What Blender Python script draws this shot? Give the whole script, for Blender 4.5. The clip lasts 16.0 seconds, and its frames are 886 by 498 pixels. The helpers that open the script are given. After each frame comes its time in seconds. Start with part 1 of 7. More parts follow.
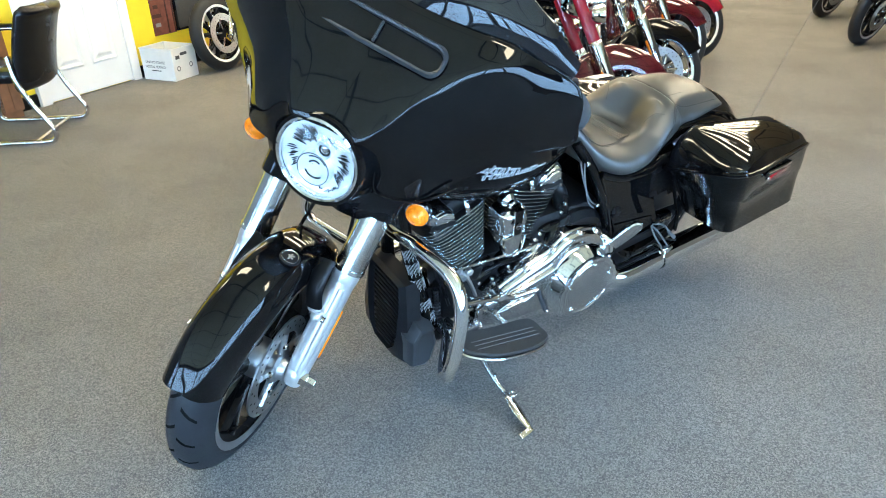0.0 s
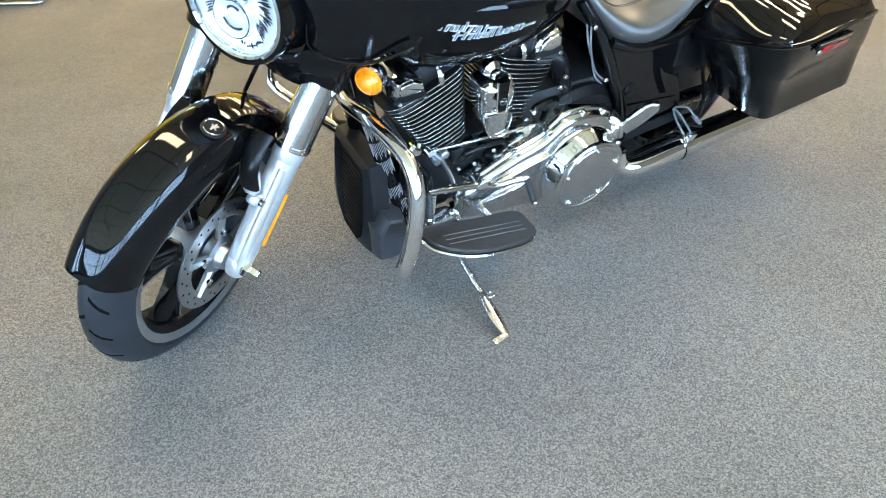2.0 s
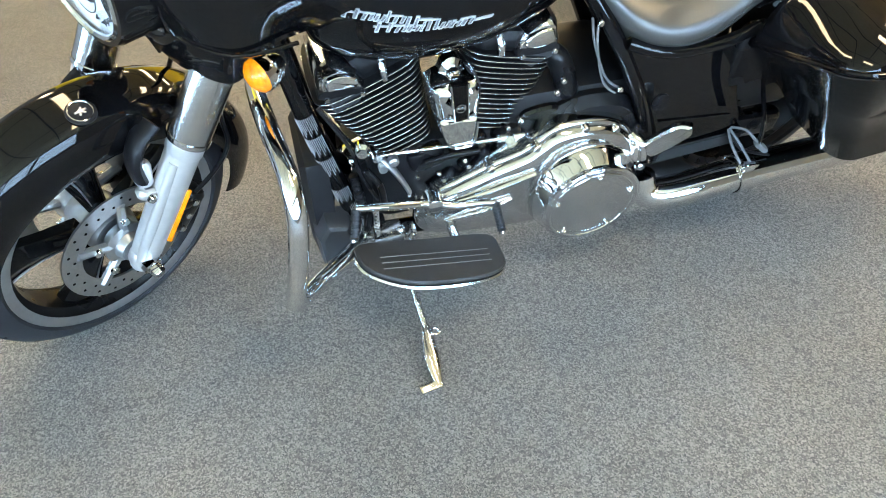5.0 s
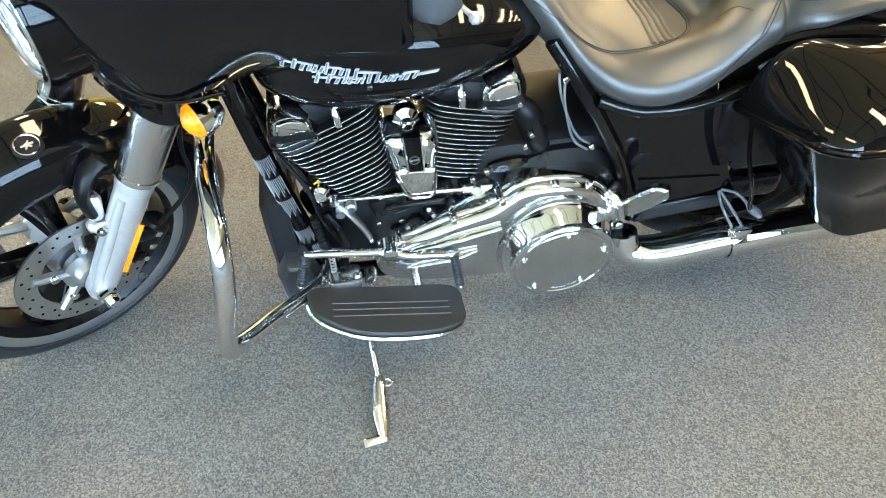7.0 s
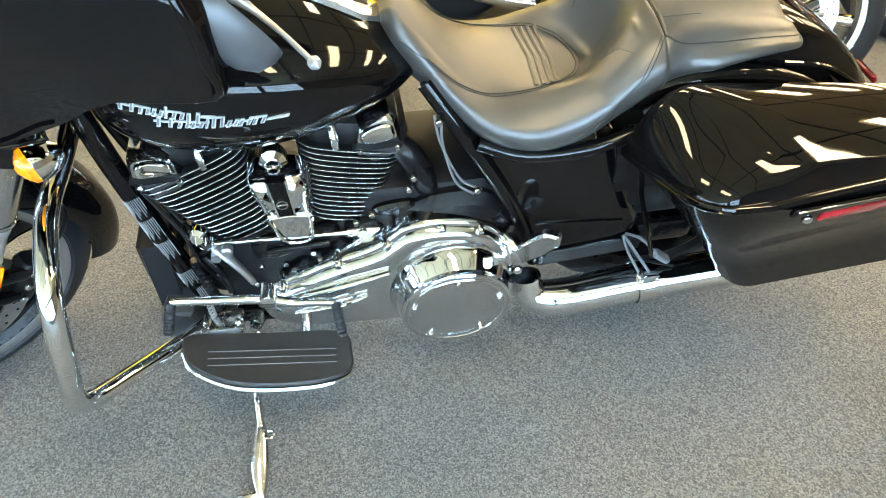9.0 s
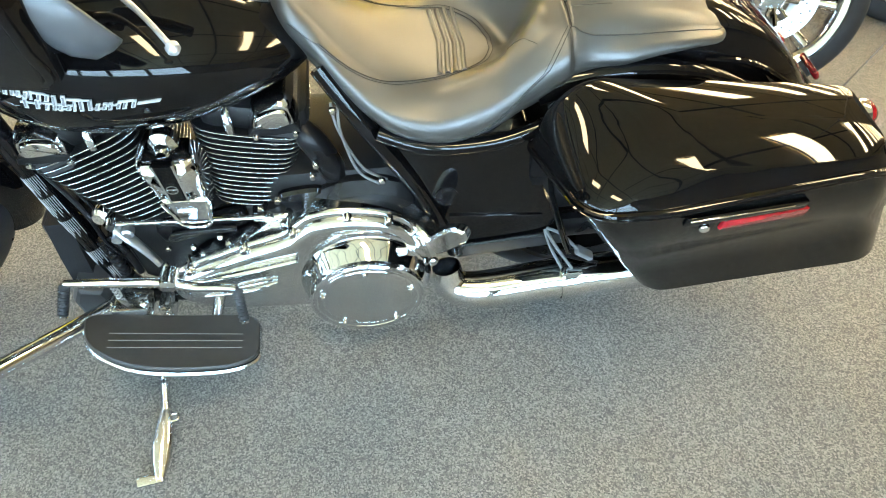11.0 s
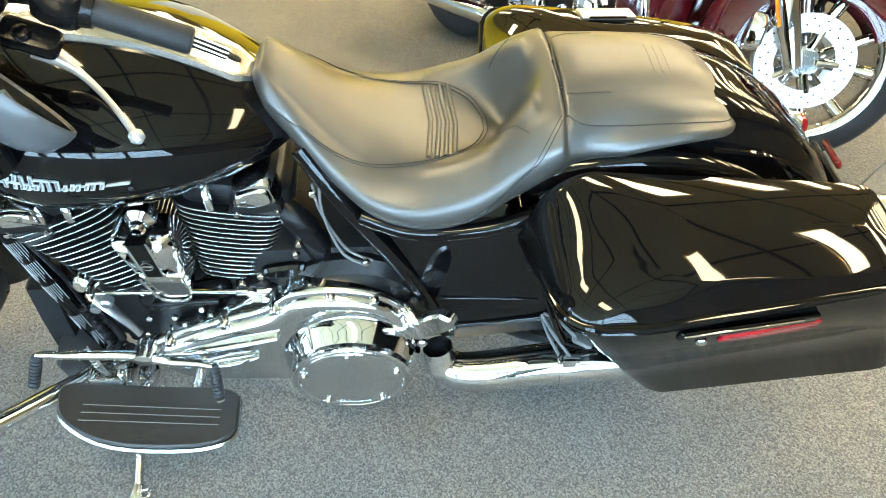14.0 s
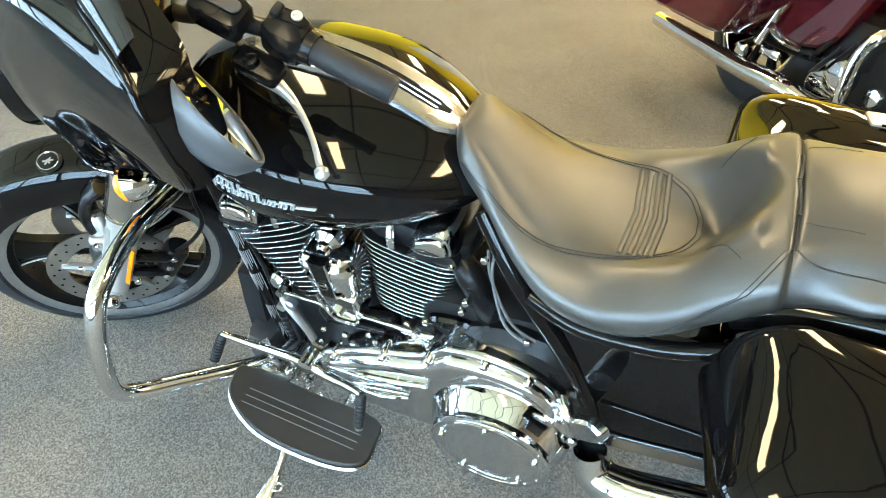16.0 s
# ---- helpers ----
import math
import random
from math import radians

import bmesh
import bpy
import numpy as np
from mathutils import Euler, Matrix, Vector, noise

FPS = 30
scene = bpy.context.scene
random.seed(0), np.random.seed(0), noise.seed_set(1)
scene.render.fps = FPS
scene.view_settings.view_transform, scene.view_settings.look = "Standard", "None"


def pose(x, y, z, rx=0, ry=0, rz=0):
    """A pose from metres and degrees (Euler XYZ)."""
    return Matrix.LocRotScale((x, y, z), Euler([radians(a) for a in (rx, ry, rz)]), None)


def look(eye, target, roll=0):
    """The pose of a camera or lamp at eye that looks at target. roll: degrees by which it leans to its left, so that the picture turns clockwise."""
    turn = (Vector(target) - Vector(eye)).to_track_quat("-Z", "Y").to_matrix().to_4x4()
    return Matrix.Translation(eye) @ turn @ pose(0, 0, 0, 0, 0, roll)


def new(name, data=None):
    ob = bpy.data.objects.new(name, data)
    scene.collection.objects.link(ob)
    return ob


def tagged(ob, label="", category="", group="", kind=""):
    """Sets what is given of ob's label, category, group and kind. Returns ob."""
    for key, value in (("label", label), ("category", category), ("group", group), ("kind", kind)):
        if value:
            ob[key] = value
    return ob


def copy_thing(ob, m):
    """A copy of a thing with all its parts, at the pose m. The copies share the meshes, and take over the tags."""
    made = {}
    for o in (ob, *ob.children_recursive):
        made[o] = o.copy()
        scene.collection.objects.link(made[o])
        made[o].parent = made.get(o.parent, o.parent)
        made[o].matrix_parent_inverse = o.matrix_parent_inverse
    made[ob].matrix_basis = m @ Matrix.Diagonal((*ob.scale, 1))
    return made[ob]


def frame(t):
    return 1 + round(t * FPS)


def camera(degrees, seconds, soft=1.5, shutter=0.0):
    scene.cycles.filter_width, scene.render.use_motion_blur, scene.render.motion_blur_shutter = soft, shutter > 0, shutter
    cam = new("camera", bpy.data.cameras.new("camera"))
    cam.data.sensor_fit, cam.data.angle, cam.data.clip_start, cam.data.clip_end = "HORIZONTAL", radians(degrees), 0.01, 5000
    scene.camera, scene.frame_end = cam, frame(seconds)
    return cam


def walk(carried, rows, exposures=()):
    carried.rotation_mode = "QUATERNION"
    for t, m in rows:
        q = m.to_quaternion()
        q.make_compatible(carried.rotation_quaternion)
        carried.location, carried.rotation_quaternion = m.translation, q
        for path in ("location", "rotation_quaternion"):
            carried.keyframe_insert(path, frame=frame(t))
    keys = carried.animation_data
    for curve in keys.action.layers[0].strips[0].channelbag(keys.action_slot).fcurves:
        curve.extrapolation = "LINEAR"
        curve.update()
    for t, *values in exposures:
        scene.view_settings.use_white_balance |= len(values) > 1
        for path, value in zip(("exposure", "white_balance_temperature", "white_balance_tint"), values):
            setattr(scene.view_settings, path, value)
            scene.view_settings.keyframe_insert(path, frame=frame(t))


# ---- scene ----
cam = camera(67.5, 16.0, soft=1.0)
PATH = [
    (0, (0.185, 0.189, 1.391), (0.092, 1.955, 0.458), -0.8),
    (0.5, (0.247, 0.234, 1.345), (0.103, 1.926, 0.288), -1.1),
    (1, (0.314, 0.26, 1.309), (0.146, 1.886, 0.157), -1.1),
    (1.5, (0.328, 0.323, 1.276), (0.148, 1.93, 0.099), -1.1),
    (2, (0.359, 0.423, 1.246), (0.152, 1.998, 0.031), -1.1),
    (2.5, (0.405, 0.514, 1.224), (0.175, 2.054, -0.031), -1.0),
    (3, (0.448, 0.587, 1.205), (0.154, 2.087, -0.084), -1.2),
    (3.5, (0.5, 0.669, 1.193), (0.165, 2.134, -0.127), -1.2),
    (4, (0.581, 0.766, 1.2), (0.142, 2.175, -0.149), -1.5),
    (4.2, (0.613, 0.791, 1.2), (0.134, 2.18, -0.157), -1.7),
    (6.3, (0.833, 0.958, 1.235), (0.143, 2.303, -0.074), -2.6),
    (6.5, (0.842, 0.974, 1.233), (0.129, 2.307, -0.076), -2.5),
    (7, (0.877, 1.039, 1.234), (0.136, 2.359, -0.073), -2.4),
    (7.5, (0.902, 1.076, 1.235), (0.16, 2.412, -0.056), -2.2),
    (8, (0.937, 1.12, 1.235), (0.197, 2.478, -0.034), -1.8),
    (8.5, (0.983, 1.174, 1.227), (0.244, 2.535, -0.039), -1.7),
    (9, (1.04, 1.227, 1.232), (0.292, 2.579, -0.038), -1.6),
    (9.2, (1.063, 1.242, 1.229), (0.311, 2.595, -0.038), -1.1),
    (11.3, (1.22, 1.401, 1.243), (0.463, 2.667, -0.108), -0.6),
    (11.5, (1.235, 1.409, 1.234), (0.483, 2.686, -0.109), -0.3),
    (12, (1.275, 1.453, 1.239), (0.557, 2.752, -0.101), 0.1),
    (12.5, (1.289, 1.498, 1.251), (0.608, 2.822, -0.084), 0.4),
    (13, (1.276, 1.524, 1.265), (0.591, 2.862, -0.055), 0.2),
    (13.5, (1.251, 1.522, 1.272), (0.486, 2.83, -0.033), -0.3),
    (14, (1.211, 1.532, 1.277), (0.334, 2.796, -0.001), -0.7),
    (14.5, (1.191, 1.568, 1.282), (0.199, 2.769, 0.027), -1.1),
    (15, (1.204, 1.616, 1.298), (0.021, 2.664, 0.072), -1.5),
    (15.5, (1.224, 1.666, 1.299), (-0.103, 2.54, 0.084), -1.8),
    (16, (1.204, 1.696, 1.291), (-0.193, 2.469, 0.086), -1.9),
]
walk(cam, [(t, look(eye, target, roll)) for t, eye, target, roll in PATH], exposures=[(0, -0.69, 5450, 13), (0.6, -0.68, 5650, 14), (1.7, -0.45, 5950, 17), (4, -0.47, 6250, 17), (7, -0.37, 6450, 15), (9.2, -0.34, 6550, 13), (12.5, -0.16, 6750, 9), (14.5, -0.18, 6350, 9), (16, -0.30, 6650, 11)])

# ---- world, lights ----
world = bpy.data.worlds.new("sky")
scene.world = world
world.use_nodes = True
wn = world.node_tree
sky = wn.nodes.new("ShaderNodeTexSky")
sky.sky_type, sky.sun_disc = "NISHITA", False
sky.sun_elevation, sky.sun_rotation = radians(40), radians(200)
wn.links.new(sky.outputs[0], wn.nodes["Background"].inputs[0])
wn.nodes["Background"].inputs[1].default_value = 0.12
scene.view_settings.exposure = 0.0

# ---- places: the ground frame has its x along the motorcycle towards its tail ----
YAW, LEANING = 37.5, 11.0
GROUND = pose(-0.2659, 1.6022, 0, 0, 0, YAW)
BIKE = GROUND @ pose(0, 0.222, 0, LEANING, 0, 0)
STEER_AT = Vector((-0.060, 0, 0.298))
STEER_AXIS = Vector((math.sin(radians(26)), 0, math.cos(radians(26))))
STEER = Matrix.Translation(STEER_AT) @ Matrix.Rotation(radians(36), 4, STEER_AXIS) @ Matrix.Translation(-STEER_AT)
# the room: x along the rear wall towards the window side, y from that wall into the room
ROOM = GROUND @ pose(-0.093, 4.648, 0, 0, 0, 211.3)


# ---- materials ----
def material(name, colour, rough=0.5, metal=0.0, grain=0.0, scale=40.0, bump=0.0, bump_scale=200.0, coat=0.0, spread=0.0, wear=0.0, spec=0.5):
    m = bpy.data.materials.new(name)
    m.use_nodes = True
    t = m.node_tree
    b = t.nodes["Principled BSDF"]
    b.inputs["Base Color"].default_value = (*colour, 1)
    b.inputs["Roughness"].default_value, b.inputs["Metallic"].default_value = rough, metal
    b.inputs["Coat Weight"].default_value = coat
    b.inputs["Coat Roughness"].default_value = 0.03
    b.inputs["Specular IOR Level"].default_value = spec
    at = t.nodes.new("ShaderNodeTexCoord")
    if grain:
        n = t.nodes.new("ShaderNodeTexNoise")
        n.inputs["Scale"].default_value, n.inputs["Detail"].default_value = scale, 6
        t.links.new(at.outputs["Object"], n.inputs["Vector"])
        big = t.nodes.new("ShaderNodeTexNoise")
        big.inputs["Scale"].default_value, big.inputs["Detail"].default_value = scale / 9, 3
        t.links.new(at.outputs["Object"], big.inputs["Vector"])
        mix = t.nodes.new("ShaderNodeMath")
        mix.operation = "ADD"
        t.links.new(n.outputs["Fac"], mix.inputs[0])
        t.links.new(big.outputs["Fac"], mix.inputs[1])
        ramp = t.nodes.new("ShaderNodeMapRange")
        ramp.inputs["From Min"].default_value, ramp.inputs["From Max"].default_value = 0.6, 1.4
        ramp.inputs["To Min"].default_value, ramp.inputs["To Max"].default_value = 1 - grain, 1 + grain
        t.links.new(mix.outputs[0], ramp.inputs["Value"])
        mul = t.nodes.new("ShaderNodeVectorMath")
        mul.operation = "SCALE"
        mul.inputs[0].default_value = colour
        t.links.new(ramp.outputs[0], mul.inputs["Scale"])
        t.links.new(mul.outputs[0], b.inputs["Base Color"])
        if wear:
            r2 = t.nodes.new("ShaderNodeMapRange")
            r2.inputs["From Min"].default_value, r2.inputs["From Max"].default_value = 0.35, 0.7
            r2.inputs["To Min"].default_value, r2.inputs["To Max"].default_value = max(0.02, rough - wear), rough + wear
            t.links.new(big.outputs["Fac"], r2.inputs["Value"])
            t.links.new(r2.outputs[0], b.inputs["Roughness"])
    if bump:
        n2 = t.nodes.new("ShaderNodeTexNoise")
        n2.inputs["Scale"].default_value, n2.inputs["Detail"].default_value = bump_scale, 4
        t.links.new(at.outputs["Object"], n2.inputs["Vector"])
        bp = t.nodes.new("ShaderNodeBump")
        bp.inputs["Strength"].default_value, bp.inputs["Distance"].default_value = bump, 0.002
        t.links.new(n2.outputs["Fac"], bp.inputs["Height"])
        t.links.new(bp.outputs[0], b.inputs["Normal"])
    return m


def glowing(name, colour, strength):
    m = material(name, colour, 0.4)
    b = m.node_tree.nodes["Principled BSDF"]
    b.inputs["Emission Color"].default_value = (*colour, 1)
    b.inputs["Emission Strength"].default_value = strength
    return m


def clear(name, colour, rough=0.0, ior=1.45, alpha=1.0):
    m = material(name, colour, rough)
    b = m.node_tree.nodes["Principled BSDF"]
    b.inputs["Transmission Weight"].default_value, b.inputs["IOR"].default_value = 1.0, ior
    return m


BLACK = material("gloss_black_paint", (0.002, 0.002, 0.0023), 0.04, spec=0.37, grain=0.3, scale=30, wear=0.02)
BLACK_SATIN = material("black_powder_coat", (0.004, 0.004, 0.0045), 0.30, grain=0.3, scale=60, bump=0.08, bump_scale=600, wear=0.08, spec=0.22)
BLACK_WRINKLE = material("black_wrinkle_engine_paint", (0.005, 0.005, 0.0055), 0.46, grain=0.3, scale=60, bump=0.2, bump_scale=900, spec=0.22)
PLASTIC = material("matt_black_plastic", (0.008, 0.008, 0.009), 0.50, grain=0.2, scale=50, bump=0.12, bump_scale=700, spec=0.18)
GREY_POD = material("dark_grey_pod", (0.022, 0.023, 0.025), 0.36, grain=0.15, scale=50, bump=0.06, bump_scale=900)
POD_SILVER = material("silver_grey_pod", (0.060, 0.063, 0.067), 0.32, 0.2, grain=0.1, scale=50)
CHROME = material("chrome", (0.80, 0.81, 0.82), 0.045, 1.0, grain=0.06, scale=25, wear=0.035)
CHROME_SOFT = material("hazy_chrome", (0.66, 0.665, 0.67), 0.16, 1.0, grain=0.08, scale=25, wear=0.06)
ALLOY = material("satin_alloy", (0.64, 0.632, 0.62), 0.30, 0.75, grain=0.08, scale=80, bump=0.04, bump_scale=700)
ALLOY_DARK = material("machined_grey_alloy", (0.46, 0.47, 0.48), 0.36, 1.0, grain=0.1, scale=80)
STEEL = material("brushed_disc_steel", (0.5, 0.5, 0.5), 0.3, 1.0, grain=0.12, scale=120)
RUBBER = material("tyre_rubber", (0.012, 0.013, 0.015), 0.55, grain=0.25, scale=40, bump=0.15, bump_scale=500, spec=0.32)
BAG_SKIN = material("satin_black_bag", (0.003, 0.003, 0.003), 0.12, grain=0.15, scale=50, wear=0.03, spec=0.13)
BOARD = material("ribbed_board_rubber", (0.018, 0.017, 0.016), 0.48, grain=0.2, scale=50, bump=0.15, bump_scale=500, spec=0.35)
# dark colour painted for the shade inside grooves, holes and slots
HOLLOW_SHADE = material("painted_hollow_shade", (0.002, 0.002, 0.002), 0.9, grain=0.2, spec=0.1)
LEATHER = material("black_vinyl", (0.027, 0.026, 0.023), 0.40, grain=0.14, scale=30, bump=0.09, bump_scale=420, wear=0.06, spec=0.95)
THREAD = material("seat_thread", (0.012, 0.012, 0.012), 0.7, grain=0.2)
AMBER = material("amber_lens", (0.86, 0.21, 0.002), 0.10, coat=0.3, grain=0.5, scale=110, bump=0.9, bump_scale=170)
RED_LENS = material("red_lens", (0.20, 0.006, 0.010), 0.12, coat=0.4, grain=0.4, scale=90, bump=0.4, bump_scale=200)
CLEAR = clear("clear_lens", (1, 1, 1))
SMOKE = material("smoked_windshield", (0.006, 0.006, 0.007), 0.03)
MIRROR = material("mirror_glass", (0.8, 0.82, 0.84), 0.02, 1.0)
FIN_EDGE = material("cut_fin_edge", (0.75, 0.76, 0.77), 0.25, 1.0, grain=0.05, scale=60)
BOWL = material("bright_reflector", (0.86, 0.87, 0.88), 0.10, 0.45, grain=0.04, scale=60)
DARK_REFLECTION = material("painted_dark_reflection", (0.10, 0.105, 0.11), 0.25, 0.9, grain=0.3, scale=150)
EMBLEM = material("silver_emblem", (0.58, 0.58, 0.58), 0.35, 0.6, grain=0.1)
EMBLEM_FILL = material("grey_emblem", (0.16, 0.16, 0.165), 0.45, 0.2, grain=0.1)
PALE = material("pale_print", (0.30, 0.30, 0.30), 0.6, grain=0.15)
WIRE = material("grey_wire", (0.09, 0.09, 0.09), 0.5, grain=0.2)
MAROON = material("maroon_paint", (0.052, 0.003, 0.006), 0.08, coat=0.6, grain=0.12, scale=60)
RED = material("red_paint", (0.22, 0.008, 0.018), 0.08, coat=0.8, grain=0.15, scale=60)
WHITE = material("white_paint", (0.78, 0.77, 0.73), 0.45, grain=0.05, scale=6, bump=0.05, bump_scale=200)
YELLOW = material("yellow_wall_paint", (0.86, 0.64, 0.012), 0.5, grain=0.07, scale=5, bump=0.06, bump_scale=250)
WALLPAINT = material("brown_grey_wall_paint", (0.13, 0.12, 0.105), 0.6, grain=0.06, scale=5, bump=0.06, bump_scale=250)
CEILING = material("ceiling_tile", (0.66, 0.54, 0.32), 0.8, grain=0.12, scale=60, bump=0.3, bump_scale=120)
GRID = material("ceiling_grid", (0.05, 0.05, 0.045), 0.5, grain=0.1)
CARD = material("white_corrugated_plastic", (0.72, 0.71, 0.66), 0.45, grain=0.06, scale=20)
INK = material("dark_print", (0.05, 0.05, 0.05), 0.6, grain=0.2)
POSTER = material("brown_poster", (0.055, 0.018, 0.012), 0.35, grain=0.6, scale=9)
COPPER = material("copper_print", (0.17, 0.060, 0.038), 0.32, 0.2, grain=0.7, scale=14)
CHAIR_SKIN = material("black_leatherette", (0.005, 0.005, 0.006), 0.30, grain=0.2, scale=25, bump=0.25, bump_scale=60, wear=0.08, spec=0.35)
WOOD = material("brown_wood", (0.22, 0.10, 0.045), 0.45, grain=0.4, scale=12)
TUBE = glowing("fluorescent_diffuser", (1.0, 0.80, 0.46), 52.0)
PANE = clear("window_pane", (0.95, 0.97, 0.97), 0.0, 1.45)


def carpet():
    m = bpy.data.materials.new("grey_loop_carpet")
    m.use_nodes = True
    t = m.node_tree
    b = t.nodes["Principled BSDF"]
    at = t.nodes.new("ShaderNodeTexCoord")

    def noise_at(scale, detail, rough=0.6):
        n = t.nodes.new("ShaderNodeTexNoise")
        n.inputs["Scale"].default_value, n.inputs["Detail"].default_value, n.inputs["Roughness"].default_value = scale, detail, rough
        t.links.new(at.outputs["Object"], n.inputs["Vector"])
        return n
    clump, stain = noise_at(132, 3, 0.7), noise_at(1.3, 5)
    cell = t.nodes.new("ShaderNodeTexVoronoi")
    cell.inputs["Scale"].default_value = 340
    t.links.new(at.outputs["Object"], cell.inputs["Vector"])
    grey = t.nodes.new("ShaderNodeSeparateColor")
    t.links.new(cell.outputs["Color"], grey.inputs[0])
    add = t.nodes.new("ShaderNodeMath")
    add.operation = "MULTIPLY_ADD"
    add.inputs[1].default_value = 0.45
    t.links.new(clump.outputs["Fac"], add.inputs[0])
    sc = t.nodes.new("ShaderNodeMath")
    sc.operation = "MULTIPLY"
    sc.inputs[1].default_value = 0.55
    t.links.new(grey.outputs[0], sc.inputs[0])
    t.links.new(sc.outputs[0], add.inputs[2])
    ramp = t.nodes.new("ShaderNodeValToRGB")
    e = ramp.color_ramp.elements
    e[0].position, e[0].color = 0.20, (0.078, 0.078, 0.078, 1)
    e[1].position, e[1].color = 0.82, (0.272, 0.263, 0.245, 1)
    ramp.color_ramp.elements.new(0.5).color = (0.152, 0.148, 0.140, 1)
    t.links.new(add.outputs[0], ramp.inputs["Fac"])
    rng = t.nodes.new("ShaderNodeMapRange")
    rng.inputs["From Min"].default_value, rng.inputs["From Max"].default_value = 0.3, 0.7
    rng.inputs["To Min"].default_value, rng.inputs["To Max"].default_value = 0.84, 1.14
    t.links.new(stain.outputs["Fac"], rng.inputs["Value"])
    mul = t.nodes.new("ShaderNodeVectorMath")
    mul.operation = "SCALE"
    t.links.new(ramp.outputs["Color"], mul.inputs[0])
    t.links.new(rng.outputs[0], mul.inputs["Scale"])
    t.links.new(mul.outputs[0], b.inputs["Base Color"])
    b.inputs["Roughness"].default_value = 0.95
    b.inputs["Specular IOR Level"].default_value = 0.1
    bp = t.nodes.new("ShaderNodeBump")
    bp.inputs["Strength"].default_value, bp.inputs["Distance"].default_value = 0.5, 0.002
    t.links.new(add.outputs[0], bp.inputs["Height"])
    t.links.new(bp.outputs[0], b.inputs["Normal"])
    return m


CARPET = carpet()


# ---- mesh helpers: a shape is (vertices, faces) ----
def join(*shapes):
    v, f = [], []
    for a, b in shapes:
        n = len(v)
        v += [tuple(p) for p in a]
        f += [tuple(i + n for i in q) for q in b]
    return v, f


def moved(shape, m):
    return [tuple(m @ Vector(p)) for p in shape[0]], shape[1]


def mirrored(shape):
    return [(x, -y, z) for x, y, z in shape[0]], [tuple(reversed(q)) for q in shape[1]]


def loft(rings, caps=True, closed=True, loop=False):
    n = len(rings[0])
    v = [tuple(p) for r in rings for p in r]
    f = []
    rows = len(rings)
    for i in range(rows if loop else rows - 1):
        a, b = i * n, (i + 1) % rows * n
        for k in range(n if closed else n - 1):
            f.append((a + k, a + (k + 1) % n, b + (k + 1) % n, b + k))
    if caps and closed and not loop:
        f += [tuple(reversed(range(n))), tuple(range((rows - 1) * n, rows * n))]
    return v, f


def spline(pts, steps=6):
    pts = [Vector(p) for p in pts]
    out = []
    for i in range(len(pts) - 1):
        a, b, c, d = pts[max(0, i - 1)], pts[i], pts[i + 1], pts[min(len(pts) - 1, i + 2)]
        for k in range(steps):
            t = k / steps
            out.append(0.5 * ((2 * b) + (c - a) * t + (2 * a - 5 * b + 4 * c - d) * t * t + (3 * b - a - 3 * c + d) * t ** 3))
    return out + [pts[-1]]


def tube(pts, r, n=14, smooth=6, flat=1.0):
    """A round bar along points; r is a number or one per point."""
    path = spline(pts, smooth) if smooth else [Vector(p) for p in pts]
    rings, side = [], None
    for i, p in enumerate(path):
        d = (path[min(i + 1, len(path) - 1)] - path[max(i - 1, 0)]).normalized()
        if side is None:
            side = d.cross(Vector((0.3, 0.1, 1))).normalized()
        side = (side - d * side.dot(d)).normalized()
        up = d.cross(side)
        if isinstance(r, (int, float)):
            k = r
        else:
            q = i / (len(path) - 1) * (len(r) - 1)
            j = min(int(q), len(r) - 2)
            k = r[j] + (r[j + 1] - r[j]) * (q - j)
        rings.append([p + k * (math.cos(a) * side + flat * math.sin(a) * up) for a in [2 * math.pi * s / n for s in range(n)]])
    return loft(rings)


def turned(profile, at, axis, n=32, caps=True, start=0.0, sweep=360.0):
    """Turns (distance along the axis, radius) pairs round an axis."""
    axis = Vector(axis).normalized()
    side = axis.orthogonal().normalized()
    up = axis.cross(side)
    at = Vector(at)
    full = sweep >= 360
    angles = [radians(start + sweep * s / (n if full else n - 1)) for s in range(n)]
    rings = [[at + axis * h + r * (math.cos(a) * side + math.sin(a) * up) for a in angles] for h, r in profile]
    return loft(rings, caps=caps, closed=True)


def block(size, at=(0, 0, 0), bevel=0.004, m=None):
    """A box with rounded edges."""
    x, y, z = (s / 2 for s in size)
    b = min(bevel, x * 0.9, y * 0.9, z * 0.9)
    rings = []
    for h, i in ((-z, b), (-z + b * 0.3, b * 0.3), (-z + b, 0), (z - b, 0), (z - b * 0.3, b * 0.3), (z, b)):
        px, py = x - i, y - i
        c = b
        rings.append([(px - c, -py, h), (px - c * 0.3, -py + c * 0.3, h), (px, -py + c, h), (px, py - c, h), (px - c * 0.3, py - c * 0.3, h), (px - c, py, h),
                      (-px + c, py, h), (-px + c * 0.3, py - c * 0.3, h), (-px, py - c, h), (-px, -py + c, h), (-px + c * 0.3, -py + c * 0.3, h), (-px + c, -py, h)])
    s = loft(rings)
    return moved(s, (Matrix.Translation(at) @ m) if m else Matrix.Translation(at))


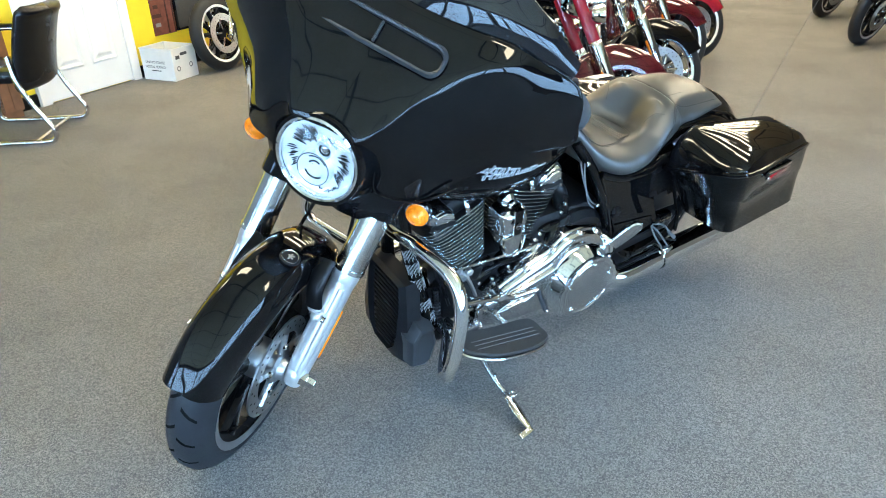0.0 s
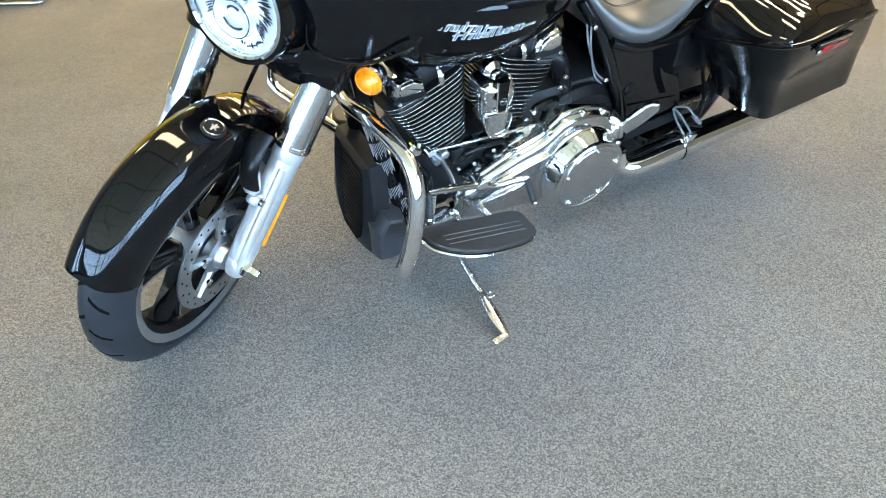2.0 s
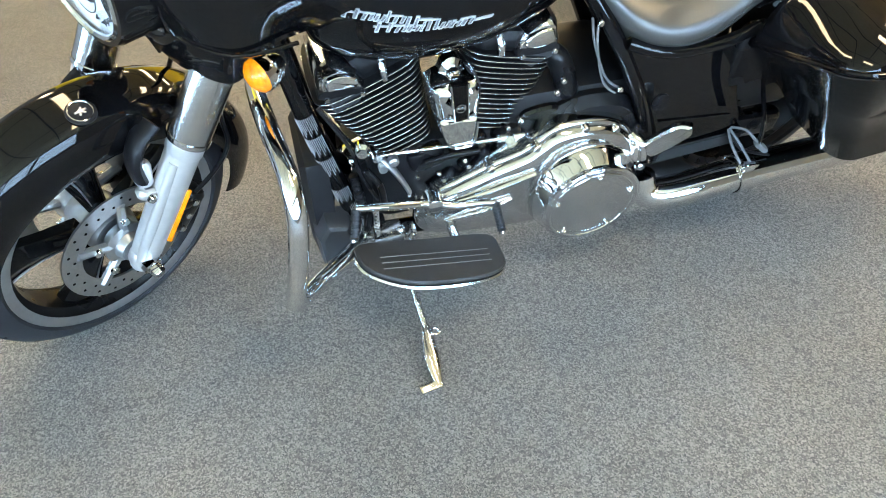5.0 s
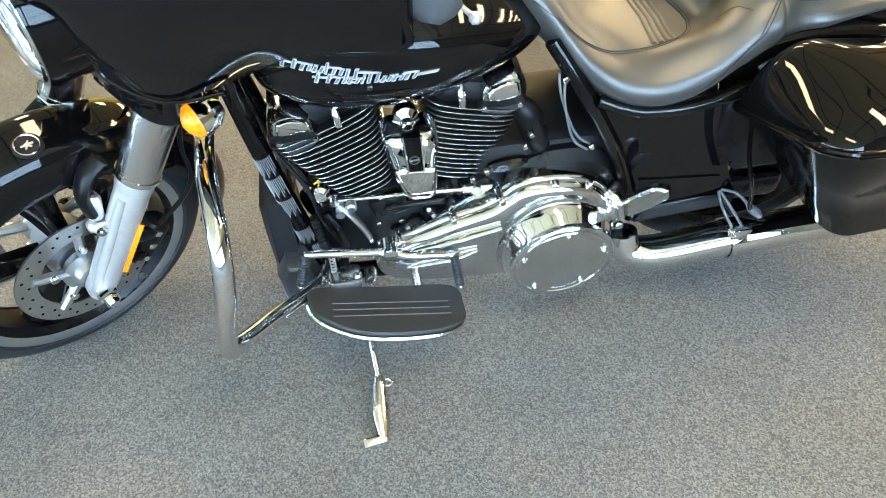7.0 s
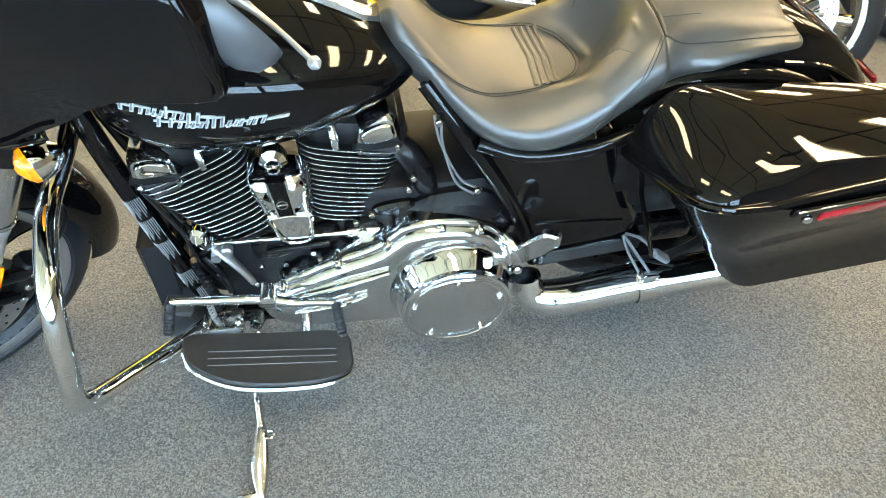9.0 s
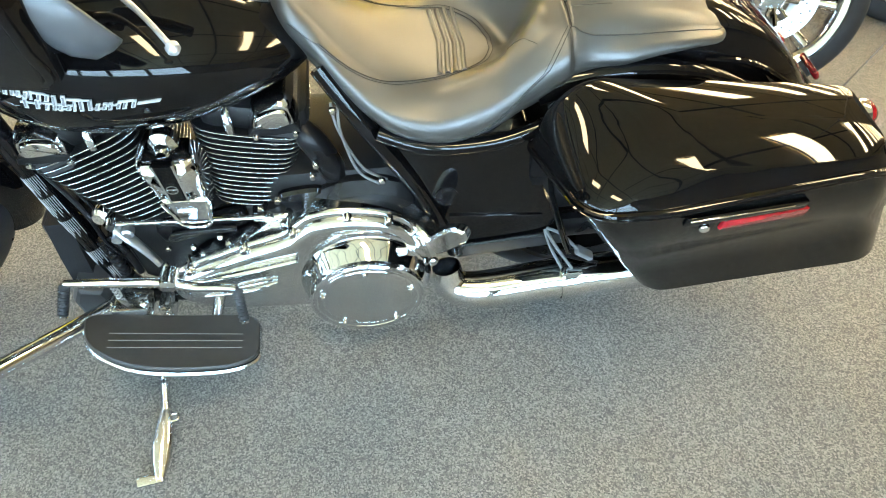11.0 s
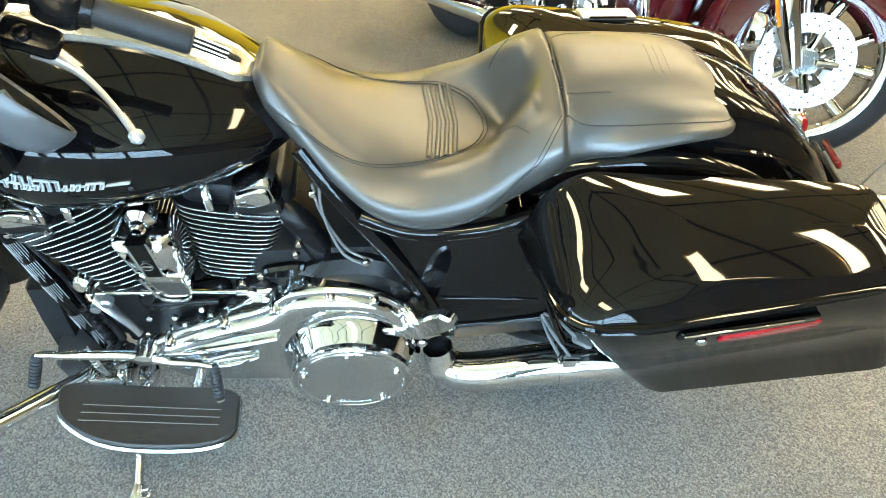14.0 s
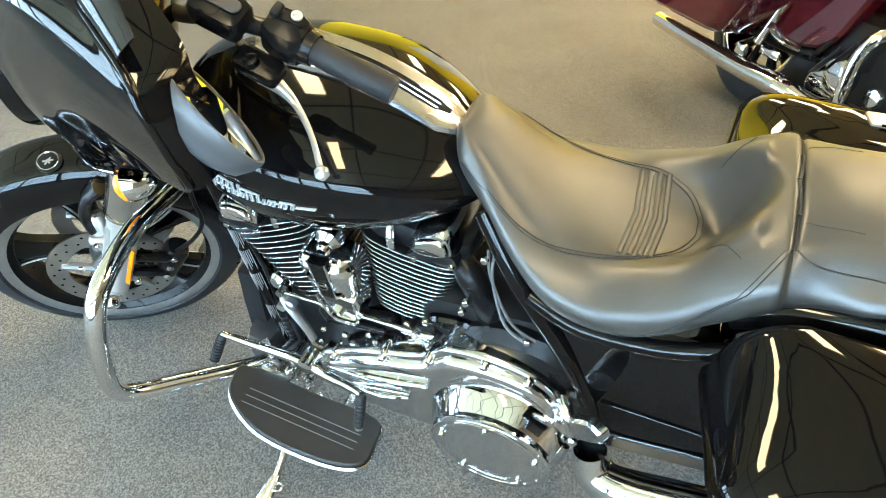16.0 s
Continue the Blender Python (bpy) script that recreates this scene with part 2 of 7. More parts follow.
def slab(outline, lo, hi, axis="y", bevel=0.003):
    """A flat plate from an outline in the plane across an axis, with softened edges."""
    n = len(outline)
    c = Vector((sum(p[0] for p in outline) / n, sum(p[1] for p in outline) / n))

    def ring(h, inset):
        out = []
        for i, p in enumerate(outline):
            a, b = Vector(outline[i - 1]), Vector(outline[(i + 1) % n])
            t = (b - a).normalized()
            nrm = Vector((t.y, -t.x))
            if nrm.dot(Vector(p) - c) < 0:
                nrm = -nrm
            q = Vector(p) - nrm * inset
            out.append((q.x, h, q.y) if axis == "y" else (q.x, q.y, h) if axis == "z" else (h, q.x, q.y))
        return out
    s = 1 if hi > lo else -1
    return loft([ring(lo, bevel), ring(lo + s * bevel, 0), ring(hi - s * bevel, 0), ring(hi, bevel)])


def dome(outline, lo, hi, inset, axis="y", n=6, flat=0.0):
    """A plate whose face swells softly from its edge: insets follow a quarter of an ellipse."""
    c = Vector((sum(p[0] for p in outline) / len(outline), sum(p[1] for p in outline) / len(outline)))

    def ring(h, d):
        out = []
        for i, p in enumerate(outline):
            a, b = Vector(outline[i - 1]), Vector(outline[(i + 1) % len(outline)])
            t = (b - a).normalized()
            nrm = Vector((t.y, -t.x))
            if nrm.dot(Vector(p) - c) < 0:
                nrm = -nrm
            q = Vector(p) - nrm * d
            out.append((q.x, h, q.y) if axis == "y" else (q.x, q.y, h) if axis == "z" else (h, q.x, q.y))
        return out
    rise = (hi - lo) * (1 - flat)
    rings = [ring(lo, 0), ring(hi - rise, 0)]
    for k in range(1, n + 1):
        a = math.pi / 2 * k / n
        rings.append(ring(hi - rise + rise * math.sin(a), inset * (1 - math.cos(a))))
    return loft(rings)


def smooth_outline(pts, steps=4):
    pts = [Vector((*p, 0)) for p in pts]
    out, n = [], len(pts)
    for i in range(n):
        a, b, c, d = pts[i - 1], pts[i], pts[(i + 1) % n], pts[(i + 2) % n]
        for k in range(steps):
            t = k / steps
            q = 0.5 * ((2 * b) + (c - a) * t + (2 * a - 5 * b + 4 * c - d) * t * t + (3 * b - a - 3 * c + d) * t ** 3)
            out.append((q.x, q.y))
    return out


def rod(a, b, r, n=12):
    return tube([a, b], r, n, 0)


def bolt(at, axis, r=0.008, h=0.006):
    return turned([(0, r), (h * 0.7, r), (h, r * 0.7), (h, 0.0005)], at, axis, 10)


def mesh_of(name, shape, mat, sharp=38):
    me = bpy.data.meshes.new(name)
    me.from_pydata([tuple(p) for p in shape[0]], [], shape[1])
    bm = bmesh.new()
    bm.from_mesh(me)
    bmesh.ops.recalc_face_normals(bm, faces=bm.faces)
    bm.to_mesh(me)
    bm.free()
    me.materials.append(mat)
    me.shade_smooth()
    if sharp:
        me.set_sharp_from_angle(angle=radians(sharp))
    return me


def part(name, shape, mat, parent=None, label="", sharp=38):
    ob = new(name, mesh_of(name, shape, mat, sharp))
    ob.parent = parent
    return tagged(ob, label)


def thing(name, m, label, category, group="", kind=""):
    ob = new(name)
    ob.matrix_world = m
    return tagged(ob, label, category, group, kind)


def structure(name, shape, mat, label, category, m=None):
    ob = part(name, moved(shape, m) if m else shape, mat)
    return tagged(ob, label, category, "", "structure")


# ---- the room ----
X0, X1, Y1, TALL = -15.0, 11.0, 9.0, 3.0


def span(x0, x1, y0, y1, z0, z1, bevel=0.0):
    v = [(x, y, z) for z in (z0, z1) for x, y in ((x0, y0), (x1, y0), (x1, y1), (x0, y1))]
    return v, [(3, 2, 1, 0), (4, 5, 6, 7), (0, 1, 5, 4), (1, 2, 6, 5), (2, 3, 7, 6), (3, 0, 4, 7)]


floor = structure("floor", span(X0 - 0.3, X1 + 0.3, -0.3, Y1 + 0.3, -0.1, 0.0), CARPET, "worn grey speckled loop carpet", "carpet floor", ROOM)
ceiling_shapes = [span(X0, X1, 0, Y1, TALL, TALL + 0.12)]
ceiling = structure("ceiling", join(*ceiling_shapes), CEILING, "cream suspended ceiling tiles", "ceiling", ROOM)
bars = [span(X0, X1, y - 0.022, y + 0.022, TALL - 0.006, TALL - 0.001) for y in np.arange(0.61, Y1, 1.22)]
bars += [span(x - 0.022, x + 0.022, 0, Y1, TALL - 0.010, TALL - 0.0065) for x in np.arange(X0 + 0.6, X1, 0.61 * 2)]
structure("ceiling_grid", join(*bars), GRID, "dark metal grid of the ceiling", "ceiling grid", ROOM)
structure("wall_rear", span(-7.0, 1.6, -0.2, 0, 0, TALL), YELLOW, "yellow painted showroom wall", "wall", ROOM)
structure("wall_rear", span(1.6, 7.53, -0.2, 0, 0, TALL), WALLPAINT, "dark brown-grey painted wall", "wall", ROOM)
structure("wall_rear", span(X0, -7.0, -0.2, 0, 0, TALL), WALLPAINT, "dark brown-grey painted wall", "wall", ROOM)
structure("wall_far", span(X0 - 0.2, X0, -0.2, Y1 + 0.2, 0, TALL), WALLPAINT, "dark brown-grey painted wall", "wall", ROOM)


def window_wall(name, along, a0, a1, at, out, panes, hi=2.05, lo=0.45):
    """A wall with tall panes from a sill to a lintel."""
    def seg(p0, p1, z0, z1, d0=0.0, d1=0.2):
        if along == "x":
            return span(p0, p1, *sorted((at + out * d0, at + out * d1)), z0, z1)
        return span(*sorted((at + out * d0, at + out * d1)), p0, p1, z0, z1)
    step = (a1 - a0) / panes
    shapes = [seg(a0, a1, 0, lo), seg(a0, a1, hi, TALL)]
    shapes += [seg(a0 + step * i - 0.07, a0 + step * i + 0.07, lo, hi) for i in range(panes + 1)]
    structure(name, join(*shapes), WALLPAINT, "brown-grey wall with a row of tall windows", "wall", ROOM)
    for i in range(panes):
        p0, p1 = a0 + step * i + 0.07, a0 + step * (i + 1) - 0.07
        w = structure("window_1", join(seg(p0, p0 + 0.05, lo, hi, 0.05, 0.11), seg(p1 - 0.05, p1, lo, hi, 0.05, 0.11), seg(p0 + 0.05, p1 - 0.05, lo, lo + 0.05, 0.05, 0.11),
                                       seg(p0 + 0.05, p1 - 0.05, hi - 0.05, hi, 0.05, 0.11), seg(p0 + 0.05, p1 - 0.05, 1.2, 1.24, 0.05, 0.11)), BLACK_SATIN, "dark framed showroom window", "window", ROOM)
        pane = part("pane", moved(join(seg(p0 + 0.05, p1 - 0.05, lo + 0.05, 1.2, 0.078, 0.084), seg(p0 + 0.05, p1 - 0.05, 1.24, hi - 0.05, 0.078, 0.084)), ROOM), PANE, w)
        pane.visible_shadow = False


FX = 1.6
structure("wall_front", span(X0, FX - 0.07, Y1, Y1 + 0.2, 0, TALL), WALLPAINT, "dark brown-grey painted wall", "wall", ROOM)
window_wall("wall_front", "x", FX, X1, Y1, 1, 4, 2.75, 0.30)
window_wall("wall_rear", "x", 7.6, X1, 0.0, -1, 2, 2.6, 0.1)
structure("wall_side", span(X1, X1 + 0.2, 0, 0.13, 0, TALL), WALLPAINT, "dark brown-grey painted wall", "wall", ROOM)
window_wall("wall_side", "y", 0.2, Y1, X1, 1, 5, 2.6, 0.1)
ground = structure("ground", ([tuple(ROOM @ Vector(p)) for p in ((-200, -200, -0.12), (200, -200, -0.12), (200, 200, -0.12), (-200, 200, -0.12))], [(0, 1, 2, 3)]),
                   material("asphalt", (0.16, 0.16, 0.155), 0.9, grain=0.2, scale=3), "pale asphalt outside the windows", "ground")


def area_lamp(name, m, w, h, power, colour):
    d = bpy.data.lights.new(name, "AREA")
    d.shape, d.size, d.size_y, d.energy, d.color = "RECTANGLE", w, h, power, colour
    ob = new(name, d)
    ob.matrix_world = m
    return ob


DAY = (0.50, 0.76, 1.0)
area_lamp("window_daylight", ROOM @ pose(X1 + 0.45, 4.6, 1.35, 0, 90, 0) @ pose(0, 0, 0, 0, 0, 90), 8.9, 2.6, 1520, DAY)
area_lamp("window_daylight", ROOM @ pose(9.3, -0.45, 1.35, 90, 0, 0), 3.6, 2.6, 650, DAY)
area_lamp("window_daylight", ROOM @ pose(6.2, Y1 + 0.45, 1.55, -90, 0, 0), 9.4, 2.5, 1720, DAY)


def troffer():
    """A recessed ceiling light with two tubes' width of diffuser."""
    ob = thing("ceiling_light", Matrix.Identity(4), "lit fluorescent troffer with a white frame", "ceiling light", "ceiling lights")
    part("frame", join(span(-0.16, -0.145, -0.61, 0.61, -0.02, 0), span(0.145, 0.16, -0.61, 0.61, -0.02, 0), span(-0.145, 0.145, -0.61, -0.595, -0.02, 0), span(-0.145, 0.145, 0.595, 0.61, -0.02, 0)), WHITE, ob)
    part("diffuser", span(-0.145, 0.145, -0.595, 0.595, -0.016, -0.004), TUBE, ob, "glowing warm diffuser")
    return ob


first = troffer()
# the second grid adds unseen lights to brighten the far carpet
spots = [(x, y) for x in np.arange(-12.6, 2.5, 2.44) for y in (0.95, 3.39, 5.83)] + [(x, y) for x in np.arange(-11.38, -1.5, 2.44) for y in (0.95, 3.39, 5.83)]
first.matrix_world = ROOM @ pose(*spots[0], TALL - 0.011)
for x, y in spots[1:]:
    copy_thing(first, ROOM @ pose(x, y, TALL - 0.011))


# ---- the touring motorcycle ----
moto = thing("motorcycle", BIKE, "gloss black touring motorcycle leaning on its chrome kickstand", "motorcycle")


def on(name, shape, mat, parent=None, label="", sharp=38):
    return part(name, shape, mat, parent or moto, label, sharp)


def front(name, shape, mat, parent=None, label="", sharp=38):
    """A piece that turns with the fork."""
    return part(name, moved(shape, STEER), mat, parent or moto, label, sharp)


def wheel_shapes(c, r_tyre, w_tyre, r_rim, spokes=5):
    c = Vector(c)
    ax = (0, 1, 0)
    hw = w_tyre / 2
    t = []
    for k in range(-8, 9):
        a = k / 8
        t.append((a * hw * (1.0 if abs(a) < 0.93 else 0.985), r_tyre - (abs(a) ** 2.6) * (r_tyre - r_rim - 0.004)))
    prof = [(-hw * 0.80, r_rim - 0.012)] + t + [(hw * 0.80, r_rim - 0.012)]
    tyre = loft_ring(prof, c, 72)
    lip = join(loft_ring([(-hw * 0.80, r_rim + 0.006), (-hw * 0.90, r_rim + 0.004), (-hw * 0.92, r_rim - 0.008), (-hw * 0.82, r_rim - 0.024), (-hw * 0.78, r_rim - 0.02)], c, 72, True),
               loft_ring([(hw * 0.80, r_rim + 0.006), (hw * 0.90, r_rim + 0.004), (hw * 0.92, r_rim - 0.008), (hw * 0.82, r_rim - 0.024), (hw * 0.78, r_rim - 0.02)], c, 72, True))
    barrel = loft_ring([(-hw * 0.80, r_rim - 0.014), (-hw * 0.5, r_rim - 0.035), (hw * 0.5, r_rim - 0.035), (hw * 0.80, r_rim - 0.014), (hw * 0.78, r_rim - 0.008), (-hw * 0.78, r_rim - 0.008)], c, 72, True)
    arms = []
    for i in range(spokes):
        for d in (-0.16, 0.16):
            a = 2 * math.pi * i / spokes + 0.3
            p0 = c + Vector((math.cos(a + d * 0.6) * 0.05, 0, math.sin(a + d * 0.6) * 0.05))
            p1 = c + Vector((math.cos(a + d * 1.7) * (r_rim - 0.03), 0, math.sin(a + d * 1.7) * (r_rim - 0.03)))
            arms.append(tube([p0, (p0 + p1) / 2, p1], [0.026, 0.019, 0.024], 10, 3))
    hub = turned([(-0.055, 0.03), (-0.055, 0.05), (-0.03, 0.058), (0.03, 0.058), (0.055, 0.05), (0.055, 0.03)], c, ax, 28)
    return tyre, lip, barrel, join(*arms), hub


def loft_ring(prof, c, n, closed=False):
    """A profile of (sideways, radius) turned right round the axle."""
    c = Vector(c)
    rings = []
    for s in range(n):
        a = 2 * math.pi * s / n
        rings.append([(c.x + r * math.cos(a), c.y + h, c.z + r * math.sin(a)) for h, r in prof])
    return loft(rings, caps=False, closed=closed, loop=True)


def disc_shapes(c, y, r=0.150, w=0.05):
    side = -1 if y < 0 else 1
    c = Vector((c[0], c[1] + y, c[2]))
    ring = loft_ring([(-0.0025, r), (0.0025, r), (0.0025, r - w), (-0.0025, r - w)], c, 60, True)
    arms = []
    for i in range(5):
        a = 2 * math.pi * i / 5 + 0.5
        u = Vector((math.cos(a), 0, math.sin(a)))
        arms.append(rod(c + u * 0.04, c + u * (r - w + 0.012), 0.011, 8))
    bolts = [bolt(c + Vector((math.cos(2 * math.pi * i / 5 + 0.5), 0, math.sin(2 * math.pi * i / 5 + 0.5))) * 0.072 + Vector((0, side * 0.008, 0)), (0, side, 0), 0.010, 0.008) for i in range(5)]
    # drilled holes are dark spots laid on the face, their shade painted
    holes = []
    for i in range(40):
        a = 2 * math.pi * i / 40
        rr = r - w * (0.28 if i % 2 else 0.62)
        p = c + Vector((math.cos(a) * rr, side * 0.0024, math.sin(a) * rr))
        holes.append(turned([(0, 0.0034), (0.0006, 0.0034), (0.0006, 0.0004)], p, (0, side, 0), 8))
    return ring, join(*arms), bolts, join(*holes)


# front wheel: it stands turned and leaning in a plane of its own
FC = (-0.103, 0, 0.290)
HUB = Vector((-0.104, -0.046, 0.314))
AXLE = -Vector((math.sin(0.63) * math.cos(0.14), -math.cos(0.63) * math.cos(0.14), -math.sin(0.14)))
_up = (STEER.to_3x3() @ STEER_AXIS)
_up = (_up - AXLE * _up.dot(AXLE)).normalized()
_fore = AXLE.cross(_up)
WHEEL = Matrix(((_fore.x, AXLE.x, _up.x, HUB.x), (_fore.y, AXLE.y, _up.y, HUB.y), (_fore.z, AXLE.z, _up.z, HUB.z), (0, 0, 0, 1)))
R_TYRE, R_RIM = 0.323, 0.254


def rolling(name, shape, mat, parent=None, label="", sharp=38):
    """A piece of the front wheel, built about its axle."""
    return part(name, moved(shape, WHEEL), mat, parent or moto, label, sharp)


tyre, lip, barrel, arms, hub = wheel_shapes((0, 0, 0), R_TYRE, 0.130, R_RIM)
front_wheel = rolling("front_wheel", barrel, BLACK_SATIN, None, "black cast front wheel")
rolling("tyre", tyre, RUBBER, front_wheel, "black front tyre with chevron tread")
rolling("rim_lip", lip, ALLOY_DARK, front_wheel, "machined grey rim edge")
rolling("hub", hub, ALLOY_DARK, front_wheel, "alloy wheel hub")
for i in range(5):
    a = 2 * math.pi * i / 5 + 0.62
    turn5 = Matrix.Rotation(a, 4, "Y")
    blade = []
    for r, w, h in ((0.045, 0.020, 0.026), (0.08, 0.024, 0.024), (0.13, 0.030, 0.021), (0.18, 0.038, 0.020), (0.215, 0.050, 0.022), (0.236, 0.066, 0.026)):
        sweep = 0.10 * (r - 0.045)
        blade.append([(r, y, z + sweep) for y, z in ((-h, -w * 0.55), (-h * 0.6, -w), (h * 0.6, -w), (h, -w * 0.55), (h, w * 0.55), (h * 0.6, w), (-h * 0.6, w), (-h, w * 0.55))])
    spoke = rolling("spoke", moved(loft(blade), turn5), BLACK, front_wheel, "broad gloss black cast spoke")
    for y in (-1, 1):
        rolling("spoke_edge", moved(tube([(0.085, y * 0.024, 0.016), (0.15, y * 0.022, 0.026), (0.205, y * 0.024, 0.046), (0.232, y * 0.027, 0.066)], [0.001, 0.0025, 0.003, 0.002], 6, 3), turn5), ALLOY_DARK, spoke, "machined spoke edge")
for y in (-0.082, 0.082):
    ring, arm, bolts, holes = disc_shapes((0, 0, 0), y, 0.148, 0.045)
    d = rolling("brake_disc", ring, STEEL, None, "drilled steel brake disc")
    rolling("carrier", join(arm, turned([(-0.02, 0.040), (0.0, 0.052), (0.006, 0.052), (0.012, 0.036), (0.03, 0.030)], (0, y, 0), (0, -1 if y < 0 else 1, 0), 26)), ALLOY_DARK, d)
    for each in bolts:
        rolling("disc_bolt", each, CHROME, d)
    tagged(rolling("holes", holes, HOLLOW_SHADE, d), kind="stuff")
# tread grooves: flat strips on the tyre, the grooves' shade put into their colour
grooves = []
for i in range(22):
    a = 2 * math.pi * i / 22
    for s in (-1, 1):
        pts = []
        for k in range(6):
            q = k / 5
            y = s * (0.003 + min(1.0, q * 1.25) * 0.045)
            ang = a + (0.5 / 19 * 2 * math.pi if s > 0 else 0) + q * 0.16 - (0.10 if k == 5 else 0)
            r = R_TYRE - (abs(y) / 0.065) ** 2.6 * (R_TYRE - R_RIM) + 0.0014
            pts.append(Vector((r * math.cos(ang), y, r * math.sin(ang))))
        v, f = [], []
        for k, p in enumerate(pts):
            w = 0.0058 * (1 - 0.40 * k / 5)
            out = Vector((p.x, 0, p.z)).normalized()
            t = Vector((-out.z, 0, out.x))
            v += [p - t * w, p + t * w]
            if k:
                f.append((2 * k - 2, 2 * k - 1, 2 * k + 1, 2 * k))
        grooves.append((v, f))
tagged(rolling("tread", join(*grooves), HOLLOW_SHADE, front_wheel), kind="stuff")

# front fender: an arched section swept round the wheel
def fender_sheet(c, r, half, drop, a0, a1, steps, thick=0.004, flare=0.0, n=17, flat=2.6):
    c = Vector(c)
    rings = []
    for i in range(steps + 1):
        q = i / steps
        a = radians(a0 + (a1 - a0) * q)
        taper = 1 - 0.10 * abs(2 * q - 1) ** 3
        ring = []
        for side in (0, 1):
            seq = range(n) if side == 0 else reversed(range(n))
            for k in seq:
                f = 2 * k / (n - 1) - 1
                y = half * taper * math.copysign(min(1.0, abs(f) * 1.12) ** 0.9, f)
                d = drop * abs(f) ** flat
                rr = r - flare * (1 - 2 * q if q < 0.5 else 0.0) ** 2 - d - (thick if side else 0)
                ring.append((c.x + rr * math.cos(a), c.y + y * (1 - (0.03 if side else 0)), c.z + rr * math.sin(a)))
        rings.append(ring)
    return loft(rings)


FEND = (-0.103, 0, 0.317)
front_fender = front("front_fender", fender_sheet(FEND, 0.370, 0.080, 0.085, 147.0, -25, 48, flare=0.008, flat=3.6, n=25), BLACK, None, "gloss black front fender")
front("fender_badge", join(turned([(0, 0.026), (0.004, 0.026), (0.006, 0.022), (0.006, 0.001)], Vector(FEND) + Vector((0.05, -0.03, 0.366)), (0.14, -0.12, 1), 24)), PLASTIC, front_fender, "oval black badge")
badge_c = Vector(FEND) + Vector((0.0505, -0.0305, 0.3725))
front("badge_trim", tube([badge_c + pose(0, 0, 0, 7, 8, 0) @ Vector((0.021 * math.cos(a), 0.021 * math.sin(a), 0)) for a in np.linspace(0, 2 * math.pi, 25)], 0.0013, 6, 0), CHROME, front_fender)
front("badge_shape", join(*[block((0.022, 0.004, 0.002), badge_c, 0.0008, pose(0, 0, 0, 7, 8, 60 * k)) for k in range(3)]), ALLOY_DARK, front_fender)

